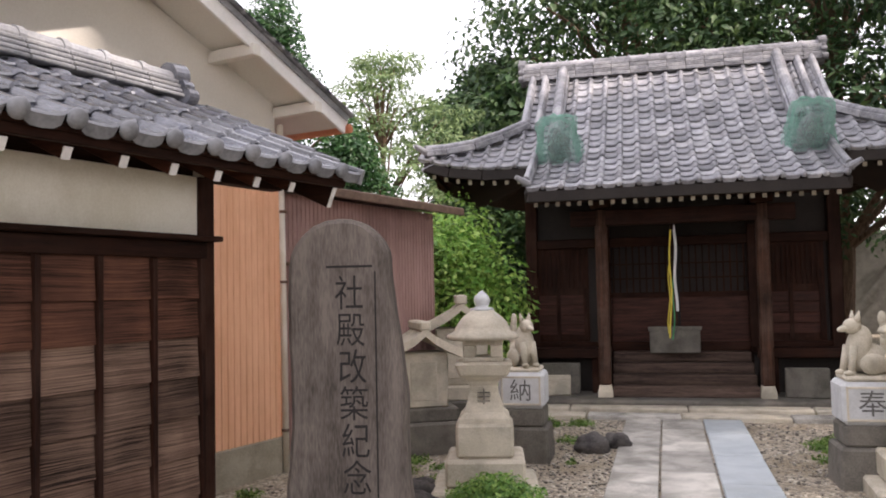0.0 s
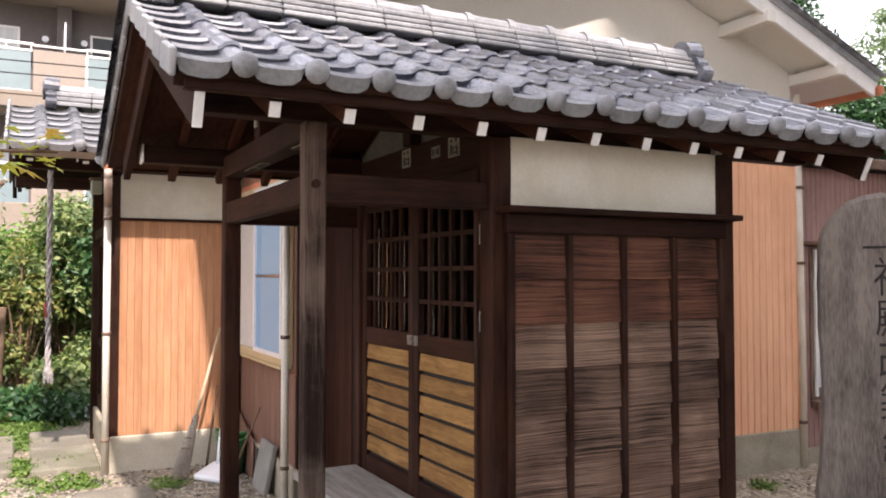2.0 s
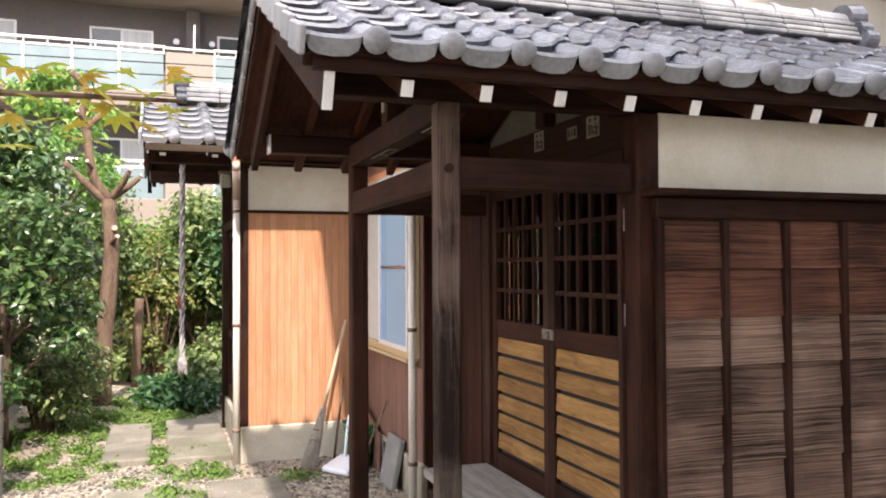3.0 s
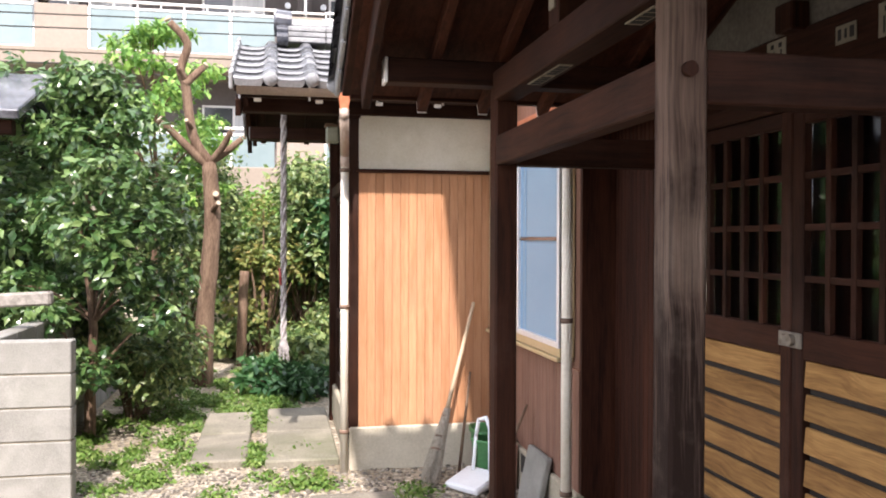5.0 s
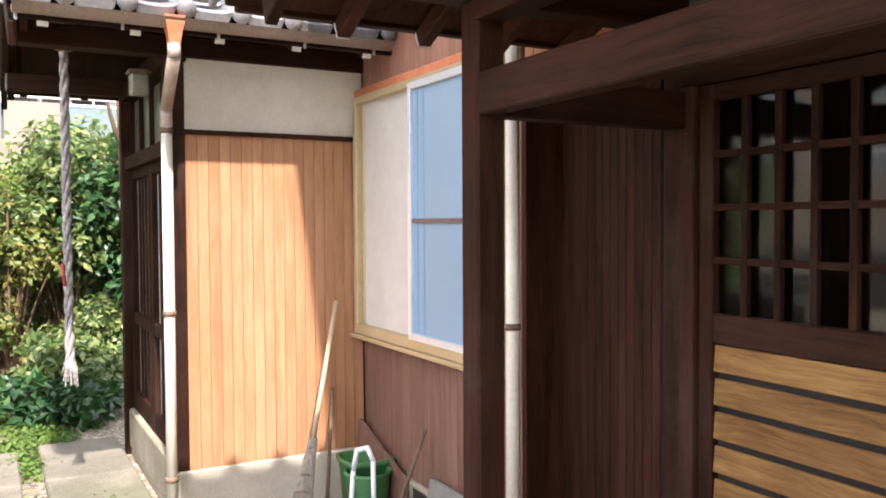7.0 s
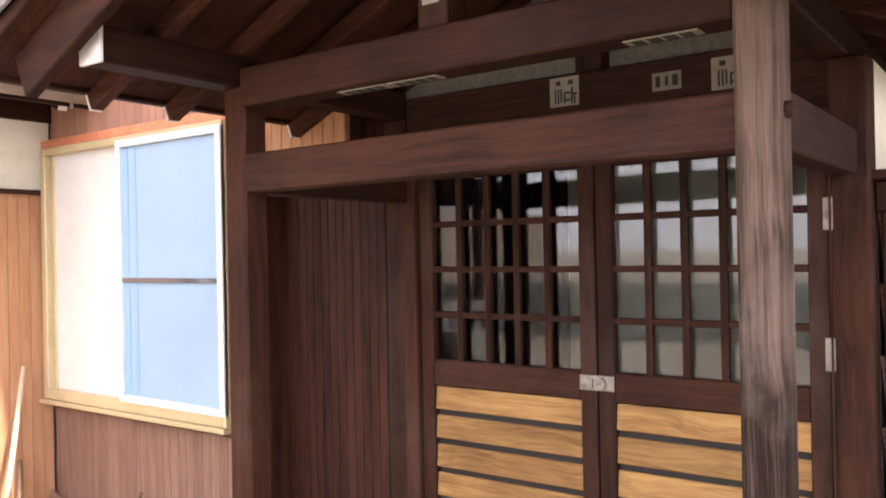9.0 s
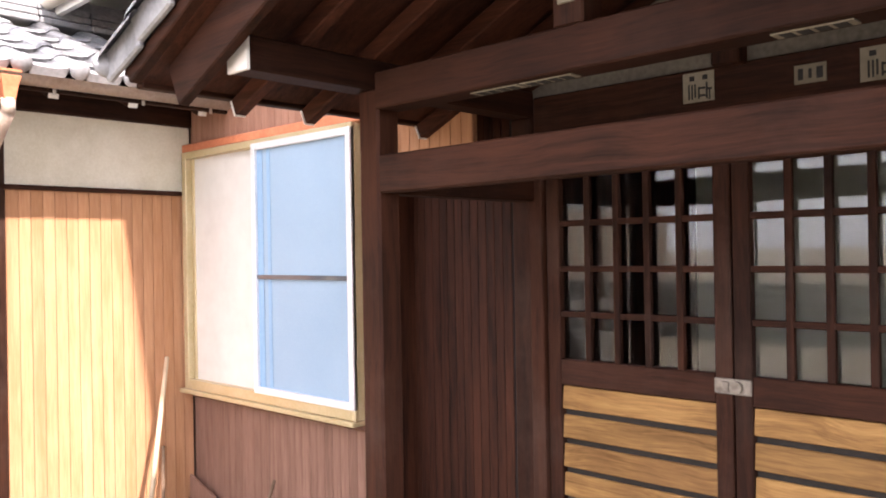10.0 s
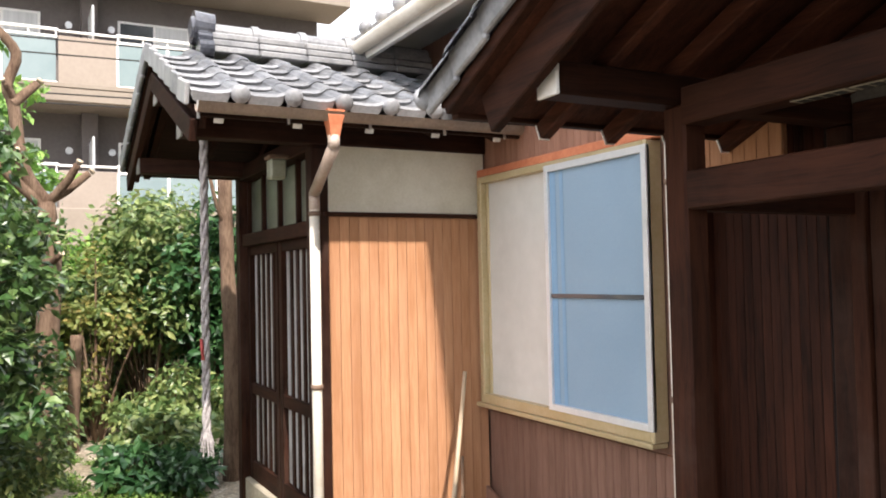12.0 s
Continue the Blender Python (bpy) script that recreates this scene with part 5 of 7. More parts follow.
def offering_box():
    x, y = hall_xy(-0.08, 0.7)
    t = thing("offering_box", (x, y, 0.62), HALL_YAW, "plain weathered wooden offering box on the hall's steps", "offering box", local=True)
    box("body", (-0.32, -0.13, 0.0), (0.32, 0.13, 0.33), stone_dark, t, 0.008)
    for k in range(5):
        box("slat", (-0.28, -0.12 + 0.05 * k, 0.33), (0.28, -0.095 + 0.05 * k, 0.345), wood_x, t, 0.002)
    box("rim", (-0.34, -0.15, 0.3), (0.34, -0.13, 0.35), stone_dark, t, 0.004)


offering_box()


def bell_cords():
    x, y = hall_xy(-0.09, 0.2)
    t = thing("shrine_bell", (x, y, 0.82), HALL_YAW, "shrine bell with cord of yellow, green and white cloth strips", "bell", local=True)
    for dx, z0, z1, m_, w in ((-0.05, 0.02, 1.4, yellow_cloth, 0.028), (-0.02, 0.0, 1.0, green_cloth, 0.024), (-0.075, 0.08, 0.95, yellow_cloth, 0.02), (0.03, 0.36, 1.46, white_cloth, 0.045)):
        bm = bmesh.new()
        n = 14
        prev = None
        for i in range(n + 1):
            f = i / n
            cx = dx + 0.012 * math.sin(f * 9 + dx * 40) + (0.03 * f if dx < 0 else 0)
            c = Vector((cx, 0.012 * math.cos(f * 7), z0 + (z1 - z0) * f))
            ring = [bm.verts.new(c + Vector((w * 0.7 * sx, 0.008 * sy, 0))) for sx, sy in ((-0.5, -1), (0.5, -1), (0.5, 1), (-0.5, 1))]
            if prev:
                for k in range(4):
                    bm.faces.new((prev[k], prev[(k + 1) % 4], ring[(k + 1) % 4], ring[k]))
            prev = ring
        part("cloth_strip", bm, m_, t)
    tube("bell_bar", (0, 0, 1.4), (0, 0, 1.62), 0.02, wood_v, t)


bell_cords()
for u, v, w, h, yaw in ((-1.72, 0.1, 0.62, 0.26, 6), (1.42, 0.05, 0.5, 0.36, -4), (-1.55, 0.28, 0.5, 0.4, 3)):
    x, y = hall_xy(u, v)
    t = thing("leaning_slab", (x, y, 0.12), HALL_YAW + yaw, "spare grey stone slab leaning under the veranda", "stone slab", group="spare slabs", local=True)
    box("slab", (-w / 2, -0.05, 0.0), (w / 2, 0.05, h), stone_pale if h < 0.3 else stone_dark, t, 0.012)


# ---- paved way ----
way = thing("paved_way", (-1.7, 7.8, 0), 14.5, "straight way of three rows of stone flags", "paving", kind="structure", local=True)


def paved_way():
    rng = random.Random(3)
    for c, (x0, x1, m_) in enumerate(((-0.62, -0.235, paving), (-0.225, 0.2, paving), (0.21, 0.62, paving_blue))):
        y = -7.0
        while y < 1.75:
            l = min(rng.uniform(0.85, 1.25), 1.78 - y)
            if l < 0.25:
                break
            mm = m_ if rng.random() < 0.85 else paving
            box("flagstone", (x0 + rng.uniform(0, 0.008), y + 0.006, -0.04), (x1 - rng.uniform(0, 0.008), y + l - 0.006, 0.022 + rng.uniform(-0.004, 0.006)), mm, way, 0.008)
            y += l


paved_way()
for i, (u0, u1) in enumerate(((-2.6, -1.15), (-1.13, -0.1), (-0.08, 1.05), (1.07, 2.6))):
    a = hall_xy((u0 + u1) / 2, -0.98)
    t = thing("kerb_flag", (a[0], a[1], 0), HALL_YAW, "long pale stone flag before the hall", "paving stone", group="flags before the hall", local=True)
    box("stone", (-(u1 - u0) / 2, -0.14, -0.04), ((u1 - u0) / 2, 0.16, 0.05), paving if i % 2 else stone_pale, t, 0.01)


# ---- stele ----
def stele():
    x, y = -2.42, 3.69
    yaw = 24.0
    t = thing("memorial_stele", (x, y, 0), yaw, "tall rounded slab of purple-grey stone carved with a column of characters", "stele", local=True)
    bm = bmesh.new()
    n = 40
    outline = []
    for i in range(n + 1):
        f = i / n
        z = 0.05 + 1.62 * f
        outline.append((-0.315 + 0.03 * f - 0.012 * math.sin(f * 9) - 0.012 * noise.noise(Vector((f * 9, 1, 0))), z))
    top = [(-0.28, 1.705), (-0.258, 1.745), (-0.218, 1.795), (-0.165, 1.838), (-0.1, 1.864), (-0.03, 1.872), (0.04, 1.867), (0.1, 1.846), (0.15, 1.806), (0.19, 1.755), (0.215, 1.705)]
    right = []
    for i in range(n + 1):
        f = 1 - i / n
        right.append((0.335 - 0.11 * f ** 1.6 + 0.009 * math.sin(f * 11 + 1) + 0.01 * noise.noise(Vector((f * 8, 5, 0))), 0.05 + 1.62 * f))
    pts = outline + top + right
    front = [bm.verts.new((p[0], -0.08, p[1])) for p in pts]
    bev = [bm.verts.new((p[0] * 0.93, -0.105, 0.9 + (p[1] - 0.9) * 0.975)) for p in pts]
    back = [bm.verts.new((p[0] * 0.97, 0.09, p[1])) for p in pts]
    m = len(pts)
    for i in range(m):
        j = (i + 1) % m
        bm.faces.new((front[i], front[j], back[j], back[i]))
        bm.faces.new((bev[i], bev[j], front[j], front[i]))
    bm.faces.new(list(reversed(bev)))
    bm.faces.new(back)
    bmesh.ops.recalc_face_normals(bm, faces=bm.faces)
    part("slab", bm, stele_mat, t)
    # border lines and column of characters; dark colour gives the grooves' shade
    box("carved_line", (-0.095, -0.1075, 1.62), (0.14, -0.1045, 1.632), carved, t, 0)
    box("carved_line", (0.15, -0.1075, 0.2), (0.158, -0.1045, 1.6), carved, t, 0)
    for k, ch in enumerate("社殿改築紀念碑"):
        m_ = Matrix.Translation((0.02 + 0.006 * k, -0.1055, 1.48 - 0.185 * k)) @ pose(0, 0, 0, 90) @ Matrix.Diagonal((0.82, 1.0, 1, 1))
        writing("carved_character", ch, 0.185, m_, carved, t, 0.003)
    bm = bmesh.new()
    add_box(bm, (-0.45, -0.25, -0.05), (0.45, 0.25, 0.1), 0.04)
    part("base_stone", bm, stone_dark, t)


stele()


# ---- lantern, wayside shrines, fox pedestals ----
def square_block(t, name, w, z0, z1, m_, bevel=0.015, w2=None):
    bm = bmesh.new()
    add_box(bm, (-w / 2, -w / 2, z0), (w / 2, w / 2, z1), bevel)
    if w2:
        for v in bm.verts:
            if v.co.z > (z0 + z1) / 2:
                v.co.x *= w2 / w
                v.co.y *= w2 / w
    return part(name, bm, m_, t)


def stone_lantern(x, y, yaw, label):
    t = thing("stone_lantern", (x, y, 0), yaw, label, "stone lantern", group="stone lanterns", local=True)
    square_block(t, "lower_step", 0.75, -0.05, 0.12, stone_pale, 0.02)
    square_block(t, "middle_step", 0.56, 0.12, 0.31, stone_pale, 0.02)
    square_block(t, "pedestal", 0.41, 0.31, 0.55, stone_pale, 0.02)
    # shaft: square in plan, flared to its foot and cut in at the neck
    bm = bmesh.new()
    lathe(bm, [(0.19, 0.55), (0.188, 0.585), (0.15, 0.625), (0.125, 0.69), (0.108, 0.76), (0.102, 0.81), (0.112, 0.84), (0.15, 0.876)], 4)
    bmesh.ops.transform(bm, matrix=Matrix.Diagonal((1.36, 1.36, 1, 1)), verts=bm.verts)
    sh = part("shaft", bm, stone_pale, t)
    bmw = bmesh.new()
    for k in range(3):
        add_box(bmw, (-0.045, -0.131, 0.70 + 0.03 * k), (0.045, -0.1, 0.708 + 0.03 * k))
    add_box(bmw, (-0.005, -0.133, 0.68), (0.005, -0.1, 0.79))
    part("worn_writing", bmw, stone_dark, sh)
    square_block(t, "platform", 0.35, 0.876, 0.98, stone_pale, 0.015, 0.41)
    # fire box: four corner posts, sill and head round an open chamber
    fb = square_block(t, "fire_box_floor", 0.29, 0.98, 1.015, stone_pale, 0.005)
    for sx in (-1, 1):
        for sy in (-1, 1):
            box("fire_box_post", (sx * 0.097 - 0.045, sy * 0.097 - 0.045, 1.015), (sx * 0.097 + 0.045, sy * 0.097 + 0.045, 1.1), stone_pale, fb, 0.006)
    square_block(t, "fire_box_top", 0.29, 1.1, 1.14, stone_pale, 0.005)
    bm = bmesh.new()
    lathe(bm, [(0.17, 1.14), (0.245, 1.135), (0.268, 1.15), (0.262, 1.17), (0.21, 1.195), (0.195, 1.23), (0.172, 1.27), (0.13, 1.31), (0.095, 1.335), (0.085, 1.35)], 28, None, 0.12)
    part("cap", bm, stone_pale, t, smooth=True)
    bm = bmesh.new()
    lathe(bm, [(0.09, 1.345), (0.085, 1.362), (0.045, 1.372), (0.052, 1.39), (0.062, 1.415), (0.055, 1.445), (0.03, 1.468), (0.006, 1.492)], 20)
    part("finial", bm, stone_white, t, smooth=True)


def wayside_shrine(x, y, yaw, s, label, pale=False):
    t = thing("stone_wayside_shrine", (x, y, 0), yaw, label, "stone shrine", group="stone wayside shrines", local=True)
    body = stone_pale
    box("base", (-0.36 * s, -0.3 * s, -0.05), (0.36 * s, 0.3 * s, 0.28 * s), stone_dark, t, 0.02)
    box("upper_base", (-0.3 * s, -0.25 * s, 0.28 * s), (0.3 * s, 0.25 * s, 0.4 * s), stone_dark if not pale else stone_pale, t, 0.015)
    b = box("body", (-0.22 * s, -0.18 * s, 0.4 * s), (0.22 * s, 0.18 * s, 0.88 * s), body, t, 0.012)
    box("niche_door", (-0.12 * s, -0.187 * s, 0.46 * s), (0.12 * s, -0.175 * s, 0.8 * s), stone_pale, b, 0.004)
    bm = bmesh.new()
    n = 8
    sec = []
    for i in range(n + 1):
        f = i / n * 2 - 1
        z = 0.9 * s + 0.2 * s * (1 - abs(f) ** 0.75)
        sec.append((f * 0.36 * s, z))
    low = [(p[0] * 0.95, p[1] - 0.07 * s) for p in sec]
    ring = sec + low[::-1]
    fr = [bm.verts.new((p[0], -0.3 * s, p[1])) for p in ring]
    bk = [bm.verts.new((p[0], 0.3 * s, p[1])) for p in ring]
    for i in range(len(ring)):
        j = (i + 1) % len(ring)
        bm.faces.new((fr[i], fr[j], bk[j], bk[i]))
    bm.faces.new(fr[::-1])
    bm.faces.new(bk)
    bmesh.ops.recalc_face_normals(bm, faces=bm.faces)
    part("roof", bm, stone_pale, t)
    box("ridge", (-0.05 * s, -0.31 * s, 1.08 * s), (0.05 * s, 0.31 * s, 1.16 * s), stone_pale, t, 0.015)


def fox_statue(x, y, z, yaw):
    """A seated fox in stone: one plain mesh."""
    bm = bmesh.new()
    def blob(c, r, ry=0):
        bmesh.ops.create_icosphere(bm, subdivisions=3, radius=1.0, matrix=pose(*c, 0, ry, 0) @ Matrix.Diagonal((*r, 1)))
    blob((-0.04, 0, 0.12), (0.13, 0.085, 0.11), 10)
    blob((0.03, 0, 0.22), (0.085, 0.075, 0.15), -14)
    blob((0.075, 0, 0.36), (0.065, 0.052, 0.06))
    blob((0.135, 0, 0.345), (0.055, 0.026, 0.024), 12)
    for s in (-1, 1):
        bmesh.ops.create_cone(bm, cap_ends=True, segments=8, radius1=0.028, radius2=0.004, depth=0.085, matrix=pose(0.05, s * 0.032, 0.435, s * -10, -8, 0))
        add_tube(bm, (0.09, s * 0.04, 0.22), (0.13, s * 0.045, 0.02), 0.028, 0.022, 10)
        blob((0.14, s * 0.045, 0.02), (0.045, 0.026, 0.022))
        blob((-0.02, s * 0.075, 0.08), (0.1, 0.035, 0.08))
    for k in range(7):
        f = k / 6
        blob((-0.13 - 0.05 * math.sin(f * 2.6), 0, 0.05 + 0.36 * f), (0.05 - 0.02 * f, 0.042 - 0.018 * f, 0.06))
    bmesh.ops.transform(bm, matrix=Matrix.Diagonal((1.05, 1.15, 1.0, 1)), verts=bm.verts)
    me = bpy.data.meshes.new("fox_statue")
    bm.to_mesh(me)
    bm.free()
    me.materials.append(stone_pale)
    me.polygons.foreach_set("use_smooth", [True] * len(me.polygons))
    ob = new("fox_statue", me)
    ob.matrix_world = pose(x, y, z, 0, 0, yaw)
    tagged(ob, "seated stone fox statue with upright tail on a pedestal", "statue", "pair of foxes")


def fox_pedestal(x, y, yaw, ch):
    t = thing("fox_pedestal", (x, y, 0), yaw, "stepped stone pedestal with a white block carved " + ("with a large character"), "pedestal", "fox pedestals", local=True)
    square_block(t, "base", 0.48, -0.05, 0.3, stone_dark, 0.02, 0.45)
    square_block(t, "neck", 0.385, 0.3, 0.46, stone_dark, 0.02)
    b = square_block(t, "block", 0.4, 0.46, 0.77, stone_white, 0.03)
    for sx in (-1, 1):
        box("carved_border", (sx * 0.165 - 0.008, -0.2035, 0.49), (sx * 0.165 + 0.008, -0.199, 0.74), stone_pale, b, 0.002)
    for z in (0.49, 0.724):
        box("carved_border", (-0.156, -0.2035, z), (0.156, -0.199, z + 0.016), stone_pale, b, 0.002)
    # Raised character; its darker colour paints in the groove's shade.
    writing("carved_character", ch, 0.2, Matrix.Translation((0, -0.2, 0.605)) @ pose(0, 0, 0, 90), carved_faint, b, 0.004)
    square_block(t, "plate", 0.33, 0.77, 0.81, stone_pale, 0.015)
    fox_statue(x, y, 0.808, yaw - 90 + (35 if ch == "納" else -70))


stone_lantern(-2.63, 5.62, 26, "weathered pale stone lantern with a round cap on stepped base")
stone_lantern(0.16, 6.75, 12, "weathered pale stone lantern with a round cap on stepped base")
fox_pedestal(-2.93, 7.0, 16, "納")
fox_pedestal(-0.22, 7.12, 16, "奉")
wayside_shrine(-3.98, 6.95, 42, 1.05, "old stone wayside shrine with a curved stone roof")
wayside_shrine(-4.15, 8.1, 30, 1.25, "taller stone wayside shrine behind the lantern", True)


# ---- shed ----
def shed():
    t = thing("shed", (-5.6, 7.0, 0), 0, "purple-brown ribbed sheet-metal shed with a low roof", "shed")
    ribbed("sheet_wall", t, (-4.62, 5.72), (-4.62, 8.35), 0.1, 2.38, 0.06, metal_purple, (1, 0))
    ribbed("sheet_wall", t, (-4.62, 8.35), (-7.0, 8.35), 0.1, 2.38, 0.06, metal_purple, (0, 1))
    box("core", (-7.0, 5.72, 0.0), (-4.64, 8.33, 2.36), shade_black, t, 0)
    bm = bmesh.new()
    add_beam(bm, (-4.35, 7.1, 2.42), (-7.2, 7.1, 2.62), 2.95, 0.05, 0.008)
    part("roof_sheet", bm, metal_purple, t)
    box("fascia", (-4.38, 5.62, 2.36), (-4.34, 8.6, 2.44), band_mat, t, 0.005)
    box("plinth", (-4.68, 5.7, -0.05), (-4.6, 8.38, 0.12), concrete, t, 0.01)
    d = box("sliding_door", (-4.612, 5.83, 0.5), (-4.59, 6.75, 1.74), band_mat, t, 0.004, "sliding door with dark glass above a pale panel")
    for y0 in (5.86, 6.31):
        box("glass_pane", (-4.589, y0 + 0.03, 1.2), (-4.583, y0 + 0.38, 1.7), win_dark, d, 0.001)
        box("panel", (-4.589, y0 + 0.03, 0.6), (-4.58, y0 + 0.38, 1.16), alu, d, 0.003, "pale aluminium panel")
        box("rail", (-4.589, y0 + 0.02, 1.162), (-4.572, y0 + 0.39, 1.198), white_paint, d, 0.002)
        for y in (y0, y0 + 0.385):
            box("stile", (-4.589, y, 0.53), (-4.57, y + 0.028, 1.71), white_paint, d, 0.002)
    box("door_hood", (-4.6, 5.76, 1.745), (-4.42, 6.85, 1.775), band_mat, t, 0.005, "thin sheet-metal hood")
    box("door_step", (-4.6, 5.83, 0.44), (-4.53, 6.75, 0.498), band_mat, t, 0.004)


shed()

# ---- slabs, block wall and yard clutter ----
for lo, hi, lab in (((-8.6, 0.24), (-6.88, 0.72), "pale concrete slab before the annex"), ((-8.5, -0.24), (-6.95, 0.12), "mossy concrete slab with grass in its joint"),
                    ((-6.2, -0.15), (-5.65, 0.45), "half-buried concrete slab in gravel"), ((-6.25, 0.5), (-5.55, 1.0), "half-buried concrete slab in gravel")):
    cx, cy = (lo[0] + hi[0]) / 2, (lo[1] + hi[1]) / 2
    far = lo[0] < -8
    t = thing("concrete_slab", (cx, cy, 0), 0, lab, "slab", local=True)
    w, h = hi[0] - lo[0], hi[1] - lo[1]
    n = 2 if far else 1
    for k in range(n):
        box("slab", (-w / 2 + w * k / n + 0.006, -h / 2, -0.05), (-w / 2 + w * (k + 1) / n - 0.006, h / 2, 0.05 if far else 0.012), slab_mat, t, 0.01)


def block_wall():
    t = thing("block_wall", (-6.25, -1.2, 0), 0, "low wall of grey concrete blocks with open joints", "block wall")
    for k in range(5):
        z = 0.186 * k
        box("block", (-6.41, -1.22, z + 0.004), (-6.29, -0.80, z + 0.182), block_mat, t, 0.006)
        for i in range(9):
            box("block", (-6.415 - 0.4 * (i + 1) + 0.006, -1.345, z + 0.004), (-6.415 - 0.4 * i, -1.225, z + 0.182), block_mat, t, 0.006)
    box("mortar", (-6.4, -1.21, 0.0), (-6.3, -0.81, 0.92), concrete, t, 0)
    box("mortar", (-10.0, -1.335, 0.0), (-6.3, -1.235, 0.92), concrete, t, 0)


block_wall()


def grey_rail():
    t = thing("timber_rail", (-6.95, -1.4, 0), 0, "grey weathered timber rail on posts behind the block wall", "rail")
    for y in (-1.95, -1.42):
        box("post", (-7.0, y - 0.04, 0.0), (-6.92, y + 0.04, 1.06), step_grey, t, 0.006)
    beam("rail", (-6.95, -2.3, 1.07), (-6.95, -1.06, 1.12), 0.1, 0.085, step_grey, t, 0.012)


grey_rail()


def garden_shelter():
    t = thing("garden_shelter", (-8.6, -2.5, 0), 0, "low dark shelter roof showing behind the hedge", "shelter")
    for x in (-9.4, -7.8):
        for y in (-3.3, -1.7):
            box("post", (x - 0.05, y - 0.05, 0), (x + 0.05, y + 0.05, 2.3), wood_v, t, 0.006)
    for x0 in (-7.55, -9.65):
        beam("roof_slope", (x0, -2.47, 2.34), (-8.6, -2.47, 2.78), 2.1, 0.07, tile_mat, t, 0.01)
    for x in (-7.72, -9.48):
        box("eave_beam", (x - 0.05, -3.45, 2.22), (x + 0.05, -1.5, 2.32), wood_y, t, 0.005)


garden_shelter()


def broom():
    t = thing("bamboo_broom", (-6.47, 1.42, 0), 0, "worn twig broom with bamboo handle leaning on the wall", "broom")
    a, b = Vector((-6.43, 1.34, 0.40)), Vector((-6.70, 1.58, 1.08))
    tube("handle", a, b, 0.0135, bamboo, t, 0.011, 10)
    rng = random.Random(4)
    bm = bmesh.new()
    d = (a - b).normalized()
    for k in range(300):
        an, r = rng.uniform(0, 6.283), rng.uniform(0.2, 1)
        s = Vector((math.cos(an), math.sin(an), 0))
        p = a - d * 0.05 + s * 0.02 * r
        q = a + d * rng.uniform(0.30, 0.42) + s * 0.062 * r
        q.z = max(q.z, 0.012)
        add_tube(bm, p, q, 0.003, 0.0016, 4)
    part("brush_head", bm, straw, t)
    for f in (0.0, 0.13, 0.21):
        tube("binding", a + d * f, a + d * (f + 0.01), 0.024 + f * 0.09, band_mat, t)


broom()


def bucket_and_pan():
    t = thing("green_bucket", (-6.35, 1.6, 0), 0, "dark green plastic bucket standing in the corner", "bucket", local=True)
    bm = bmesh.new()
    lathe(bm, [(0.085, 0.0), (0.11, 0.25), (0.118, 0.26), (0.118, 0.275), (0.105, 0.275), (0.08, 0.02)], 24)
    part("pail", bm, plastic_green, t, smooth=True)
    t = thing("dustpan", (-6.2, 1.45, 0), 35, "white plastic long-handled dustpan on the gravel", "dustpan", local=True)
    bm = bmesh.new()
    add_box(bm, (-0.13, -0.1, 0.01), (0.13, 0.12, 0.05), 0.012)
    for v in bm.verts:
        if v.co.y > 0.05:
            v.co.z = v.co.z * 1.9 + 0.01
    part("scoop", bm, plastic_white, t)
    bm = bmesh.new()
    pts = [Vector((-0.06, 0.08, 0.07)), Vector((-0.05, 0.1, 0.3)), Vector((-0.03, 0.1, 0.40)), Vector((0.03, 0.1, 0.42)), Vector((0.06, 0.1, 0.36)), Vector((0.07, 0.09, 0.09))]
    for p, q in zip(pts, pts[1:]):
        add_tube(bm, p, q, 0.012, 0.012, 10)
        bmesh.ops.create_uvsphere(bm, u_segments=8, v_segments=6, radius=0.012, matrix=Matrix.Translation(q))
    part("handle", bm, plastic_white, t, smooth=True)
    for i, (x, y, l, rz, lab) in enumerate(((-6.63, 1.5, 0.62, 25, "old brown stick leaning in the corner"), (-5.95, 1.6, 0.55, -30, "grey stick leaning on the siding"))):
        t = thing("stick", (x, y, 0), rz, lab, "stick", local=True)
        tube("rod", (0.08, -0.1, 0.0), (-0.06, 0.1, l), 0.011, bark, t, 0.008, 8)
    t = thing("green_planter", (-6.47, 1.64, 0), 0, "green plastic planter with dry stalks behind the bucket", "planter", local=True)
    bm = bmesh.new()
    lathe(bm, [(0.1, 0.0), (0.125, 0.28), (0.135, 0.285), (0.135, 0.31), (0.12, 0.31), (0.1, 0.2)], 20, None, 0.5)
    part("pot", bm, plastic_green, t, smooth=True)
    t = thing("leaning_board", (-6.45, 1.7, 0), 0, "thin brown board leaning along the foot of the siding", "board")
    bm = bmesh.new()
    va = [bm.verts.new(c) for c in ((-6.73, 1.715, 0.0), (-6.14, 1.71, 0.0), (-6.16, 1.725, 0.26), (-6.73, 1.73, 0.44))]
    bm.faces.new(va)
    g = bmesh.ops.extrude_face_region(bm, geom=bm.faces[:])
    bmesh.ops.translate(bm, verts=[v for v in g["geom"] if isinstance(v, bmesh.types.BMVert)], vec=(0, -0.014, 0))
    bmesh.ops.recalc_face_normals(bm, faces=bm.faces)
    part("board", bm, brown_strip, t)
    t = thing("leaning_slate", (-5.75, 1.66, 0), 0, "grey slab leaning against the house plinth", "slab", local=True)
    box("slab", (-0.16, -0.02, 0.0), (0.16, 0.02, 0.34), block_mat, t, 0.008, m=pose(0, 0, 0, -12))


bucket_and_pan()


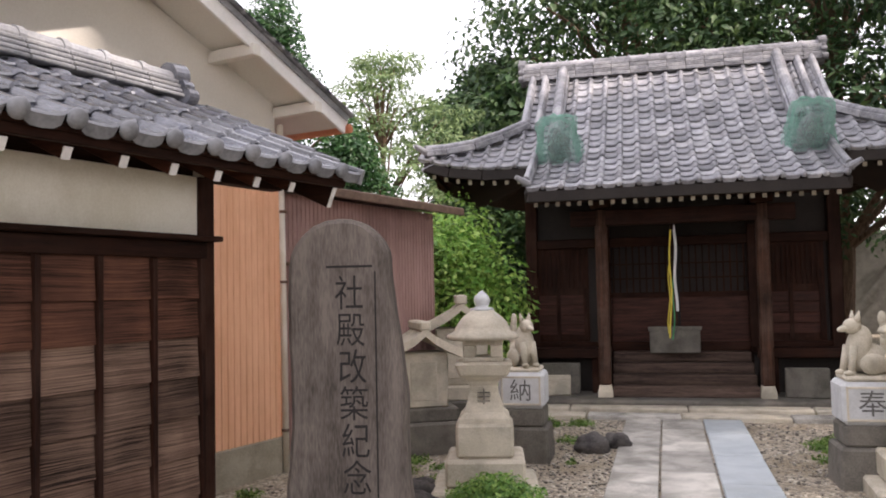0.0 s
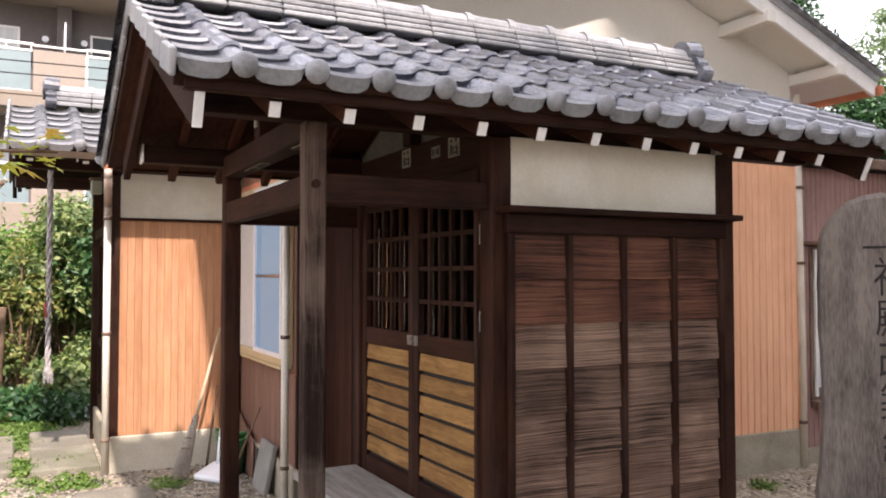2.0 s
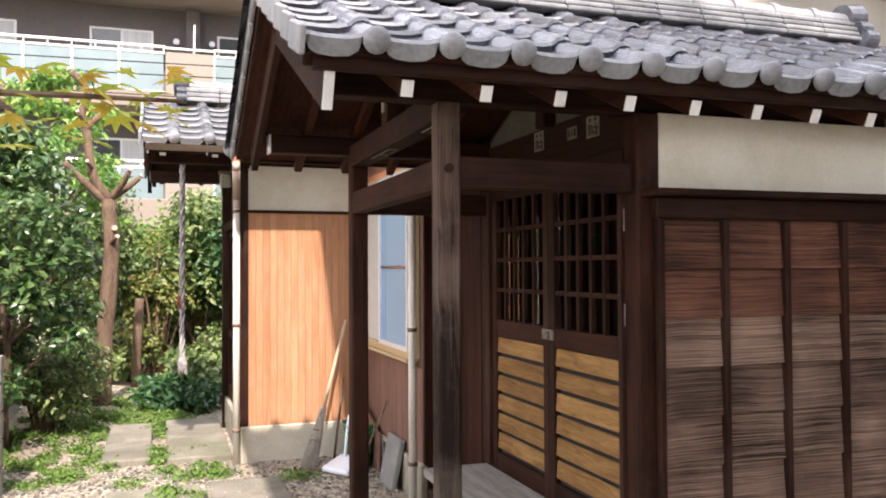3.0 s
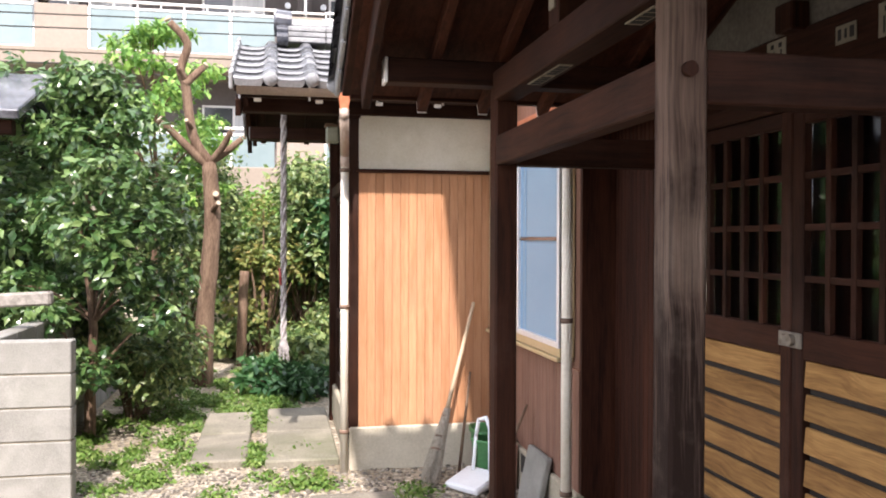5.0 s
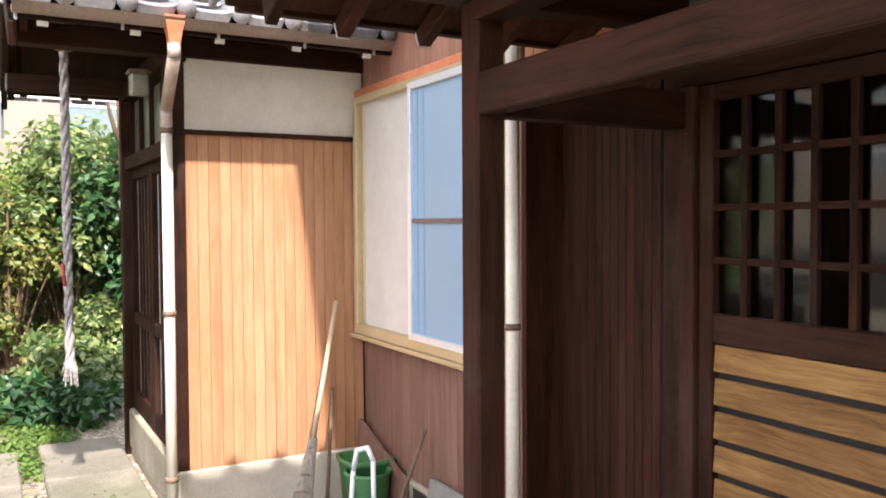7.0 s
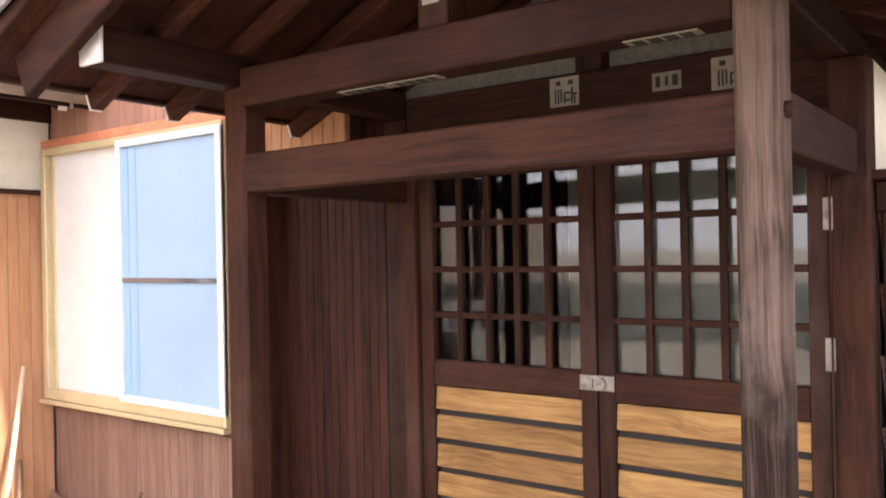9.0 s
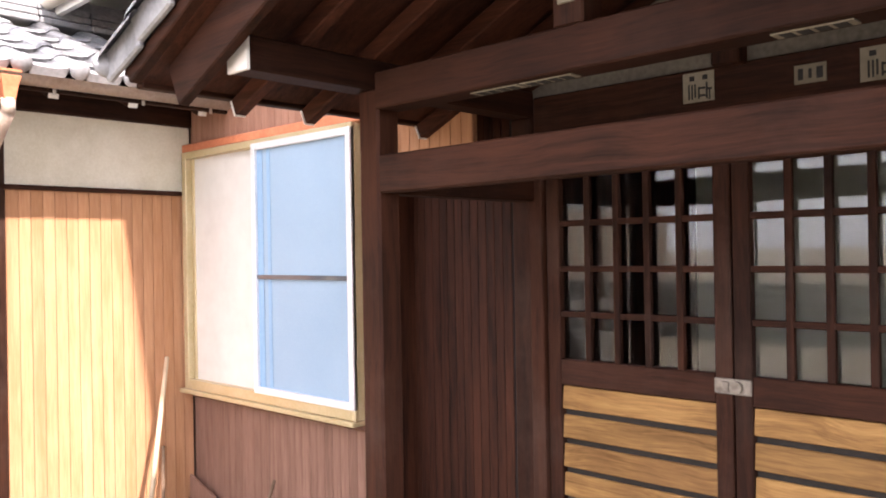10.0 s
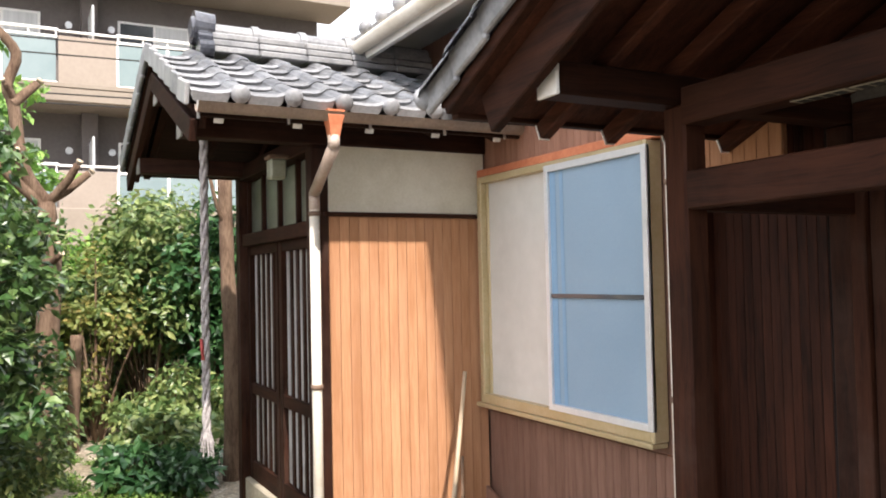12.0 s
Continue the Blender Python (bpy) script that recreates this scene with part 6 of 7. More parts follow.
def bell_rope():
    t = thing("bell_rope", (-7.52, 0.36, 0.66), 0, "thick twisted grey bell rope with a frayed end and red strand", "rope", local=True)
    for s in range(3):
        bm = bmesh.new()
        prev = None
        n = 90
        for i in range(n + 1):
            f = i / n
            a = f * 34 + s * 2.094
            z = 0.05 + 1.72 * f
            c = Vector((0.0125 * math.cos(a), 0.0125 * math.sin(a), z))
            ring = [bm.verts.new(c + Vector((0.0138 * math.cos(b), 0.0138 * math.sin(b), 0))) for b in (0, 1.05, 2.09, 3.14, 4.19, 5.24)]
            if prev:
                for k in range(6):
                    bm.faces.new((prev[k], prev[(k + 1) % 6], ring[(k + 1) % 6], ring[k]))
            prev = ring
        part("strand", bm, rope_mat, t, smooth=True)
    bm = bmesh.new()
    rng = random.Random(8)
    for k in range(40):
        a = rng.uniform(0, 6.28)
        add_tube(bm, (0.015 * math.cos(a), 0.015 * math.sin(a), 0.12), (0.04 * math.cos(a), 0.04 * math.sin(a), rng.uniform(-0.06, 0.03)), 0.004, 0.002, 4)
    part("frayed_end", bm, rope_mat, t)
    tube("red_strand", (0.025, -0.02, 0.5), (0.015, -0.028, 0.62), 0.009, red_cloth, t)
    bm = bmesh.new()
    bmesh.ops.create_uvsphere(bm, u_segments=20, v_segments=12, radius=0.09, matrix=Matrix.Translation((0, 0, 1.84)))
    add_tube(bm, (0, 0, 1.9), (0, 0, 1.97), 0.012)
    part("bell", bm, band_mat, t, "dull bronze crotal bell", smooth=True)


bell_rope()


def porch_lamp():
    t = thing("porch_lamp", (-7.2, 0.69, 2.16), 0, "small square porch lamp with dusty glass", "lamp", local=True)
    box("housing", (-0.045, -0.045, 0.0), (0.045, 0.045, 0.11), lamp_glass, t, 0.01)
    box("cap", (-0.055, -0.055, 0.11), (0.055, 0.055, 0.13), band_mat, t, 0.005)


porch_lamp()


# ---- apartment block ----
def apartment():
    X = -22.0
    t = thing("apartment_building", (-26, 0, 0), 0, "taupe apartment block with pale balconies and frosted glass rails", "apartment building")
    box("wall", (-34, -30, 0), (X - 1.4, 6.6, 14), apt_wall, t, 0)
    box("lower_wall", (-24, -30, 0), (X + 0.6, 9.5, 3.2), apt_pale, t, 0.02)
    for f in range(4):
        z = 5.83 + 2.9 * (f - 1)
        box("balcony_slab", (X - 1.5, -30, z - 0.3), (X + 0.05, 7.0, z), apt_pale, t, 0.02)
        box("balcony_lip", (X - 0.02, -30, z), (X + 0.07, 7.0, z + 0.1), apt_pale, t, 0.01)
        for k in range(6):
            g = 1.48 - 5.48 * k          # a run of four glass panels, then a solid one
            b = box("balcony", (X - 0.05, g, z + 0.1), (X, g + 4.28, z + 0.13), white_paint, t, 0.003)
            for i in range(4):
                ya, yb = g + 1.07 * i, g + 1.07 * (i + 1)
                box("glass_panel", (X - 0.03, ya + 0.03, z + 0.14), (X - 0.015, yb - 0.03, z + 1.06), apt_glass, b, 0.0)
                box("rail_post", (X - 0.05, ya - 0.03, z + 0.13), (X + 0.01, ya + 0.03, z + 1.08), white_paint, b, 0.0)
            box("panel_frame", (X - 0.045, g, z + 1.07), (X + 0.005, g + 4.28, z + 1.12), white_paint, b, 0.0)
            box("hand_rail", (X - 0.05, g - 0.02, z + 1.22), (X + 0.01, g + 4.3, z + 1.28), white_paint, b, 0.01)
            for i in range(9):
                box("rail_post", (X - 0.03, g + 0.53 * i, z + 1.12), (X - 0.01, g + 0.53 * i + 0.03, z + 1.22), white_paint, b, 0.0)
            sp = box("solid_panel", (X - 0.08, g + 4.3, z + 0.1), (X + 0.02, g + 5.46, z + 1.12), apt_panel, t, 0.01)
            box("hand_rail", (X - 0.05, g + 4.3, z + 1.2), (X, g + 5.46, z + 1.25), white_paint, sp, 0.01)
            tube("drain_pipe", (X - 1.3, g - 0.55, z), (X - 1.3, g - 0.55, z + 2.6), 0.05, apt_wall, t, seg=8)
            box("wall_pier", (X - 1.41, g - 0.65, z), (X - 1.1, g - 0.3, z + 2.6), apt_wall, t, 0.01)
            box("partition_screen", (X - 1.1, g - 0.5, z), (X - 0.1, g - 0.46, z + 1.9), alu, t, 0.0)
            for y in (g - 0.9, g + 0.02):
                tube("wall_vent", (X - 1.4, y, z + 1.75), (X - 1.3, y, z + 1.75), 0.08, alu, t, seg=12)
            ac = box("air_conditioner", (X - 1.0, g + 4.45, z), (X - 0.7, g + 5.15, z + 0.6), alu, t, 0.02)
            tube("fan_grille", (X - 0.71, g + 4.8, z + 0.3), (X - 0.69, g + 4.8, z + 0.3), 0.22, win_dark, ac, seg=16)
        for k in range(3):
            for y0, y1 in ((-5.52, -3.27), (-1.57, 0.0), (1.64, 3.3), (4.2, 5.8)):
                y0, y1, ym = y0 - 10.96 * k, y1 - 10.96 * k, (y0 + y1) / 2 - 10.96 * k
                w = box("window", (X - 1.42, y0, z + 0.1), (X - 1.36, y1, z + 2.0), white_paint, t, 0.01)
                box("pane", (X - 1.37, y0 + 0.06, z + 0.15), (X - 1.35, ym - 0.03, z + 1.94), win_dark, w, 0)
                box("pane", (X - 1.37, ym + 0.03, z + 0.15), (X - 1.35, y1 - 0.06, z + 1.94), curtain, w, 0)
    box("roof_slab", (X - 2, -30, 13.9), (X + 0.2, 7.0, 14.2), apt_pale, t, 0.02)
    return t


apartment_block = apartment()


# ---- plants ----
def leaves(name, centers, radii, count, size, material, parent, seed, aspect=2.0, shell=0.55, droop=0.25):
    """Many small folded leaves in uneven clumps, as one mesh."""
    rng = np.random.default_rng(seed)
    centers = np.array(centers, float)
    radii = np.array(radii, float)
    w = radii.prod(axis=1) ** 0.6
    idx = rng.choice(len(centers), count, p=w / w.sum())
    d = rng.normal(size=(count, 3))
    d /= np.linalg.norm(d, axis=1)[:, None]
    r = shell + (1 - shell) * rng.random(count) ** 0.6
    r *= 0.8 + 0.35 * rng.random(count)
    p = centers[idx] + d * r[:, None] * radii[idx]
    nrm = d * 0.6 + rng.normal(size=(count, 3)) * 0.5 + np.array([0, 0, 0.55])
    nrm /= np.linalg.norm(nrm, axis=1)[:, None]
    ax = rng.normal(size=(count, 3)) + d * 0.5 - np.array([0, 0, droop])
    ax -= (ax * nrm).sum(1)[:, None] * nrm
    ax /= np.linalg.norm(ax, axis=1)[:, None]
    sd = np.cross(nrm, ax)
    s = size * (0.6 + 0.8 * rng.random(count))[:, None]
    wd = s / aspect / 2
    v = np.empty((count, 5, 3))
    v[:, 0] = p
    v[:, 1] = p + ax * s * 0.45 + sd * wd + nrm * s * 0.06
    v[:, 2] = p + ax * s - nrm * s * 0.12
    v[:, 3] = p + ax * s * 0.45 - sd * wd + nrm * s * 0.06
    v[:, 4] = p + ax * s * 0.5
    me = bpy.data.meshes.new(name)
    base = (np.arange(count) * 5)[:, None]
    tri = np.concatenate([base + np.array([[0, 4, 1]]), base + np.array([[1, 4, 2]]), base + np.array([[0, 3, 4]]), base + np.array([[3, 2, 4]])], axis=1).reshape(-1, 3)
    top = parent
    while top.parent is not None:
        top = top.parent
    vv = v.reshape(-1, 3) - np.array(OFF.get(top.name, Vector()))
    me.from_pydata(vv.tolist(), [], tri.tolist())
    me.materials.append(material)
    ob = new(name, me)
    ob.parent = parent
    return ob


def limb(bm, pts, r0, r1, seg=9):
    """A continuous tapered limb along a smoothed line."""
    pts = [Vector(p) for p in pts]
    line = []
    n = len(pts)
    for i in range(n - 1):
        p0, p1, p2, p3 = pts[max(0, i - 1)], pts[i], pts[i + 1], pts[min(n - 1, i + 2)]
        for k in range(4):
            t = k / 4
            line.append(0.5 * (2 * p1 + (p2 - p0) * t + (2 * p0 - 5 * p1 + 4 * p2 - p3) * t * t + (3 * p1 - p0 - 3 * p2 + p3) * t ** 3))
    line.append(pts[-1])
    rings = []
    ref = Vector((0.3, 0.9, 0.2))
    for i, p in enumerate(line):
        d = (line[min(i + 1, len(line) - 1)] - line[max(0, i - 1)]).normalized()
        a = d.cross(ref).normalized()
        b = d.cross(a)
        r = r0 + (r1 - r0) * i / (len(line) - 1)
        ring = []
        for k in range(seg):
            an = 2 * math.pi * k / seg
            q = a * math.cos(an) + b * math.sin(an)
            ring.append(bm.verts.new(p + q * r * (1 + 0.16 * noise.noise(p * 5 + q * 1.5))))
        rings.append(ring)
    for a, b in zip(rings, rings[1:]):
        for k in range(seg):
            bm.faces.new((a[k], a[(k + 1) % seg], b[(k + 1) % seg], b[k]))
    bm.faces.new(rings[-1])


def tree(name, label, x, y, height, crown, leaf, size, count, seed, trunk_r=0.16, clumps=26, base=0.35, aspect=2.2, group="", cat="tree", squash=0.8):
    """A tapered trunk with limbs that end in leafy clumps."""
    rng = random.Random(seed)
    t = thing(name, (x, y, 0), 0, label, cat, group)
    bm = bmesh.new()
    trunk = [(x, y, -0.1)]
    for i in range(1, 6):
        f = i / 5
        trunk.append((x + rng.uniform(-0.1, 0.1) * crown * 0.5, y + rng.uniform(-0.1, 0.1) * crown * 0.5, height * 0.85 * f))
    limb(bm, trunk, trunk_r, trunk_r * 0.25)
    cs, rs = [], []
    for k in range(clumps):
        f = base + (1 - base) * (k + 0.5) / clumps
        an = k * 2.4 + rng.uniform(-0.4, 0.4)
        spread = crown * math.sin(min(1.0, (1.05 - (f - base) / (1 - base)) * 1.25) * math.pi / 2) * rng.uniform(0.35, 1.0)
        c = (x + spread * math.cos(an), y + spread * math.sin(an), height * f + rng.uniform(-0.2, 0.2))
        start = Vector(trunk[min(4, int(f * 5))])
        mid = start.lerp(Vector(c), 0.55) + Vector((0, 0, 0.1 * crown))
        limb(bm, [start, mid, c], trunk_r * 0.32, trunk_r * 0.07, 6)
        r = crown * rng.uniform(0.22, 0.4)
        cs.append(c)
        rs.append((r, r, r * squash))
    part("trunk", bm, bark, t)
    leaves("crown", cs, rs, count, size, leaf, t, seed, aspect)
    return t


def bush(name, label, x, y, rx, ry, z0, z1, leaf, size, count, seed, clumps=14, group="", aspect=2.0, loose=0.0):
    """Stems that end in leafy clumps; a loose bush has smaller clumps that stand further out and higher."""
    rng = random.Random(seed)
    t = thing(name, (x, y, 0), 0, label, "bush", group)
    bm = bmesh.new()
    cs, rs = [], []
    for k in range(clumps):
        an = k * 2.4
        f = (k + 0.5) / clumps
        s = math.sqrt(f) * (0.75 + 0.2 * loose * rng.random())
        h = 0.25 + 0.5 * rng.random() + 0.15 * (1 - f) + loose * rng.uniform(-0.16, 0.22)
        c = (x + rx * s * math.cos(an), y + ry * s * math.sin(an), z0 + (z1 - z0) * h)
        limb(bm, [(x + 0.05 * math.cos(an), y + 0.05 * math.sin(an), -0.05), ((x + c[0]) / 2, (y + c[1]) / 2, c[2] * 0.55), c], 0.022, 0.006, 5)
        cs.append(c)
        q = rng.uniform(0.38, 0.6) * (1 - 0.42 * loose * rng.random())
        rs.append((rx * q, ry * q, (z1 - z0) * q * (0.62 - 0.2 * loose)))
    part("stem", bm, bark, t)
    leaves("foliage", cs, rs, count, size, leaf, t, seed, aspect, 0.55 - 0.35 * loose)
    return t


# beside the annex: pollarded tree, hedge and shrubs
def pollard():
    t = thing("pollarded_tree", (-10.1, -0.43, 0), 0, "bare pollarded tree with sawn branch ends", "tree")
    bm = bmesh.new()
    X = -10.1
    b = Vector((X, -0.43, -0.05))
    fork = Vector((X, -0.36, 2.27))
    limb(bm, [b, Vector((X, -0.40, 0.7)), Vector((X, -0.33, 1.6)), fork], 0.108, 0.07, 16)
    ends = []
    for pts, rr in (([fork, Vector((X, -0.525, 2.55)), Vector((X - 0.02, -0.59, 3.03)), Vector((X, -0.64, 3.2)), Vector((X, -0.575, 3.46)), Vector((X + 0.03, -0.74, 3.66))], 0.054),
                    ([Vector((X, -0.6, 3.05)), Vector((X - 0.05, -0.42, 3.24))], 0.045), ([fork - Vector((0, 0, 0.05)), Vector((X + 0.03, -0.6, 2.45)), Vector((X + 0.05, -0.81, 2.66))], 0.046),
                    ([fork, Vector((X, -0.2, 2.38)), Vector((X - 0.03, -0.04, 2.52))], 0.042), ([fork - Vector((0, 0, 0.02)), Vector((X + 0.12, -0.22, 2.42)), Vector((X + 0.2, -0.14, 2.56))], 0.04),
                    ([Vector((X, -0.6, 3.1)), Vector((X + 0.1, -0.66, 3.2))], 0.03), ([Vector((X, -0.52, 2.6)), Vector((X + 0.12, -0.56, 2.66))], 0.03), ([Vector((X, -0.35, 1.75)), Vector((X + 0.16, -0.27, 1.84))], 0.035)):
        limb(bm, pts, rr, rr * 0.7, 10)
        ends.append((pts[-1], pts[-1] - pts[-2], rr * 0.7))
    part("trunk", bm, bark, t, smooth=True)
    for p, d, r in ends:
        d = d.normalized()
        tube("sawn_end", p + d * 0.02, p + d * (r + 0.012), r * 0.95, bark_cut, t, seg=10)
    tube("sawn_knot", (-10.06, -0.3, 1.93), (-10.0, -0.29, 1.95), 0.03, bark_cut, t, seg=10)
    bm = bmesh.new()
    limb(bm, [(-11.4, -0.1, -0.05), (-11.38, -0.08, 0.7), (-11.4, -0.06, 1.12)], 0.062, 0.055, 9)
    s = thing("tree_stump", (-11.4, -0.1, 0), 0, "slim sawn-off tree trunk", "stump")
    part("trunk", bm, bark, s, smooth=True)


pollard()


def bare_tree():
    t = thing("bare_tree", (-9.5, 0.96, 0), 0, "slim rough-barked bare tree beside the entrance annex", "tree")
    bm = bmesh.new()
    limb(bm, [(-9.5, 0.96, -0.05), (-9.48, 0.97, 0.9), (-9.52, 0.95, 1.7), (-9.5, 0.93, 2.5)], 0.068, 0.055, 12)
    part("trunk", bm, bark, t, smooth=True)
    bm = bmesh.new()
    limb(bm, [(-9.51, 0.94, 2.05), (-9.45, 0.86, 2.2), (-9.42, 0.8, 2.42)], 0.022, 0.012, 7)
    part("twig", bm, bark, t, smooth=True)


bare_tree()
tree("garden_tree", "young bright green garden tree", -11.6, -1.1, 4.0, 1.0, leaf_bright, 0.1, 4200, 21, 0.05, 24, 0.4, 2.0, squash=0.24)
hedge = ((-9.0, -1.95, 1.2, 0.6, 0.15, 2.5, 11, leaf_camellia, 0.1, 8000), (-10.6, -2.6, 1.4, 1.3, 0.15, 2.9, 12, leaf_deep, 0.12, 8000), (-12.4, 0.75, 0.9, 0.75, 0.3, 2.45, 13, leaf_garden, 0.1, 9500),
         (-12.2, 1.5, 1.0, 0.9, 0.25, 2.3, 14, leaf_deep, 0.12, 8500), (-12.7, -0.9, 1.1, 0.8, 0.3, 2.7, 15, leaf_garden, 0.09, 10000), (-11.0, -4.2, 1.5, 1.4, 0.15, 3.0, 16, leaf_camellia, 0.1, 8000),
         (-13.2, 0.5, 0.9, 1.2, 0.3, 2.1, 17, leaf_bright, 0.11, 9000), (-13.0, 2.3, 1.0, 1.0, 0.3, 2.1, 18, leaf_camellia, 0.1, 10000))
for (x, y, rx, ry, z0, h, sd, lf, sz, ct) in hedge:
    bush("hedge_shrub", "loose leafy evergreen shrub of the garden hedge", x, y, rx, ry, z0, h, lf, sz, ct, sd, 26, "hedge shrubs", loose=1.0)
wall_ = box("garden_wall", (-14.45, -6.0, -0.05), (-14.3, 5.0, 0.95), plinth_pale, None, 0.01)
tagged(wall_, "low pale garden wall behind the shrubs", "wall", kind="structure")
bush("garden_shrub", "thin shrub with yellow-green leaves", -11.9, 0.15, 0.5, 0.55, 0.3, 1.75, leaf_bronze, 0.07, 1800, 36, 14, loose=1.0)
bush("round_shrub", "low clipped shrub under the pollarded tree", -8.6, -0.82, 0.55, 0.5, 0.05, 1.0, leaf_garden, 0.06, 6000, 31, 12, loose=0.4)
tree("camellia_tree", "small glossy-leaved tree with slim leaning trunk by the block wall", -7.95, -1.05, 2.55, 0.75, leaf_camellia, 0.082, 9500, 34, 0.045, 30, 0.25, 1.9, squash=0.7)
bush("low_fern", "low dark leafy plant beside the annex", -9.6, 0.45, 0.6, 0.5, 0.0, 0.36, leaf_deep, 0.11, 1300, 32, 11, loose=0.8)
bush("low_fern", "low dark leafy plant beside the annex", -10.6, 0.6, 0.75, 0.55, 0.0, 0.48, leaf_garden, 0.1, 1800, 33, 12, loose=0.8)

for x, y, sd in ((-11.75, 0.75, 37), (-11.7, 1.5, 38), (-12.0, -0.15, 39)):
    bush("low_shrub", "low leafy undergrowth at the foot of the hedge", x, y, 0.55, 0.5, 0.0, 0.62, leaf_garden, 0.085, 1800, sd, 14, "undergrowth shrubs", loose=0.8)

# around the hall
bush("round_bush", "dense round bright green bush beside the hall", -5.05, 9.7, 0.85, 0.8, 0.1, 2.4, leaf_fresh, 0.085, 16000, 41, 24)
tree("feathery_tree", "tall feathery pale green tree behind the shed", -9.6, 14.8, 6.6, 2.2, leaf_feather, 0.12, 15000, 42, 0.11, 46, 0.3, 3.2, squash=0.22)
tree("conical_tree", "upright green tree beyond the house", -9.8, 11.6, 6.6, 1.4, leaf_deep, 0.1, 24000, 43, 0.14, 34, 0.3, 2.2, squash=1.3)
tree("conical_tree", "upright green tree beyond the house", -8.3, 11.9, 4.3, 1.1, leaf_deep, 0.1, 15000, 44, 0.12, 24, 0.25, 2.2, squash=1.2)
for x, y, h, c, sd in ((-5.8, 20.5, 11.5, 4.6, 51), (-1.5, 22.0, 13.0, 5.0, 52), (3.4, 20.0, 12.0, 4.6, 53), (4.6, 14.5, 8.5, 3.0, 54), (-9.0, 19.5, 7.0, 2.6, 55)):
    tree("evergreen_tree", "tall dark evergreen tree behind the hall", x, y, h, c, leaf_ever, 0.21, 36000, sd, 0.35, 46, 0.22, 2.2, "grove trees")
# Out of view; added so their shade falls on gable, stele and hall.
tree("evergreen_tree", "tall dark evergreen tree out of view, added for its shade", 5.4, 5.0, 17.5, 3.3, leaf_ever, 0.24, 26000, 56, 0.3, 44, 0.4, 2.2, "grove trees")
tree("evergreen_tree", "tall dark evergreen tree out of view, added for its shade", 5.6, 9.2, 16.5, 3.3, leaf_ever, 0.24, 26000, 57, 0.3, 44, 0.3, 2.2, "grove trees")
# Unseen trees added to shade the yard and cut bounce into the porch.
for x, y, h, c, sd in ((5.3, -1.6, 11.0, 2.9, 58), (5.0, 1.9, 11.5, 2.8, 59)):
    tree("evergreen_tree", "broad dark evergreen tree out of view, added to shade the yard", x, y, h, c, leaf_ever, 0.24, 22000, sd, 0.26, 40, 0.5, 2.2, "grove trees")
for x, y, rx, ry, h, sd in ((2.2, 12.6, 1.2, 1.2, 3.4, 61), (2.8, 15.2, 1.5, 1.5, 3.5, 62), (-5.8, 13.6, 1.3, 1.2, 2.4, 63), (-7.6, 13.8, 1.3, 1.2, 2.2, 64)):
    bush("grove_shrub", "dark evergreen shrub beside the hall", x, y, rx, ry, 0.1, h, leaf_ever, 0.14, 8000, sd, 16, "grove shrubs")
bush("clipped_azalea", "small clipped light green azalea by the lantern", -2.3, 5.05, 0.32, 0.28, 0.0, 0.3, leaf_bright, 0.035, 5000, 71, 10)


def maple():
    t = thing("maple_tree", (-0.75, -1.7, 0), 0, "young maple reaching out with yellow-green and orange leaves", "tree")
    bm = bmesh.new()
    limb(bm, [(-0.75, -1.7, -0.05), (-0.72, -1.6, 0.9), (-0.7, -1.35, 1.6)], 0.035, 0.02, 8)
    cs, rs = [], []
    for pts, n in ((((-0.7, -1.35, 1.6), (-0.72, -0.6, 1.62), (-0.76, -0.1, 1.585), (-0.8, 0.08, 1.6), (-0.87, 0.2, 1.615)), 9), (((-0.7, -1.35, 1.6), (-0.66, -0.6, 1.75), (-0.7, 0.06, 1.69)), 6),
                   (((-0.7, -1.35, 1.6), (-0.62, -0.5, 1.55), (-0.66, -0.1, 1.535)), 6), (((-0.7, -1.35, 1.6), (-0.6, -0.7, 1.9), (-0.62, -0.1, 1.78)), 6)):
        pts = [Vector(p) for p in pts]
        limb(bm, pts, 0.005, 0.0015, 5)
        for a, b in zip(pts, pts[1:]):
            for k in range(n):
                c = a.lerp(b, (k + 0.5) / n)
                if c.y > -0.7:
                    cs.append(tuple(c))
                    rs.append((0.03, 0.03, 0.014))
    part("trunk", bm, bark, t)
    palmate("crown", [c for c in cs if c[1] > -0.02], 60, leaf_maple, t, 5)
    palmate("crown", [c for c in cs if c[1] <= 0.02], 150, leaf_maple_green, t, 6)


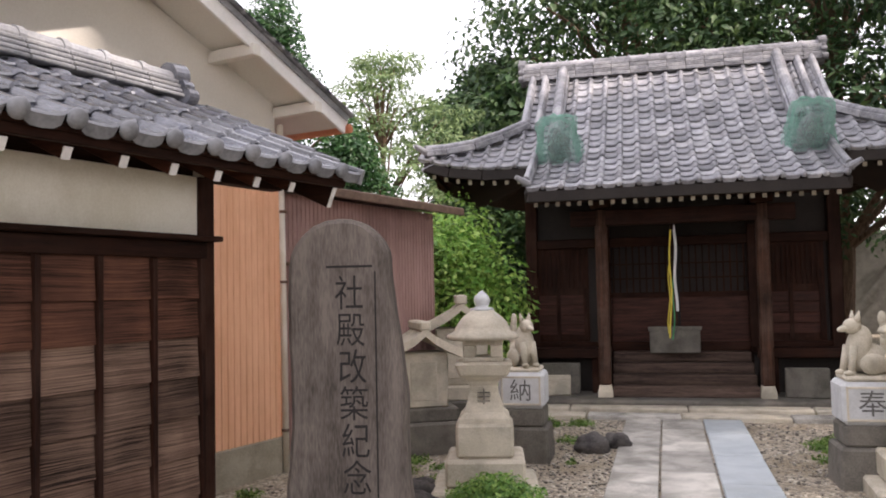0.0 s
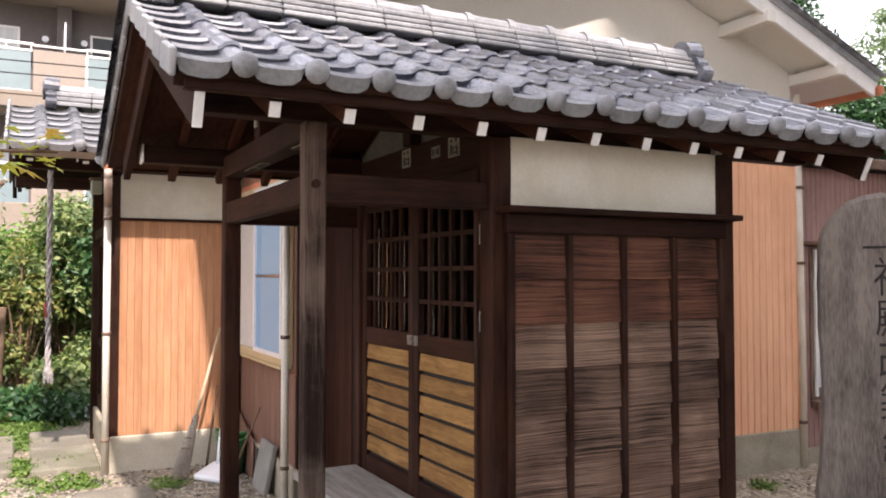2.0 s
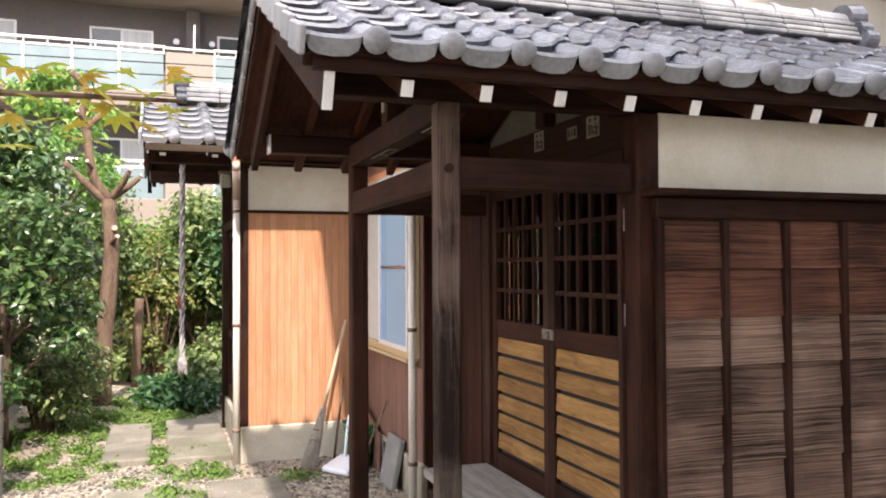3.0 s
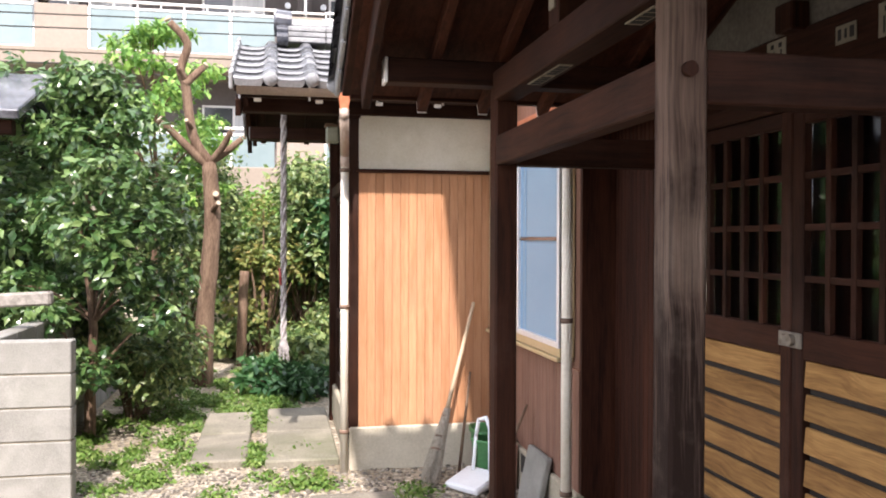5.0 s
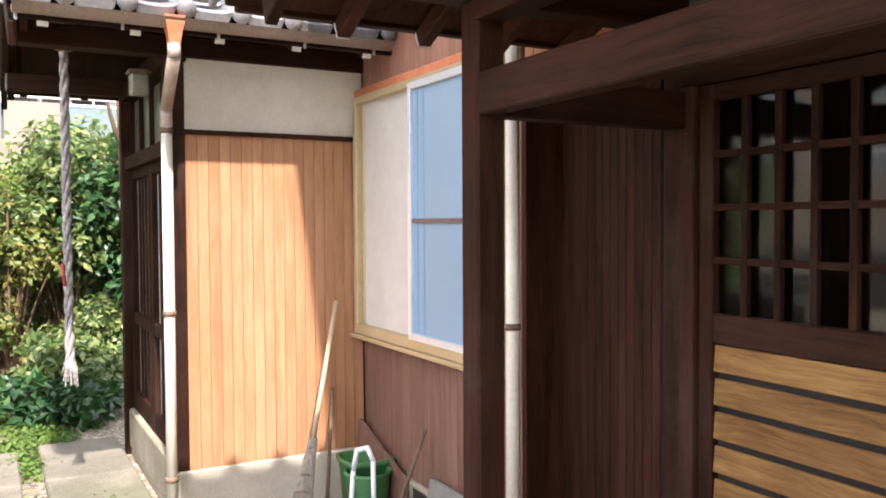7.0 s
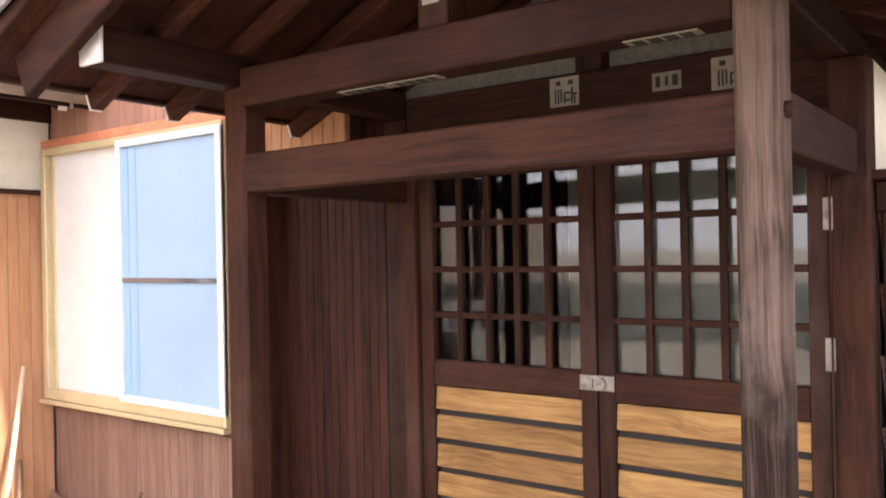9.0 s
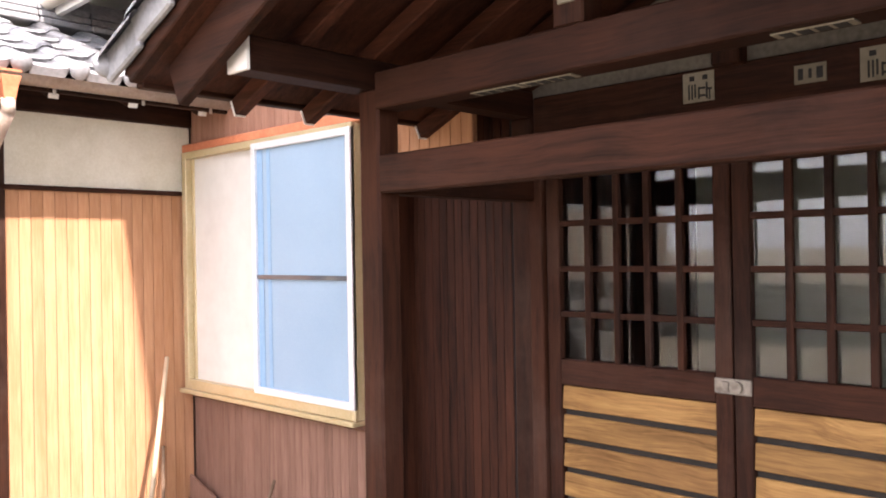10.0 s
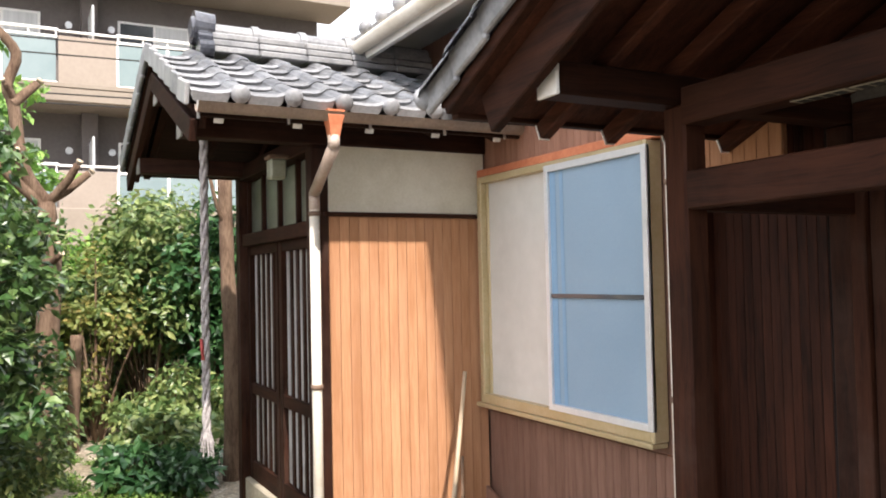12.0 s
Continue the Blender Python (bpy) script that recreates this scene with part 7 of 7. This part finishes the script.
def palmate(name, centers, count, material, parent, seed):
    """Star-shaped maple leaves of five narrow lobes."""
    rng = random.Random(seed)
    bm = bmesh.new()
    for k in range(count):
        c = Vector(rng.choice(centers)) + Vector((rng.uniform(-0.03, 0.03), rng.uniform(-0.035, 0.035), rng.uniform(-0.03, 0.02)))
        rot = Euler((rng.uniform(-0.45, 0.45), rng.uniform(-0.45, 0.45), rng.uniform(0, 6.28))).to_matrix()
        s = rng.uniform(0.35, 0.6)
        hub = bm.verts.new(c)
        for i, ln in enumerate((0.024, 0.032, 0.037, 0.032, 0.024)):
            a = (i - 2) * 0.72
            d = Vector((math.cos(a), math.sin(a), 0))
            n = Vector((-math.sin(a), math.cos(a), 0))
            p1 = bm.verts.new(c + rot @ ((d * ln * 0.45 + n * 0.0058) * s))
            p2 = bm.verts.new(c + rot @ ((d * ln + Vector((0, 0, -0.006))) * s))
            p3 = bm.verts.new(c + rot @ ((d * ln * 0.45 - n * 0.0058) * s))
            bm.faces.new((hub, p3, p2, p1))
    part(name, bm, material, parent)


maple()


def rocks():
    for i, (x, y, s) in enumerate(((-2.98, 5.2, 0.17), (-2.82, 5.0, 0.14), (-3.1, 5.5, 0.12), (-2.5, 7.5, 0.16), (-2.35, 7.8, 0.13), (-2.02, 5.2, 0.09))):
        bm = bmesh.new()
        bmesh.ops.create_icosphere(bm, subdivisions=3, radius=1)
        for v in bm.verts:
            v.co *= 1 + 0.35 * noise.noise(v.co * 1.7 + Vector((i * 5, 0, 0)))
            v.co.z *= 0.7
        bmesh.ops.scale(bm, verts=bm.verts, vec=(s, s, s))
        ob = part("garden_rock", bm, lichen_rock if i < 5 else stone_white, None, smooth=True)
        ob.location = (x, y, s * 0.35)
        tagged(ob, "dark rough lava rock half sunk in the ground" if i < 5 else "small pale boundary stone", "rock", "garden rocks")


rocks()


def weeds():
    rng = random.Random(77)
    t = thing("weeds", (-8, 0, 0), 0, "low green weeds and grass tufts in the gravel", "weeds", kind="stuff")
    cs, rs = [], []
    for (x0, x1, y0, y1, n) in ((-10.5, -6.6, -1.15, -0.24, 80), (-9.8, -8.6, -0.3, 0.7, 30), (-9.5, -6.9, 0.12, 0.24, 22), (-7.4, -6.3, -0.7, 0.6, 10), (-11, -9, -0.6, 0.3, 16), (-4.3, -2.9, 4.8, 7.4, 22), (-3.6, -2.3, 6.8, 9.2, 10), (-0.75, -0.5, 7.6, 9.2, 8), (-6.6, -5.3, 0.2, 1.5, 8)):
        for k in range(n):
            r = rng.uniform(0.05, 0.18)
            cs.append((rng.uniform(x0, x1), rng.uniform(y0, y1), 0.01))
            rs.append((r, r, 0.05))
    ob = leaves("weed_leaves", cs, rs, 36000, 0.034, weed, t, 9, 1.8, 0.05, -0.4)
    ob["kind"] = "stuff"


weeds()


def pebbles():
    """Loose stones in the gravel close to the walk."""
    rng = np.random.default_rng(6)
    bm0 = bmesh.new()
    bmesh.ops.create_icosphere(bm0, subdivisions=1, radius=1)
    base = np.array([v.co for v in bm0.verts])
    tris = np.array([[v.index for v in f.verts] for f in bm0.faces])
    bm0.free()
    zones = ((-6.8, -4.9, -0.9, 1.7, 3200), (-4.3, -0.2, 5.0, 9.6, 5200), (-8.5, -6.3, -0.9, 0.7, 1200))
    vs, fs, k = [], [], 0
    for x0, x1, y0, y1, n in zones:
        for i in range(n):
            s = rng.uniform(0.006, 0.017)
            sc = base * np.array([s * rng.uniform(0.8, 1.4), s * rng.uniform(0.8, 1.3), s * 0.6])
            vs.append(sc + np.array([rng.uniform(x0, x1), rng.uniform(y0, y1), s * 0.3]))
            fs.append(tris + 12 * k)
            k += 1
    me = bpy.data.meshes.new("pebbles")
    me.from_pydata(np.concatenate(vs).tolist(), [], np.concatenate(fs).tolist())
    me.materials.append(pebble_mat)
    ob = new("pebbles", me)
    tagged(ob, "loose grey and tan pebbles scattered on the yard", "gravel", kind="stuff")


pebble_mat = leaf_mat("pebble_stone", (0.12, 0.108, 0.092), (0.27, 0.24, 0.2), (0.5, 0.46, 0.39))
pebbles()

# overhead cables before the apartment block
for k, (z, sag) in enumerate(((5.2, 0.12), (5.0, 0.15), (4.35, 0.1), (4.2, 0.1))):
    bm = bmesh.new()
    pts = [Vector((-23.4, -26, z)), Vector((-23.4, 14, z + 0.4))][:1] + [Vector((-16.5, -26 + 2 * i, z + 0.02 * i - sag * math.sin(math.pi * i / 20))) for i in range(21)]
    for a, b in zip(pts, pts[1:]):
        add_tube(bm, a, b, 0.012, seg=6)
    part("overhead_cable", bm, ink, apartment_block)

# walls that close the yard out of view
for lo, hi in (((7.5, -9, 0), (7.7, 26, 2.2)), ((-24, 27, 0), (8, 27.3, 3.0)), ((-14, -9.2, 0), (7.7, -9, 1.0))):
    ob = box("yard_wall", lo, hi, block_mat, None, 0.01)
    tagged(ob, "plain grey block wall round the yard", "wall", kind="structure")
